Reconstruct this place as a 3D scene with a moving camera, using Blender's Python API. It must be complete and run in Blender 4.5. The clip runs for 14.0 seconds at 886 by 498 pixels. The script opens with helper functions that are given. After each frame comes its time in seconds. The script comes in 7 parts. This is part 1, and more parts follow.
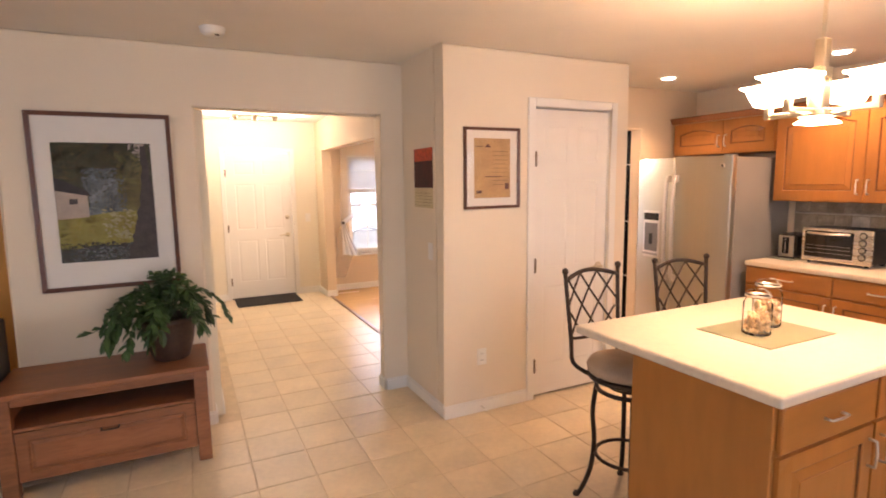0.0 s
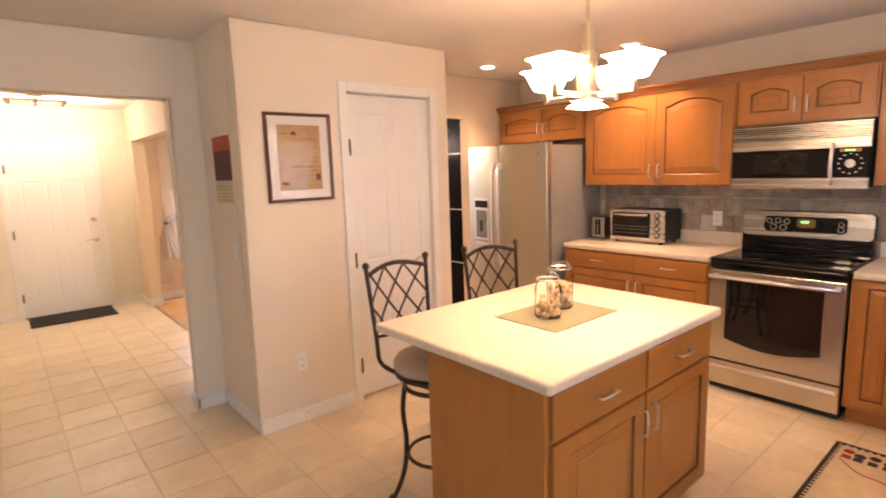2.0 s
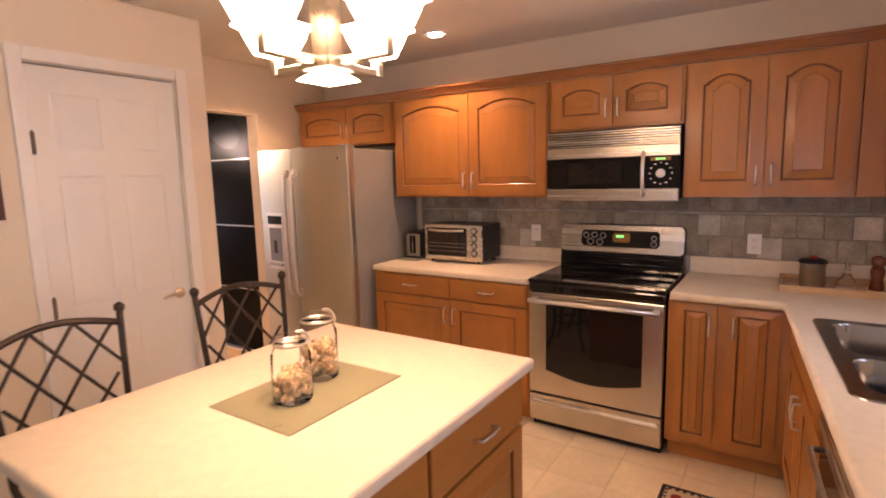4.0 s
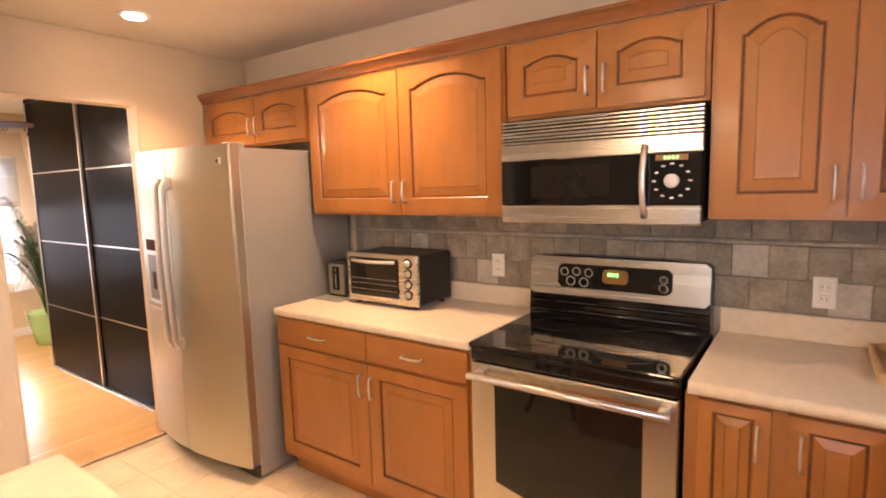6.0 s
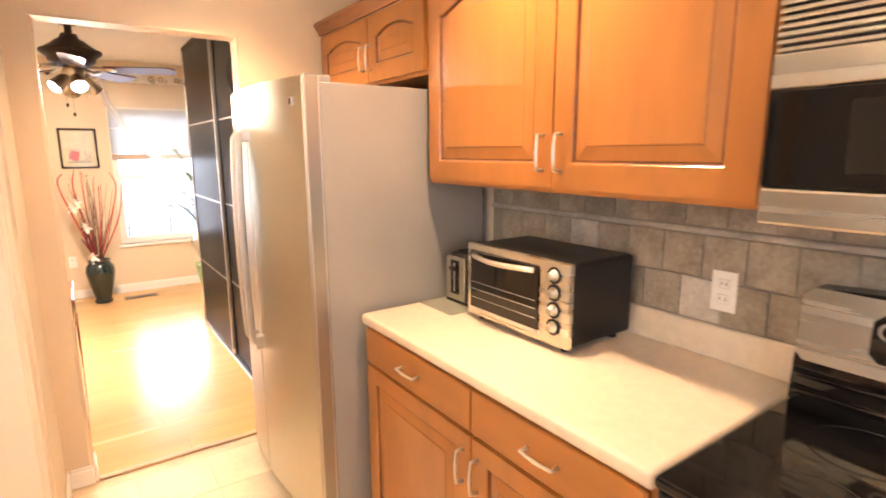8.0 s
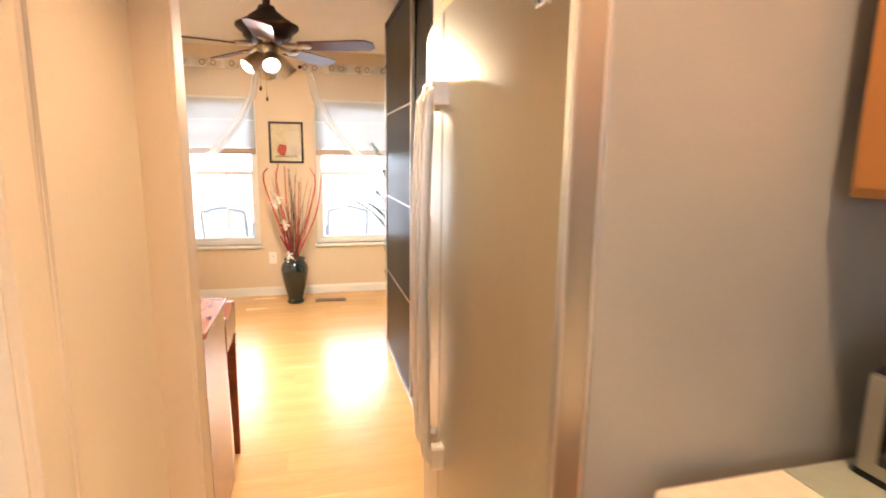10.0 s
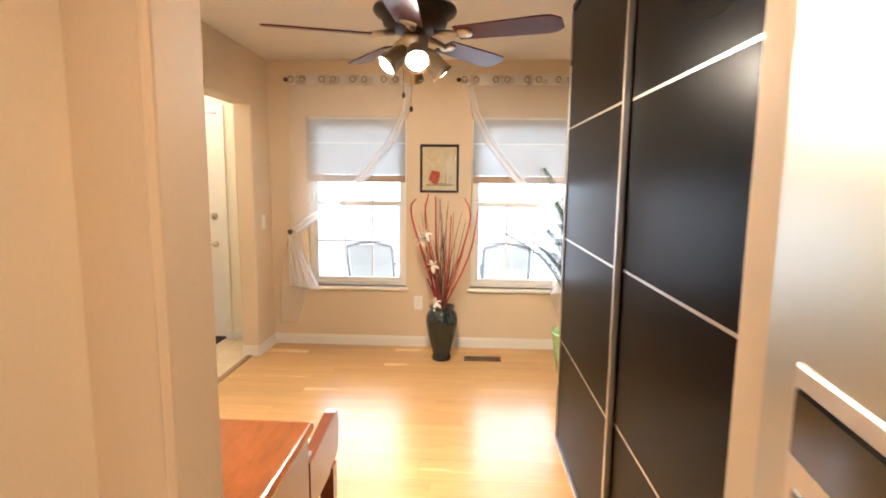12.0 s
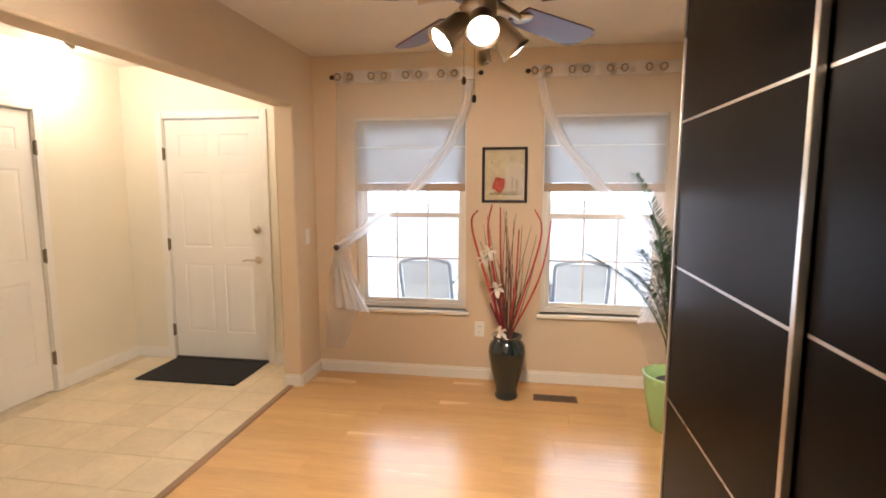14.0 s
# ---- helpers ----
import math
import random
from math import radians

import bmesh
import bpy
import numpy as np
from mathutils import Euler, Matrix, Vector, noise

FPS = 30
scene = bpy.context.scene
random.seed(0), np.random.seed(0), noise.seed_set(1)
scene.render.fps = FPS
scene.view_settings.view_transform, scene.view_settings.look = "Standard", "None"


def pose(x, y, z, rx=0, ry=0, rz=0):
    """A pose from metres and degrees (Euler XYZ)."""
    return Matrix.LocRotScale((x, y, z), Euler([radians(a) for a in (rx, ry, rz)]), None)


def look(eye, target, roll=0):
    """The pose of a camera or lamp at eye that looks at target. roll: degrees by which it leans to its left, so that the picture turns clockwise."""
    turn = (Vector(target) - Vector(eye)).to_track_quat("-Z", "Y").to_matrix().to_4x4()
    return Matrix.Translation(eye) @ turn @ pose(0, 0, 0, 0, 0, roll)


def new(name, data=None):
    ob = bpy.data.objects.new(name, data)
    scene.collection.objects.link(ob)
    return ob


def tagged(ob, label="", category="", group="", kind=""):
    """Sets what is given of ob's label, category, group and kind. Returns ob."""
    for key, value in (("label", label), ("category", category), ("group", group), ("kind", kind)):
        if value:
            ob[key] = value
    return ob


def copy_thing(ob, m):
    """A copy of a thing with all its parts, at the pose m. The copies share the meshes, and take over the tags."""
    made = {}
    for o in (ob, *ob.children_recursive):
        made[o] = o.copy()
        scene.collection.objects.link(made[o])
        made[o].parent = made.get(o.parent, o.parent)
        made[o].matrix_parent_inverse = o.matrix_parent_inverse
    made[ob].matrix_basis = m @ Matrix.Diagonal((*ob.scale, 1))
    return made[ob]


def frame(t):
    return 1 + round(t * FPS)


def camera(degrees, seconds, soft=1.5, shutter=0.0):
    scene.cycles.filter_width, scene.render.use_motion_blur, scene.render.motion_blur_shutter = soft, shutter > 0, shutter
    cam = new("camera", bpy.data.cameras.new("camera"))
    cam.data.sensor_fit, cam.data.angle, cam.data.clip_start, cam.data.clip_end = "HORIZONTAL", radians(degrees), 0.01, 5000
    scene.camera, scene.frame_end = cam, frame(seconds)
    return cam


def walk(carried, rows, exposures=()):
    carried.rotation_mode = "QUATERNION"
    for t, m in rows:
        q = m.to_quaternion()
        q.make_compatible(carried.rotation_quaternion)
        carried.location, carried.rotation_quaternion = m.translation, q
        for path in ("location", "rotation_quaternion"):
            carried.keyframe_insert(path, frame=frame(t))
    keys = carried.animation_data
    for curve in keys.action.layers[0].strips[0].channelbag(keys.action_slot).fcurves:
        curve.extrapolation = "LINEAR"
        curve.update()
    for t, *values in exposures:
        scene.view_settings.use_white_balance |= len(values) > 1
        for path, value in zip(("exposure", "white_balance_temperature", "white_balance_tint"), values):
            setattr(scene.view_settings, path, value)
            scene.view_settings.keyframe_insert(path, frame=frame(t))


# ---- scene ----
cam = camera(80.4, 14.0, soft=1.8, shutter=0.4)
EXPOSURES = [(0, 1.1, 6450, 28), (2, 1.05, 6400, 27), (4, 0.62, 6550, 35), (6.5, 1.45, 6500, 21), (7.5, 1.72, 6120, 18), (8.5, 1.67, 6180, 18), (11, 1.2, 6100, 12), (12.5, 0.95, 5880, 12), (14, 0.63, 5930, 16)]
PATH = [
    (0, (0.028, 0.082, 1.579), (0.901, 1.863, 1.322), -0.8),
    (0.5, (0.098, 0.079, 1.559), (1.071, 1.805, 1.29), -1.0),
    (1, (0.161, 0.069, 1.569), (1.258, 1.717, 1.283), -1.2),
    (1.5, (0.286, 0.059, 1.561), (1.46, 1.652, 1.273), -1.8),
    (2, (0.424, 0.059, 1.556), (1.701, 1.569, 1.258), -1.9),
    (2.5, (0.579, 0.098, 1.552), (1.959, 1.509, 1.234), -1.8),
    (3, (0.78, 0.173, 1.555), (2.264, 1.475, 1.232), -1.6),
    (3.5, (0.962, 0.26, 1.538), (2.556, 1.429, 1.235), -1.5),
    (4, (1.227, 0.303, 1.534), (2.883, 1.389, 1.256), -1.5),
    (6.3, (2.528, 0.553, 1.517), (4.131, 1.727, 1.287), -1.4),
    (6.5, (2.617, 0.603, 1.518), (4.189, 1.816, 1.274), -1.4),
    (7, (2.838, 0.702, 1.523), (4.279, 2.06, 1.24), -1.4),
    (7.5, (3.056, 0.874, 1.505), (4.348, 2.37, 1.187), -0.8),
    (8, (3.236, 1.066, 1.504), (4.361, 2.678, 1.134), -0.3),
    (8.5, (3.373, 1.275, 1.508), (4.327, 2.985, 1.104), 0.2),
    (11, (3.564, 2.678, 1.401), (3.723, 4.648, 1.097), 0.6),
    (11.5, (3.586, 2.924, 1.421), (3.589, 4.905, 1.142), 0.4),
    (12, (3.551, 3.154, 1.447), (3.459, 5.134, 1.186), 0.6),
    (12.5, (3.538, 3.353, 1.47), (3.367, 5.33, 1.218), 0.5),
    (13, (3.529, 3.525, 1.471), (3.285, 5.497, 1.238), 0.3),
    (13.5, (3.515, 3.648, 1.473), (3.219, 5.613, 1.249), 0.2),
    (14, (3.476, 3.738, 1.474), (3.161, 5.698, 1.229), -0.0),
]
walk(cam, [(t, look(eye, target, roll)) for t, eye, target, roll in PATH], EXPOSURES)

# ---- world and large lights ----
world = bpy.data.worlds.new("world")
scene.world = world
world.use_nodes = True
wn, wl = world.node_tree.nodes, world.node_tree.links
sky = wn.new("ShaderNodeTexSky")
sky.sky_type, sky.sun_disc = "NISHITA", False
sky.sun_elevation, sky.sun_rotation = radians(48), radians(150)
wl.new(sky.outputs["Color"], wn["Background"].inputs["Color"])
wn["Background"].inputs["Strength"].default_value = 0.15


def lamp(name, kind, energy, color, m, **settings):
    data = bpy.data.lights.new(name, kind)
    data.energy, data.color = energy, color
    if "radius" in settings:
        data.shadow_soft_size = settings["radius"]
    if "angle" in settings:
        data.angle = radians(settings["angle"])
    if "cone" in settings:
        data.spot_size, data.spot_blend = radians(settings["cone"]), settings.get("blend", 0.5)
    if "size" in settings:
        data.shape, data.size, data.size_y = "RECTANGLE", settings["size"][0], settings["size"][1]
    ob = new(name, data)
    ob.matrix_world = m
    return ob


WARM = (1.0, 0.64, 0.35)
DAY = (0.78, 0.88, 1.0)
lamp("sun", "SUN", 5.0, (1.0, 0.95, 0.88), look((0, 0, 0), (-0.35, 0.6, -0.75)), angle=0.6)
lamp("den_window_light", "AREA", 3.2, DAY, look((2.60, 7.80, 0.96), (2.60, 0, 0.9)), size=(0.84, 0.8))
lamp("den_window_light", "AREA", 3.2, DAY, look((4.00, 7.80, 0.96), (4.00, 0, 0.9)), size=(0.84, 0.8))
lamp("living_window_light", "AREA", 26, DAY, look((0.85, -4.1, 1.25), (0.85, 4, 1.0)), size=(2.0, 1.7))
# Added fill from the unseen west side, to brighten the pantry's side wall.
lamp("living_side_window_light", "AREA", 16, DAY, look((-3.55, 0.4, 1.3), (4, 0.4, 1.0)), size=(1.7, 1.4))
lamp("sink_window_light", "AREA", 8, DAY, look((3.2, -0.48, 1.55), (3.2, 4, 0.8)), size=(1.0, 0.85))
lamp("island_spot", "SPOT", 26, WARM, look((2.22, 1.29, 1.775), (2.22, 1.29, 0)), radius=0.03, cone=105, blend=0.9)
for cx, cy in ((3.76, 3.33), (4.10, 2.20)):
    lamp("can_spot", "SPOT", 60, WARM, look((cx, cy, 2.40), (cx, cy, 0)), radius=0.05, cone=120, blend=0.8)
for fxx in (0.50, 1.18):
    lamp("foyer_bulb", "POINT", 8.5, (1.0, 0.86, 0.66), pose(fxx, 6.98, 2.27), radius=0.04)
FAN_X, FAN_Y, FAN_Z = 3.312, 5.50, 2.005
FAN_CUPS = ((210, 48), (280, 50), (20, 42), (100, 40))
for fan_az, fan_tilt in FAN_CUPS:
    fa, ft = math.radians(fan_az), math.radians(fan_tilt)
    reach = 0.04 + 0.155 * math.sin(ft)
    lamp("fan_bulb", "SPOT", 44, (1.0, 0.82, 0.60), pose(FAN_X + math.cos(fa) * reach, FAN_Y + math.sin(fa) * reach, FAN_Z - 0.155 * math.cos(ft), 0, 0, fan_az) @ pose(0, 0, 0, 0, -fan_tilt, 0), radius=0.035, cone=145, blend=0.6)


# ---- materials ----
def material(name, color, rough=0.5, metal=0.0, vary=0.12, scale=6.0, fine=60.0, bump=0.05, stretch=(1, 1, 1), dark=None,
             coat=0.0, island=0.0, detail=4.0, spec=0.5):
    """A procedural surface: a colour that varies at two scales, with grain in roughness and relief."""
    m = bpy.data.materials.new(name)
    m.use_nodes = True
    n, l = m.node_tree.nodes, m.node_tree.links
    b = n["Principled BSDF"]
    tc, mp = n.new("ShaderNodeTexCoord"), n.new("ShaderNodeMapping")
    mp.inputs["Scale"].default_value = stretch
    l.new(tc.outputs["Object"], mp.inputs["Vector"])
    if island:
        rnd, off = n.new("ShaderNodeObjectInfo"), n.new("ShaderNodeVectorMath")
        off.operation = "SCALE"
        off.inputs[0].default_value = (37, 17, 53)
        l.new(rnd.outputs["Random"], off.inputs["Scale"])
        l.new(off.outputs[0], mp.inputs["Location"])
    big, small = n.new("ShaderNodeTexNoise"), n.new("ShaderNodeTexNoise")
    big.inputs["Scale"].default_value, big.inputs["Detail"].default_value = scale, detail
    small.inputs["Scale"].default_value, small.inputs["Detail"].default_value = fine, 3.0
    l.new(mp.outputs["Vector"], big.inputs["Vector"])
    l.new(mp.outputs["Vector"], small.inputs["Vector"])
    mix = n.new("ShaderNodeMix")
    mix.data_type = "FLOAT"
    mix.inputs["Factor"].default_value = 0.35
    l.new(big.outputs["Fac"], mix.inputs["A"])
    l.new(small.outputs["Fac"], mix.inputs["B"])
    ramp = n.new("ShaderNodeValToRGB")
    lo = dark or tuple(c * (1 - 2 * vary) for c in color)
    hi = tuple(min(1, c * (1 + vary)) for c in color)
    ramp.color_ramp.elements[0].position, ramp.color_ramp.elements[1].position = 0.3, 0.68
    ramp.color_ramp.elements[0].color, ramp.color_ramp.elements[1].color = (*lo, 1), (*hi, 1)
    l.new(mix.outputs["Result"], ramp.inputs["Fac"])
    out = ramp.outputs["Color"]
    if island:
        hsv, mr = n.new("ShaderNodeHueSaturation"), n.new("ShaderNodeMapRange")
        mr.inputs["To Min"].default_value, mr.inputs["To Max"].default_value = 1 - island, 1 + island
        l.new(rnd.outputs["Random"], mr.inputs["Value"])
        l.new(mr.outputs["Result"], hsv.inputs["Value"])
        l.new(out, hsv.inputs["Color"])
        out = hsv.outputs["Color"]
    l.new(out, b.inputs["Base Color"])
    rr = n.new("ShaderNodeMapRange")
    rr.inputs["To Min"].default_value, rr.inputs["To Max"].default_value = max(0.02, rough - min(0.08, rough * 0.3)), min(1, rough + min(0.08, rough * 0.3))
    l.new(big.outputs["Fac"], rr.inputs["Value"])
    l.new(rr.outputs["Result"], b.inputs["Roughness"])
    b.inputs["Metallic"].default_value = metal
    b.inputs["Specular IOR Level"].default_value = spec
    b.inputs["Coat Weight"].default_value = coat
    b.inputs["Coat Roughness"].default_value = 0.12
    if bump:
        bp = n.new("ShaderNodeBump")
        bp.inputs["Strength"].default_value, bp.inputs["Distance"].default_value = bump, 0.004
        l.new(mix.outputs["Result"], bp.inputs["Height"])
        l.new(bp.outputs["Normal"], b.inputs["Normal"])
    return m


def glow(name, color, strength):
    m = bpy.data.materials.new(name)
    m.use_nodes = True
    b = m.node_tree.nodes["Principled BSDF"]
    b.inputs["Base Color"].default_value = (*color, 1)
    b.inputs["Emission Color"].default_value = (*color, 1)
    b.inputs["Emission Strength"].default_value = strength
    b.inputs["Roughness"].default_value = 0.3
    return m


def glass(name, color=(1, 1, 1), rough=0.0):
    m = bpy.data.materials.new(name)
    m.use_nodes = True
    b = m.node_tree.nodes["Principled BSDF"]
    b.inputs["Base Color"].default_value = (*color, 1)
    b.inputs["Roughness"].default_value = rough
    b.inputs["Transmission Weight"].default_value = 1.0
    b.inputs["IOR"].default_value = 1.45
    return m


def pane_glass(name, ior=1.5):
    """Thin glass: clear, with a mirror's share by Fresnel."""
    m = bpy.data.materials.new(name)
    m.use_nodes = True
    n, l = m.node_tree.nodes, m.node_tree.links
    n.remove(n["Principled BSDF"])
    tr, gl, mx, fr = n.new("ShaderNodeBsdfTransparent"), n.new("ShaderNodeBsdfGlossy"), n.new("ShaderNodeMixShader"), n.new("ShaderNodeFresnel")
    gl.inputs["Roughness"].default_value = 0.02
    fr.inputs["IOR"].default_value = ior
    l.new(fr.outputs[0], mx.inputs["Fac"])
    l.new(tr.outputs[0], mx.inputs[1])
    l.new(gl.outputs[0], mx.inputs[2])
    l.new(mx.outputs[0], n["Material Output"].inputs["Surface"])
    return m


def sheer(name, color, clear):
    m = bpy.data.materials.new(name)
    m.use_nodes = True
    n, l = m.node_tree.nodes, m.node_tree.links
    n.remove(n["Principled BSDF"])
    tr, tl, df = n.new("ShaderNodeBsdfTransparent"), n.new("ShaderNodeBsdfTranslucent"), n.new("ShaderNodeBsdfDiffuse")
    m1, m2 = n.new("ShaderNodeMixShader"), n.new("ShaderNodeMixShader")
    tl.inputs["Color"].default_value = df.inputs["Color"].default_value = (*color, 1)
    m1.inputs["Fac"].default_value = 0.5
    tc, wv, mr = n.new("ShaderNodeTexCoord"), n.new("ShaderNodeTexNoise"), n.new("ShaderNodeMapRange")
    wv.inputs["Scale"].default_value = 5
    mr.inputs["To Min"].default_value, mr.inputs["To Max"].default_value = 1 - clear - 0.012, 1 - clear + 0.012
    l.new(tc.outputs["Object"], wv.inputs["Vector"])
    l.new(wv.outputs["Fac"], mr.inputs["Value"])
    l.new(mr.outputs["Result"], m2.inputs["Fac"])
    l.new(df.outputs[0], m1.inputs[1])
    l.new(tl.outputs[0], m1.inputs[2])
    l.new(tr.outputs[0], m2.inputs[1])
    l.new(m1.outputs[0], m2.inputs[2])
    l.new(m2.outputs[0], n["Material Output"].inputs["Surface"])
    return m


M_WALL = material("wall_paint", (0.77, 0.67, 0.515), 0.65, vary=0.03, scale=1.2, fine=180, bump=0.06)
M_TAN = material("den_paint", (0.68, 0.55, 0.38), 0.65, vary=0.03, scale=1.2, fine=180, bump=0.06)
# Cream wall paint made lighter: the foyer's overexposed brightness is in the colour.
M_FOYER = material("lightened_foyer_paint", (0.78, 0.72, 0.58), 0.65, vary=0.03, scale=1.2, fine=180, bump=0.06)
# Orange glow on the recess wall, put into its base colour.
M_ORANGE = material("orange_lit_wall", (0.75, 0.36, 0.08), 0.65, vary=0.03, scale=1.2, fine=180, bump=0.06)
M_CEIL = material("ceiling_paint", (0.76, 0.71, 0.62), 0.85, vary=0.03, scale=2, fine=120, bump=0.12)
M_TRIM = material("white_trim", (0.80, 0.77, 0.70), 0.35, vary=0.02, scale=3, fine=50, bump=0.01)
M_DOOR = material("white_door", (0.80, 0.77, 0.70), 0.38, vary=0.02, scale=3, fine=90, bump=0.02)
M_WOOD = material("cabinet_maple", (0.42, 0.168, 0.034), 0.36, vary=0.11, scale=2.2, fine=11, bump=0.02, stretch=(1.7, 1.7, 0.4), coat=0.15)
M_WOODH = material("cabinet_maple_flat", (0.42, 0.168, 0.034), 0.36, vary=0.11, scale=2.2, fine=11, bump=0.02, stretch=(0.5, 0.4, 1.7), coat=0.15)
M_GLAZE = material("dark_glaze", (0.17, 0.058, 0.013), 0.35, vary=0.3, scale=9, fine=50, bump=0.03)
M_CROWN = material("crown_maple", (0.28, 0.105, 0.03), 0.33, vary=0.2, scale=3, fine=30, bump=0.03, stretch=(3, 0.4, 3), coat=0.25)
M_LAM = material("beige_laminate", (0.74, 0.64, 0.49), 0.38, vary=0.05, scale=30, fine=240, bump=0.02, detail=6)
M_SLATE = material("slate_tile", (0.34, 0.295, 0.22), 0.45, vary=0.26, scale=11, fine=70, bump=0.22, island=0.14)
M_SLATEL = material("light_slate_tile", (0.52, 0.48, 0.41), 0.45, vary=0.2, scale=11, fine=70, bump=0.2, island=0.12)
M_GROUT = material("grout", (0.29, 0.255, 0.20), 0.8, vary=0.1, scale=20, fine=120, bump=0.1)
M_FGROUT = material("floor_grout", (0.645, 0.525, 0.35), 0.8, vary=0.12, scale=8, fine=90, bump=0.1)
M_TILE = material("floor_tile", (0.71, 0.585, 0.395), 0.32, vary=0.08, scale=4.0, fine=30, bump=0.03, island=0.04, detail=6)
M_PLANK = material("laminate_plank", (0.63, 0.375, 0.15), 0.25, vary=0.09, scale=2.0, fine=22, bump=0.01, stretch=(0.35, 4, 4), island=0.025, coat=0.08, spec=0.42)
M_STEEL = material("brushed_steel", (0.50, 0.475, 0.39), 0.40, 1.0, vary=0.025, scale=2.0, fine=40, bump=0.004, stretch=(14, 14, 0.4))
M_OVEN = material("oven_steel", (0.60, 0.56, 0.48), 0.24, 1.0, vary=0.04, scale=2.5, fine=40, bump=0.03, stretch=(3, 3, 0.6))
M_STEELH = material("brushed_steel_level", (0.64, 0.61, 0.54), 0.27, 1.0, vary=0.03, scale=2.0, fine=40, bump=0.006, stretch=(0.5, 0.5, 16))
M_SINK = material("sink_steel", (0.42, 0.42, 0.43), 0.2, 1.0, vary=0.05, scale=3, fine=60, bump=0.004)
M_FRSIDE = material("grey_enamel", (0.33, 0.32, 0.29), 0.42, 0.25, vary=0.04, scale=4, fine=200, bump=0.05)
M_RECESS = material("dispenser_grey", (0.16, 0.15, 0.14), 0.4, vary=0.08)
M_SATIN = material("satin_steel", (0.66, 0.62, 0.56), 0.42, 1.0, vary=0.03, scale=9, fine=90, bump=0.0)
M_CHROME = material("satin_nickel", (0.72, 0.69, 0.63), 0.33, 1.0, vary=0.03, scale=9, fine=90, bump=0.0)
M_BRASSY = material("brushed_nickel", (0.62, 0.54, 0.40), 0.3, 1.0, vary=0.04, scale=9, fine=90, bump=0.0)
M_HINGE = material("dull_hinge", (0.22, 0.17, 0.11), 0.45, 0.8, vary=0.15, scale=20, fine=90, bump=0.02)
M_BLACK = material("black_gloss", (0.008, 0.0075, 0.007), 0.06, vary=0.2, scale=5, fine=60, bump=0.0)
M_BLACKM = material("black_plastic", (0.014, 0.013, 0.012), 0.4, vary=0.2, scale=8, fine=80, bump=0.02, spec=0.35)
M_DARKGLASS = material("oven_glass", (0.012, 0.010, 0.008), 0.05, vary=0.2, scale=3, fine=40, bump=0.0)
M_ESPRESSO = material("espresso_veneer", (0.0035, 0.0026, 0.0022), 0.31, vary=0.12, scale=0.7, fine=60, bump=0, detail=1.0, spec=0.05)
M_ALU = material("aluminium", (0.72, 0.70, 0.66), 0.3, 1.0, vary=0.04, scale=6, fine=60, bump=0.0)
M_IRON = material("bronze_iron", (0.055, 0.038, 0.026), 0.45, 0.6, vary=0.25, scale=14, fine=90, bump=0.1)
M_SEAT = material("tan_suede", (0.56, 0.42, 0.29), 0.85, vary=0.1, scale=7, fine=150, bump=0.1)
M_OAK = material("bench_oak", (0.30, 0.12, 0.05), 0.4, vary=0.22, scale=2.5, fine=30, bump=0.06, stretch=(0.5, 3, 3), coat=0.1)
M_MAHOG = material("mahogany", (0.19, 0.05, 0.018), 0.22, vary=0.25, scale=2.5, fine=30, bump=0.02, stretch=(2, 0.5, 2), coat=0.4)
M_TOP = material("mahogany_top", (0.36, 0.11, 0.028), 0.22, vary=0.2, scale=2.5, fine=30, bump=0.02, stretch=(2, 0.5, 2), coat=0.4)
M_POT = material("dark_basket", (0.055, 0.03, 0.018), 0.6, vary=0.35, scale=8, fine=60, bump=0.2)
M_SOIL = material("soil", (0.03, 0.02, 0.013), 0.95, vary=0.3, scale=40, fine=150, bump=0.5)
M_LEAF = material("leaf_green", (0.045, 0.10, 0.025), 0.42, vary=0.3, scale=6, fine=40, bump=0.03)
M_PALM = material("palm_green", (0.026, 0.07, 0.02), 0.6, spec=0.2, vary=0.3, scale=6, fine=40, bump=0.03)
M_FRAME = material("frame_walnut", (0.11, 0.036, 0.016), 0.35, vary=0.25, scale=6, fine=60, bump=0.03)
M_FRAMEB = material("frame_black", (0.02, 0.012, 0.010), 0.35, vary=0.2, scale=6, fine=60, bump=0.02)
M_MAT = material("picture_mat", (0.78, 0.74, 0.66), 0.8, vary=0.02, scale=6, fine=90, bump=0.0)
M_SHADETAN = material("shade_band", (0.42, 0.31, 0.22), 0.85, vary=0.05, scale=5, fine=200, bump=0.05)
M_VASE = material("green_glaze", (0.012, 0.022, 0.022), 0.12, vary=0.35, scale=9, fine=60, bump=0.02, coat=0.6)
M_LIME = material("lime_ceramic", (0.36, 0.58, 0.24), 0.25, vary=0.06, scale=6, fine=60, bump=0.01, coat=0.3)
M_RED = material("red_ribbon", (0.48, 0.045, 0.03), 0.5, vary=0.2, scale=9, fine=60, bump=0.03)
M_BURG = material("burgundy_reed", (0.16, 0.012, 0.03), 0.55, vary=0.2, scale=9, fine=60, bump=0.03)
M_TWIG = material("brown_twig", (0.10, 0.06, 0.035), 0.7, vary=0.25, scale=20, fine=90, bump=0.1)
M_PETAL = material("white_petal", (0.78, 0.72, 0.62), 0.6, vary=0.06, scale=20, fine=90, bump=0.02)
M_MATBLK = material("black_doormat", (0.016, 0.014, 0.013), 0.95, vary=0.2, scale=30, fine=300, bump=0.4)
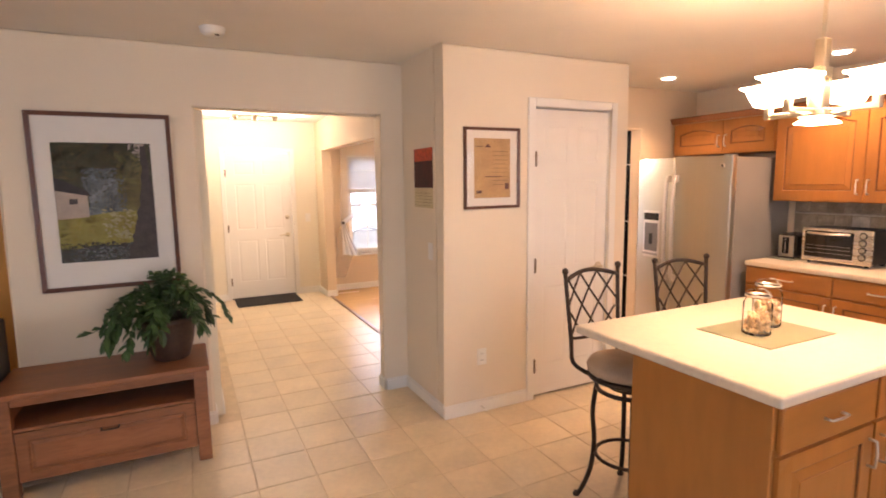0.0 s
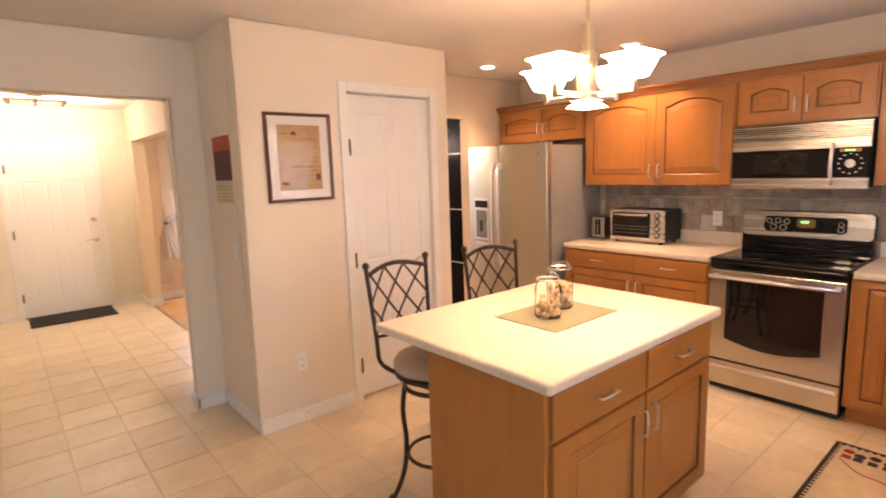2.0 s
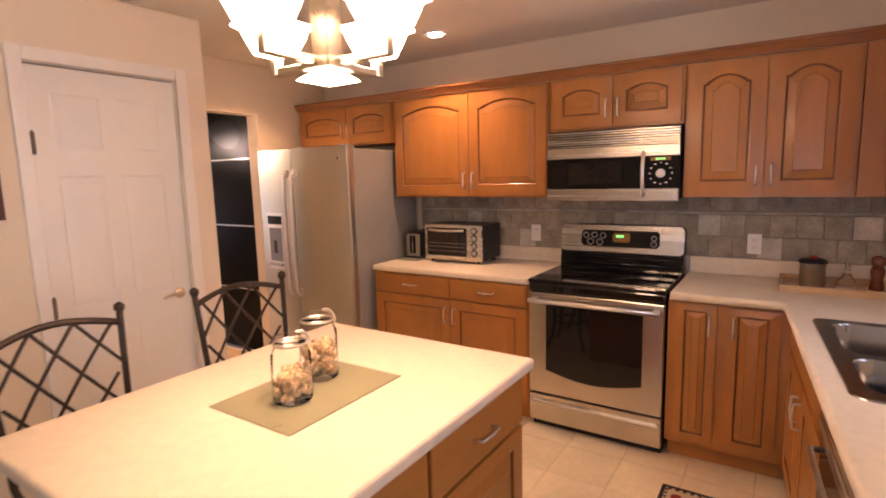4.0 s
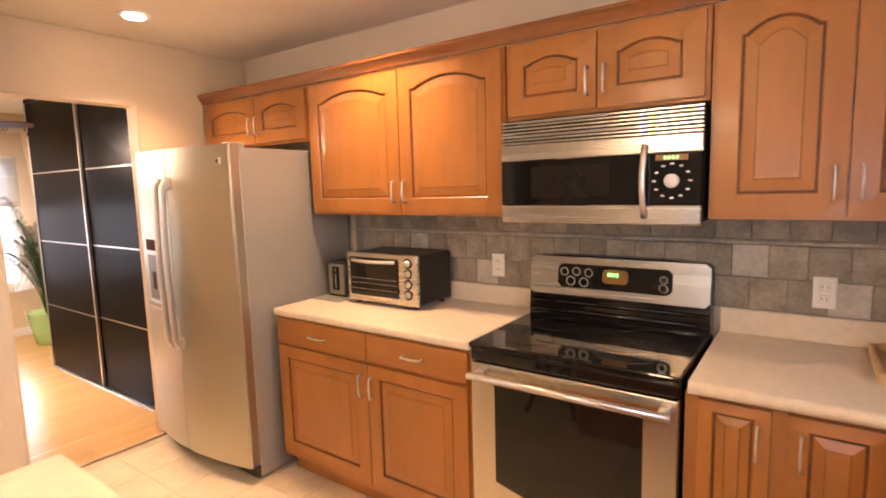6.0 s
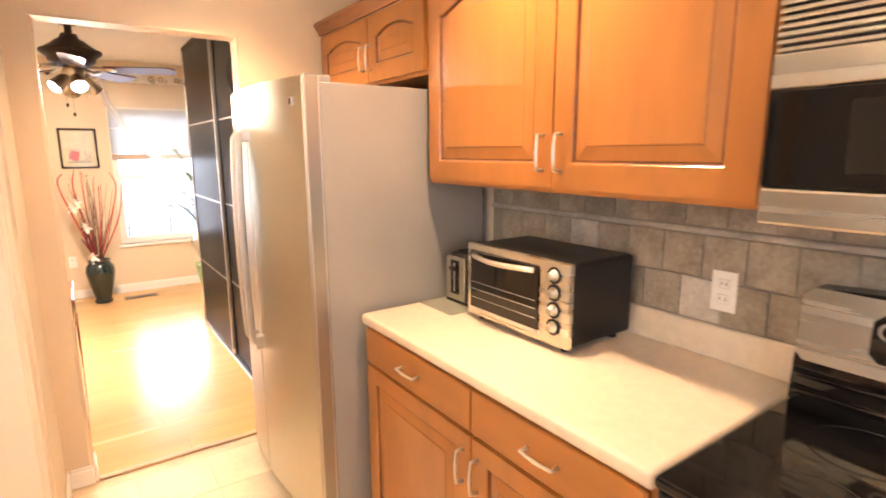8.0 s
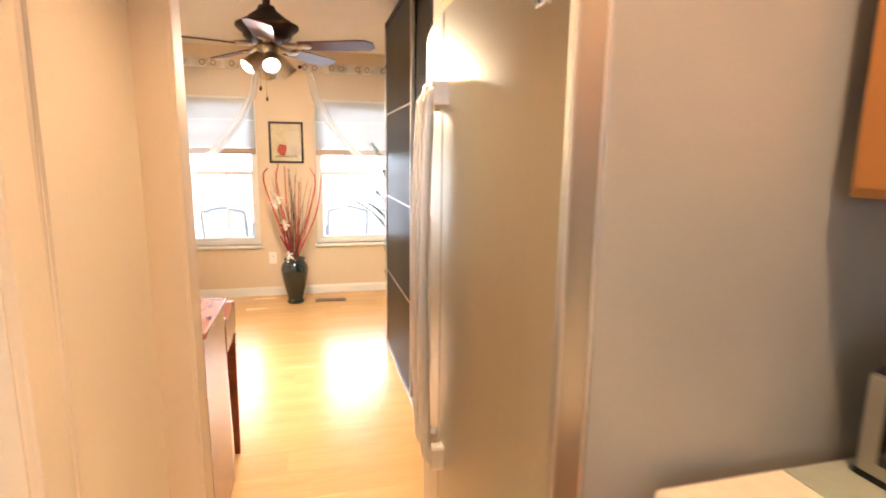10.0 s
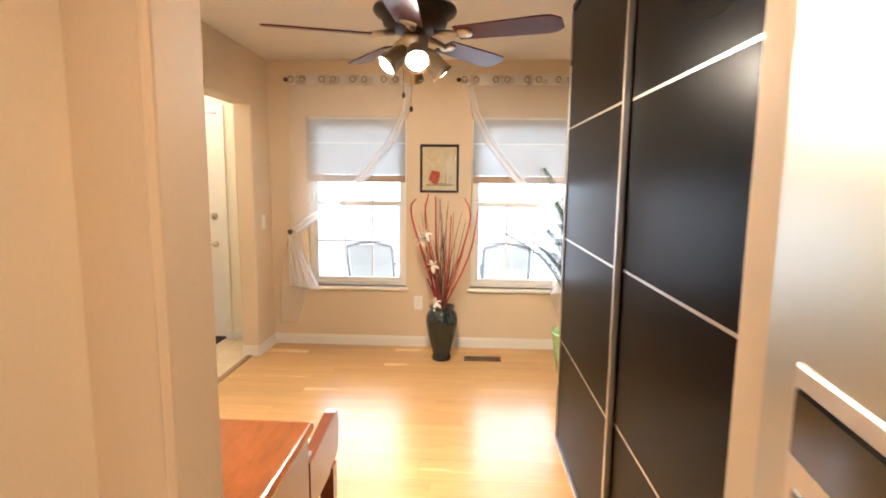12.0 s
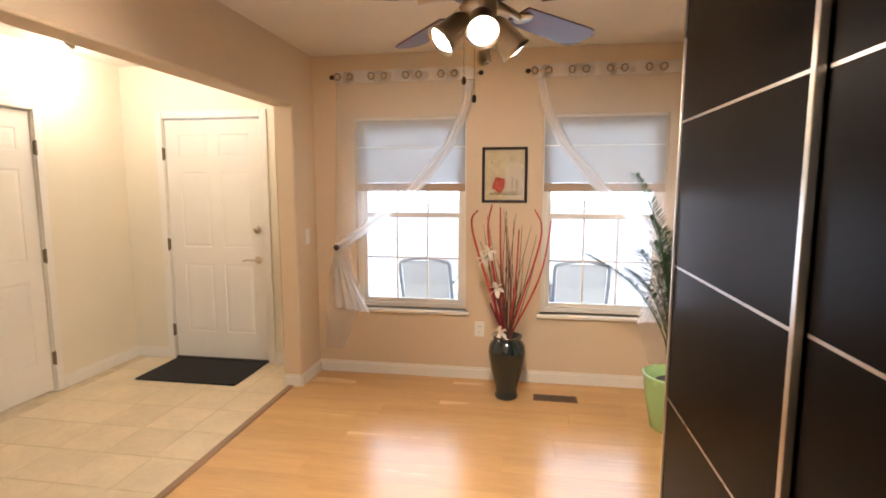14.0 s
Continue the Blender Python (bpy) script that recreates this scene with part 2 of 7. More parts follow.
M_PLATE = material("white_plate", (0.80, 0.78, 0.72), 0.3, vary=0.01, scale=6, fine=60, bump=0.0)
M_VENT = material("brown_vent", (0.17, 0.09, 0.045), 0.45, 0.4, vary=0.12, scale=9, fine=60, bump=0.02)
M_GLASS = glass("jar_glass")
M_PANE = pane_glass("window_pane")
M_PGLASS = pane_glass("picture_glass", 1.22)
M_JAR = pane_glass("thin_jar_glass", 1.08)
M_SHADEFAB = sheer("shade_fabric", (0.48, 0.49, 0.49), 0.02)
M_SHEER = sheer("sheer_voile", (0.96, 0.95, 0.94), 0.77)
M_SHEER2 = sheer("gathered_voile", (0.94, 0.93, 0.92), 0.35)
M_SHADE = glow("lit_glass_shade", (1.0, 0.72, 0.43), 21.0)
M_BULB = glow("lit_bulb", (1.0, 0.86, 0.62), 30.0)
M_BULBW = glow("lit_spot_bulb", (1.0, 0.88, 0.70), 14.0)
M_LED = glow("green_digits", (0.25, 1.0, 0.25), 1.0)
M_AMBER = material("amber_panel", (0.30, 0.14, 0.04), 0.15, vary=0.1, scale=6, fine=50, bump=0.0)

# ---- builders ----
BASE = {}


def make(name, bm, mats, smooth=False):
    me = bpy.data.meshes.new(name)
    bmesh.ops.recalc_face_normals(bm, faces=bm.faces)
    bm.to_mesh(me)
    bm.free()
    for m in (mats if isinstance(mats, (list, tuple)) else [mats]):
        me.materials.append(m)
    if smooth:
        for p in me.polygons:
            p.use_smooth = True
    return me


def thing(name, at=(0, 0, 0), label="", category="", group="", kind=""):
    ob = new(name)
    ob.empty_display_size = 0.1
    ob.location = at
    BASE[ob] = Vector(at)
    return tagged(ob, label, category, group, kind)


def part(name, bm, mats, parent, label="", smooth=False):
    bmesh.ops.translate(bm, verts=bm.verts, vec=-BASE[parent])
    ob = new(name, make(name, bm, mats, smooth))
    ob.parent = parent
    BASE[ob] = BASE[parent]
    return tagged(ob, label)


def solid(name, bm, mats, label="", category="", group="", kind="", smooth=False):
    """A thing of one mesh, with its origin at the middle of its base."""
    lo = Vector([min(v.co[i] for v in bm.verts) for i in range(3)])
    hi = Vector([max(v.co[i] for v in bm.verts) for i in range(3)])
    at = Vector(((lo.x + hi.x) / 2, (lo.y + hi.y) / 2, lo.z))
    bmesh.ops.translate(bm, verts=bm.verts, vec=-at)
    ob = new(name, make(name, bm, mats, smooth))
    ob.location = at
    BASE[ob] = at
    return tagged(ob, label, category, group, kind)


def box(x0, y0, z0, x1, y1, z1, bevel=0.0, seg=1, bm=None):
    bm2 = bmesh.new()
    bmesh.ops.create_cube(bm2, size=1)
    for v in bm2.verts:
        v.co = Vector(((x0 + x1) / 2 + v.co.x * (x1 - x0), (y0 + y1) / 2 + v.co.y * (y1 - y0), (z0 + z1) / 2 + v.co.z * (z1 - z0)))
    if bevel:
        bmesh.ops.bevel(bm2, geom=bm2.edges[:], offset=bevel, segments=seg, profile=0.5, affect="EDGES")
    if bm is None:
        return bm2
    return join(bm, bm2)


def join(bm, other):
    me = bpy.data.meshes.new("joining")
    other.to_mesh(me)
    other.free()
    bm.from_mesh(me)
    bpy.data.meshes.remove(me)
    return bm


def tube(points, radius, seg=8, closed=False, bm=None, flat=1.0):
    """A rod swept along points; radius may be a list."""
    bm = bm or bmesh.new()
    pts = [Vector(p) for p in points]
    rings = []
    n = len(pts)
    up = None
    for i, p in enumerate(pts):
        a, b = (pts[(i - 1) % n], pts[(i + 1) % n]) if closed else (pts[max(i - 1, 0)], pts[min(i + 1, n - 1)])
        t = (b - a).normalized()
        if up is None:
            up = t.orthogonal().normalized()
        up = (up - t * up.dot(t)).normalized()
        side = t.cross(up)
        r = radius[i] if isinstance(radius, (list, tuple)) else radius
        rings.append([bm.verts.new(p + (up * math.cos(k * math.tau / seg) + side * flat * math.sin(k * math.tau / seg)) * r) for k in range(seg)])
    for i in range(n if closed else n - 1):
        r0, r1 = rings[i], rings[(i + 1) % n]
        for k in range(seg):
            bm.faces.new((r0[k], r0[(k + 1) % seg], r1[(k + 1) % seg], r1[k]))
    if not closed:
        bm.faces.new(rings[0][::-1])
        bm.faces.new(rings[-1])
    return bm


def lathe(profile, seg=24, at=(0, 0, 0), bm=None, axis=None):
    """A turned shape from (radius, height) pairs."""
    bm = bm or bmesh.new()
    made, rings = [], []
    for r, z in profile:
        ring = [bm.verts.new((r * math.cos(k * math.tau / seg), r * math.sin(k * math.tau / seg), z)) for k in range(seg)]
        rings.append(ring)
        made += ring
    for a, b in zip(rings, rings[1:]):
        for k in range(seg):
            bm.faces.new((a[k], a[(k + 1) % seg], b[(k + 1) % seg], b[k]))
    bm.faces.new(rings[0][::-1])
    bm.faces.new(rings[-1])
    m = Matrix.Translation(at) @ (axis.to_matrix().to_4x4() if axis else Matrix())
    bmesh.ops.transform(bm, matrix=m, verts=made)
    return bm


def arc(p0, p1, lift, n=8):
    """Points on a bow from p0 to p1, lifted by the vector lift in its middle."""
    p0, p1, lift = Vector(p0), Vector(p1), Vector(lift)
    return [p0.lerp(p1, i / n) + lift * math.sin(math.pi * i / n) for i in range(n + 1)]


def curve_through(points, n=6):
    """A smooth row of points through the few given."""
    pts = [Vector(p) for p in points]
    out = []
    for i in range(len(pts) - 1):
        a, b, c, d = pts[max(i - 1, 0)], pts[i], pts[i + 1], pts[min(i + 2, len(pts) - 1)]
        for k in range(n):
            t = k / n
            out.append(0.5 * ((2 * b) + (c - a) * t + (2 * a - 5 * b + 4 * c - d) * t * t + (3 * b - a - 3 * c + d) * t ** 3))
    out.append(pts[-1])
    return out


def wall_mesh(axis, d0, d1, a0, a1, z0, z1, holes=()):
    """A wall with openings through it. axis 'x': it runs along x and is d0..d1 thick in y; 'y': the other way round."""
    bm = bmesh.new()
    aa = sorted({a0, a1, *[h[0] for h in holes], *[h[1] for h in holes]})
    zz = sorted({z0, z1, *[h[2] for h in holes], *[h[3] for h in holes]})
    aa, zz = [a for a in aa if a0 <= a <= a1], [z for z in zz if z0 <= z <= z1]
    cell = {}
    for i in range(len(aa) - 1):
        for j in range(len(zz) - 1):
            ca, cz = (aa[i] + aa[i + 1]) / 2, (zz[j] + zz[j + 1]) / 2
            cell[i, j] = not any(h[0] < ca < h[1] and h[2] < cz < h[3] for h in holes)

    def at(a, d, z):
        return (a, d, z) if axis == "x" else (d, a, z)

    def quad(*p):
        bm.faces.new([bm.verts.new(at(*q)) for q in p])
    for (i, j), full in cell.items():
        if not full:
            continue
        l, r, b, t = aa[i], aa[i + 1], zz[j], zz[j + 1]
        quad((l, d0, b), (r, d0, b), (r, d0, t), (l, d0, t))
        quad((l, d1, b), (r, d1, b), (r, d1, t), (l, d1, t))
        if not cell.get((i - 1, j)):
            quad((l, d0, b), (l, d1, b), (l, d1, t), (l, d0, t))
        if not cell.get((i + 1, j)):
            quad((r, d0, b), (r, d1, b), (r, d1, t), (r, d0, t))
        if not cell.get((i, j - 1)):
            quad((l, d0, b), (r, d0, b), (r, d1, b), (l, d1, b))
        if not cell.get((i, j + 1)):
            quad((l, d0, t), (r, d0, t), (r, d1, t), (l, d1, t))
    bmesh.ops.remove_doubles(bm, verts=bm.verts, dist=0.0005)
    return bm


def wall(name, axis, d0, d1, a0, a1, holes=(), mat=None, label="", round_edges=0.0):
    bm = wall_mesh(axis, d0, d1, a0, a1, 0, CEIL, holes)
    if round_edges:
        es = [e for e in bm.edges if len(e.link_faces) == 2 and e.calc_face_angle(0) > 1.0]
        bmesh.ops.bevel(bm, geom=es, offset=round_edges, segments=3, profile=0.5, affect="EDGES")
    return solid(name, bm, mat or M_WALL, label or "smooth cream painted drywall wall", "wall", kind="structure")

# ---- the large structure ----
CEIL = 2.42
EAST, SINKW, DENN = 4.70, -0.42, 7.588
ground = solid("ground", box(-120, -120, -0.5, 120, 160, -0.06), material("pale_drive", (0.52, 0.52, 0.50), 0.95, vary=0.3, scale=0.6, fine=20, bump=0.3),
               "pale sunlit concrete drive around the house", "ground", kind="structure")
solid("floor", box(-3.62, -4.12, -0.055, 4.82, 7.82, -0.0025), M_FGROUT, "sandy grout bed beneath the floor tiles", "floor", kind="structure")
solid("ceiling", box(-3.62, -4.12, CEIL, 4.82, 7.82, CEIL + 0.12), M_CEIL, "matt off-white textured ceiling", "ceiling", kind="structure")
WIN_1, WIN_2, WZ0, WZ1 = (2.18, 3.03), (3.58, 4.43), 0.527, 1.965
wall("wall_east", "y", EAST, EAST + 0.12, SINKW - 0.12, 7.74, label="cream painted wall behind the kitchen cabinets")
wall("wall_sink", "x", SINKW - 0.12, SINKW, 2.0, EAST, [(2.72, 3.70, 1.12, 1.98)])
wall("wall_living_east", "y", 2.0, 2.12, -4.0, SINKW - 0.12)
wall("wall_living_south", "x", -4.12, -4.0, -3.5, 2.12, [(-0.2, 1.9, 0.25, 2.05)])
wall("wall_living_west", "y", -3.62, -3.5, -4.12, 4.7, [(-0.5, 1.3, 0.55, 2.05)])
wall("wall_recess", "x", 4.58, 4.70, -3.5, -0.74, mat=M_ORANGE, label="recess wall with warm orange light put into its colour")
wall("wall_recess_side", "y", -0.87, -0.75, 3.86, 4.58)
wall("wall_hall", "x", 3.73, 3.86, -0.87, 1.865, [(0.12, 1.32, -1, 2.05)], round_edges=0.015)
wall("wall_pantry_front", "x", 3.07, 3.19, 1.50, 3.06, [(2.20, 2.875, -1, 2.07)], round_edges=0.018)
wall("wall_pantry_west", "y", 1.50, 1.62, 3.19, 3.73)
wall("wall_pantry_east", "y", 2.94, 3.06, 3.19, 3.79)
wall("wall_pantry_back", "x", 3.70, 3.79, 1.62, 2.94)
wall("wall_den_south", "x", 3.79, 3.91, 1.865, EAST, [(3.165, 3.94, -1, 2.035)], mat=M_TAN, round_edges=0.012, label="warm tan painted den wall with doorway")
wall("wall_foyer_den", "y", 1.74, 1.865, 3.86, 7.588, [(4.3, 7.225, -1, 2.01)], mat=M_TAN, round_edges=0.012, label="tan painted wall with wide cased opening")
wall("wall_foyer_west", "y", 0.05, 0.17, 3.86, 7.67, [(6.09, 6.86, -1, 1.97)], mat=M_FOYER, label="cream painted foyer wall")
wall("wall_front_foyer", "x", 7.67, 7.82, 0.05, 1.74, [(0.535, 1.385, -1, 2.0)], mat=M_FOYER, label="cream painted foyer wall round the front door")
wall("wall_front_den", "x", DENN, 7.74, 1.74, EAST, [(*WIN_1, WZ0, WZ1), (*WIN_2, WZ0, WZ1)], mat=M_TAN, label="tan painted den wall with two windows")
solid("wall_closet_back", box(-0.75, 5.6, 0, -0.65, 7.6, CEIL), M_FOYER, "plain closet wall", "wall", kind="structure")


def base_profile(x0, y0, x1, y1):
    """A run of baseboard with a stepped, eased top."""
    bm = box(x0, y0, 0, x1, y1, 0.075, 0.002)
    ix, iy = (0.004 if x1 - x0 < 0.1 else 0), (0.004 if y1 - y0 < 0.1 else 0)
    return box(x0 + ix, y0 + iy, 0.075, x1 - ix, y1 - iy, 0.092, 0.002, bm=bm)


T = 0.014
for r in ((-0.87, 3.73 - T, 0.12, 3.73), (1.32, 3.73 - T, 1.50 - T, 3.73), (1.50 - T, 3.07 - T, 1.50, 3.73), (1.50, 3.07 - T, 2.14, 3.07),
          (2.935, 3.07 - T, 3.06, 3.07), (3.06, 3.07 - T, 3.06 + T, 3.79), (3.06 + T, 3.79 - T, 3.165, 3.79), (0.12, 3.73, 0.12 + T, 3.86), (1.32 - T, 3.73, 1.32, 3.86),
          (3.165, 3.79, 3.165 + T, 3.91), (1.865, DENN - T, EAST, DENN), (1.865, 7.225, 1.865 + T, DENN - T), (1.74 - T, 7.225, 1.74, 7.67), (1.74, 7.225 - T, 1.865, 7.225),
          (0.17, 7.67 - T, 0.475, 7.67), (1.445, 7.67 - T, 1.74 - T, 7.67), (0.17, 6.92, 0.17 + T, 7.67 - T), (0.17, 3.86, 0.17 + T, 6.03), (1.865, 3.91, 3.165, 3.91 + T),
          (1.865, 3.91 + T, 1.865 + T, 4.3)):
    solid("baseboard", base_profile(*r), M_TRIM, "white painted wooden baseboard along the wall", "baseboard", kind="structure")


# ---- doors and windows ----
def outline_ring(pts, cx, cz, hw, hz, d):
    return [(cx + (x - cx) * (1 - d / hw), cz + (z - cz) * (1 - d / hz)) for x, z in pts]


def panel_door(w, h, thick, panels, groove=0.008, raise_in=0.03, arch=0.0, edge=0.0):
    """A door in the plane y = 0, its face towards -y, with sunk and raised panels (x0, z0, x1, z1). Faces in the grooves take slot 1."""
    bm = bmesh.new()
    xs = sorted({0, w, *[p[0] for p in panels], *[p[2] for p in panels]})
    zs = sorted({0, h, *[p[1] for p in panels], *[p[3] for p in panels]})
    key = {}

    def v(x, y, z):
        k = (round(x, 4), round(y, 4), round(z, 4))
        if k not in key:
            key[k] = bm.verts.new((x, y, z))
        return key[k]

    def ring_faces(a, b, slot):
        for i in range(len(a)):
            q = [a[i], a[(i + 1) % len(a)], b[(i + 1) % len(b)], b[i]]
            u = []
            for c in q:
                if c not in u:
                    u.append(c)
            if len(u) >= 3:
                f = bm.faces.new(u)
                f.material_index = slot
    for i in range(len(xs) - 1):
        for j in range(len(zs) - 1):
            x0, x1, z0, z1 = xs[i], xs[i + 1], zs[j], zs[j + 1]
            if any(p[0] <= x0 and x1 <= p[2] and p[1] <= z0 and z1 <= p[3] for p in panels):
                continue
            bm.faces.new((v(x0, 0, z0), v(x1, 0, z0), v(x1, 0, z1), v(x0, 0, z1)))
    for x0, z0, x1, z1 in panels:
        n = 20 if arch else 1
        top = [(x1 + (x0 - x1) * k / n, z1) for k in range(n + 1)]
        if arch:
            top = [(x, z1 - arch * (1 if k in (0, n) else min(1, (abs(2 * k / n - 1) / 0.9) ** 2.0))) for k, (x, _) in enumerate(top)]
        pts = [(x0, z0), (x1, z0)] + top
        rect = [(x0, z0), (x1, z0)] + [(x, z1) for x, _ in top]
        cx, cz, hw, hz = (x0 + x1) / 2, (z0 + z1) / 2, (x1 - x0) / 2, (z1 - z0) / 2
        rings = [(rect, 0.0, 0)]
        if arch:
            rings.append((pts, 0.0, 0))
        rings += [(outline_ring(pts, cx, cz, hw, hz, 0.004), groove * 0.35, 0), (outline_ring(pts, cx, cz, hw, hz, 0.007), groove, 1), (outline_ring(pts, cx, cz, hw, hz, 0.012), groove, 1),
                  (outline_ring(pts, cx, cz, hw, hz, 0.014 + raise_in * 0.94), groove * 0.3, 0), (outline_ring(pts, cx, cz, hw, hz, 0.0155 + raise_in * 0.94), groove * 0.3, 1),
                  (outline_ring(pts, cx, cz, hw, hz, 0.016 + raise_in), 0.0006, 0)]
        prev = None
        for ring, y, slot in rings:
            cur = [v(x, y, z) for x, z in ring]
            if prev:
                ring_faces(prev, cur, slot)
            prev = cur
        bm.faces.new(prev[:1] + prev[1:])
    b0 = [bm.verts.new(p) for p in ((0, thick, 0), (w, thick, 0), (w, thick, h), (0, thick, h))]
    bottom = [v(x, 0, 0) for x in xs]
    right = [v(w, 0, z) for z in zs]
    topv = [v(x, 0, h) for x in xs[::-1]]
    left = [v(0, 0, z) for z in zs[::-1]]
    for run, p, q in ((bottom, b0[0], b0[1]), (right, b0[1], b0[2]), (topv, b0[2], b0[3]), (left, b0[3], b0[0])):
        bm.faces.new(run + [q, p])
    bm.faces.new(b0)
    if edge:
        for vert in bm.verts:
            if vert.co.y < 1e-6 and (vert.co.x < 1e-6 or vert.co.x > w - 1e-6 or vert.co.z < 1e-6 or vert.co.z > h - 1e-6):
                vert.co.y = edge * 0.6
    return bm


def placed(bm, m):
    bmesh.ops.transform(bm, matrix=m, verts=bm.verts)
    return bm


def six_panels(w, h):
    st, mid = 0.115 * w / 0.9 + 0.005, 0.10 * w / 0.9
    xa, xb = (st, w / 2 - mid / 2), (w / 2 + mid / 2, w - st)
    rows = ((0.22, 0.80), (0.94, 1.56), (1.68, h - 0.13))
    return [(a, z0, b, z1) for a, b in (xa, xb) for z0, z1 in rows]


def casing(x0, x1, h, y, w=0.06, t=0.016):
    """Trim round a door in a wall that faces -y, as one mesh."""
    bm = box(x0 - w, y - t, 0, x0, y, h + w, 0.004)
    box(x1, y - t, 0, x1 + w, y, h + w, 0.004, bm=bm)
    return box(x0, y - t + 0.001, h, x1, y, h + w, 0.004, bm=bm)


def hinge(x, y, z):
    bm = box(x - 0.012, y - 0.004, z - 0.045, x + 0.012, y, z + 0.045)
    tube([(x, y - 0.012, z - 0.047), (x, y - 0.012, z + 0.047)], 0.0085, 10, bm=bm)
    return tube([(x, y - 0.012, z - 0.053), (x, y - 0.012, z + 0.053)], 0.005, 8, bm=bm)


def lever(x, y, z, to=-1):
    bm = lathe([(0.030, 0), (0.030, 0.006), (0.022, 0.010), (0.010, 0.012), (0.010, 0.045)], 16, (x, y, z), axis=Euler((radians(90), 0, 0)))
    return tube(curve_through([(x, y - 0.045, z), (x + to * 0.03, y - 0.05, z + 0.003), (x + to * 0.08, y - 0.05, z + 0.004), (x + to * 0.115, y - 0.046, z - 0.008)]), 0.008, 8, bm=bm)


def door(name, x0, x1, h, y, label, hinge_left=True, rot=None, deadbolt=False):
    d = thing(name, (x0, y, 0), label, "door", kind="structure")
    w = x1 - x0
    part("slab", placed(panel_door(w - 0.008, h - 0.026, 0.035, six_panels(w - 0.008, h - 0.01), 0.0032, 0.02), pose(x0 + 0.004, y + 0.02, 0.016)), [M_DOOR, M_DOOR], d)
    part("casing", casing(x0, x1, h, y), M_TRIM, d)
    bm = box(x0 - 0.001, y + 0.002, 0, x0 + 0.003, y + 0.11, h)
    box(x1 - 0.003, y + 0.002, 0, x1 + 0.001, y + 0.11, h, bm=bm)
    part("jamb", box(x0, y + 0.002, h - 0.003, x1, y + 0.11, h + 0.001, bm=bm), M_TRIM, d)
    hx = x0 + 0.002 if hinge_left else x1 - 0.002
    for z in (0.25, 0.98, 1.72):
        part("hinge", hinge(hx, y - 0.003, z), M_HINGE, d, "dull bronze-grey hinge")
    lx, to = (x1 - 0.07, -1) if hinge_left else (x0 + 0.07, 1)
    part("door_handle", lever(lx, y + 0.02, 0.86 if deadbolt else 0.93, to), M_BRASSY, d, "satin nickel lever handle", smooth=True)
    if deadbolt:
        part("deadbolt", lathe([(0.03, 0), (0.03, 0.012), (0.024, 0.018), (0.012, 0.02), (0.012, 0.028)], 16, (lx, y + 0.02, 1.11), axis=Euler((radians(90), 0, 0))), M_BRASSY, d, "round nickel deadbolt", smooth=True)
        part("threshold", box(x0, y - 0.01, 0, x1, y + 0.1, 0.016, 0.004), M_BLACKM, d, "dark door threshold")
    return d


door("door_front", 0.535, 1.385, 2.0, 7.67, "closed white six-panel front door with nickel lever", True, deadbolt=True)
door("door_pantry", 2.20, 2.875, 2.07, 3.07, "closed white six-panel pantry door", True)
cd = door("door_closet", 0, 0.77, 1.97, 0, "closed white six-panel closet door in the foyer", False)
cd.matrix_basis = pose(0.17, 6.09, 0, 0, 0, 90)


def window(name, x0, x1):
    w = thing(name, (x0, DENN, WZ0), "white vinyl double-hung window with grilles, letting in daylight", "window", kind="structure")
    y = DENN + 0.06
    f = 0.035
    bm = box(x0, y, WZ0, x0 + f, y + 0.07, WZ1, 0.003)
    box(x1 - f, y, WZ0, x1, y + 0.07, WZ1, 0.003, bm=bm)
    box(x0 + f, y, WZ1 - f, x1 - f, y + 0.07, WZ1, 0.003, bm=bm)
    box(x0 + f, y, WZ0, x1 - f, y + 0.07, WZ0 + f, 0.003, bm=bm)
    part("window_frame", bm, M_TRIM, w)
    part("window_sill", box(x0 - 0.025, DENN - 0.035, WZ0 - 0.03, x1 + 0.025, DENN + 0.06, WZ0, 0.006), M_TRIM, w)
    zm = 1.24
    for name2, za, zb, dy in (("lower_sash", WZ0 + f, zm + 0.02, 0.012), ("upper_sash", zm - 0.02, WZ1 - f, 0.04)):
        s = 0.032
        bm = box(x0 + f, y + dy, za, x0 + f + s, y + dy + 0.025, zb, 0.002)
        box(x1 - f - s, y + dy, za, x1 - f, y + dy + 0.025, zb, 0.002, bm=bm)
        box(x0 + f + s, y + dy, za, x1 - f - s, y + dy + 0.025, za + s, 0.002, bm=bm)
        box(x0 + f + s, y + dy, zb - s, x1 - f - s, y + dy + 0.025, zb, 0.002, bm=bm)
        sash = part(name2, bm, M_TRIM, w)
        iw = (x1 - x0 - 2 * f - 2 * s) / 3
        for k in (1, 2):
            part("muntin", box(x0 + f + s + k * iw - 0.006, y + dy + 0.008, za + s, x0 + f + s + k * iw + 0.006, y + dy + 0.018, zb - s), M_TRIM, sash)
        zc = (za + zb) / 2
        part("muntin", box(x0 + f + s, y + dy + 0.009, zc - 0.006, x1 - f - s, y + dy + 0.017, zc + 0.006), M_TRIM, sash)
        g = part("pane", box(x0 + f + s, y + dy + 0.011, za + s, x1 - f - s, y + dy + 0.015, zb - s), M_PANE, sash)
        g.visible_shadow = False
    return w


window("window_1", *WIN_1)
window("window_2", *WIN_2)


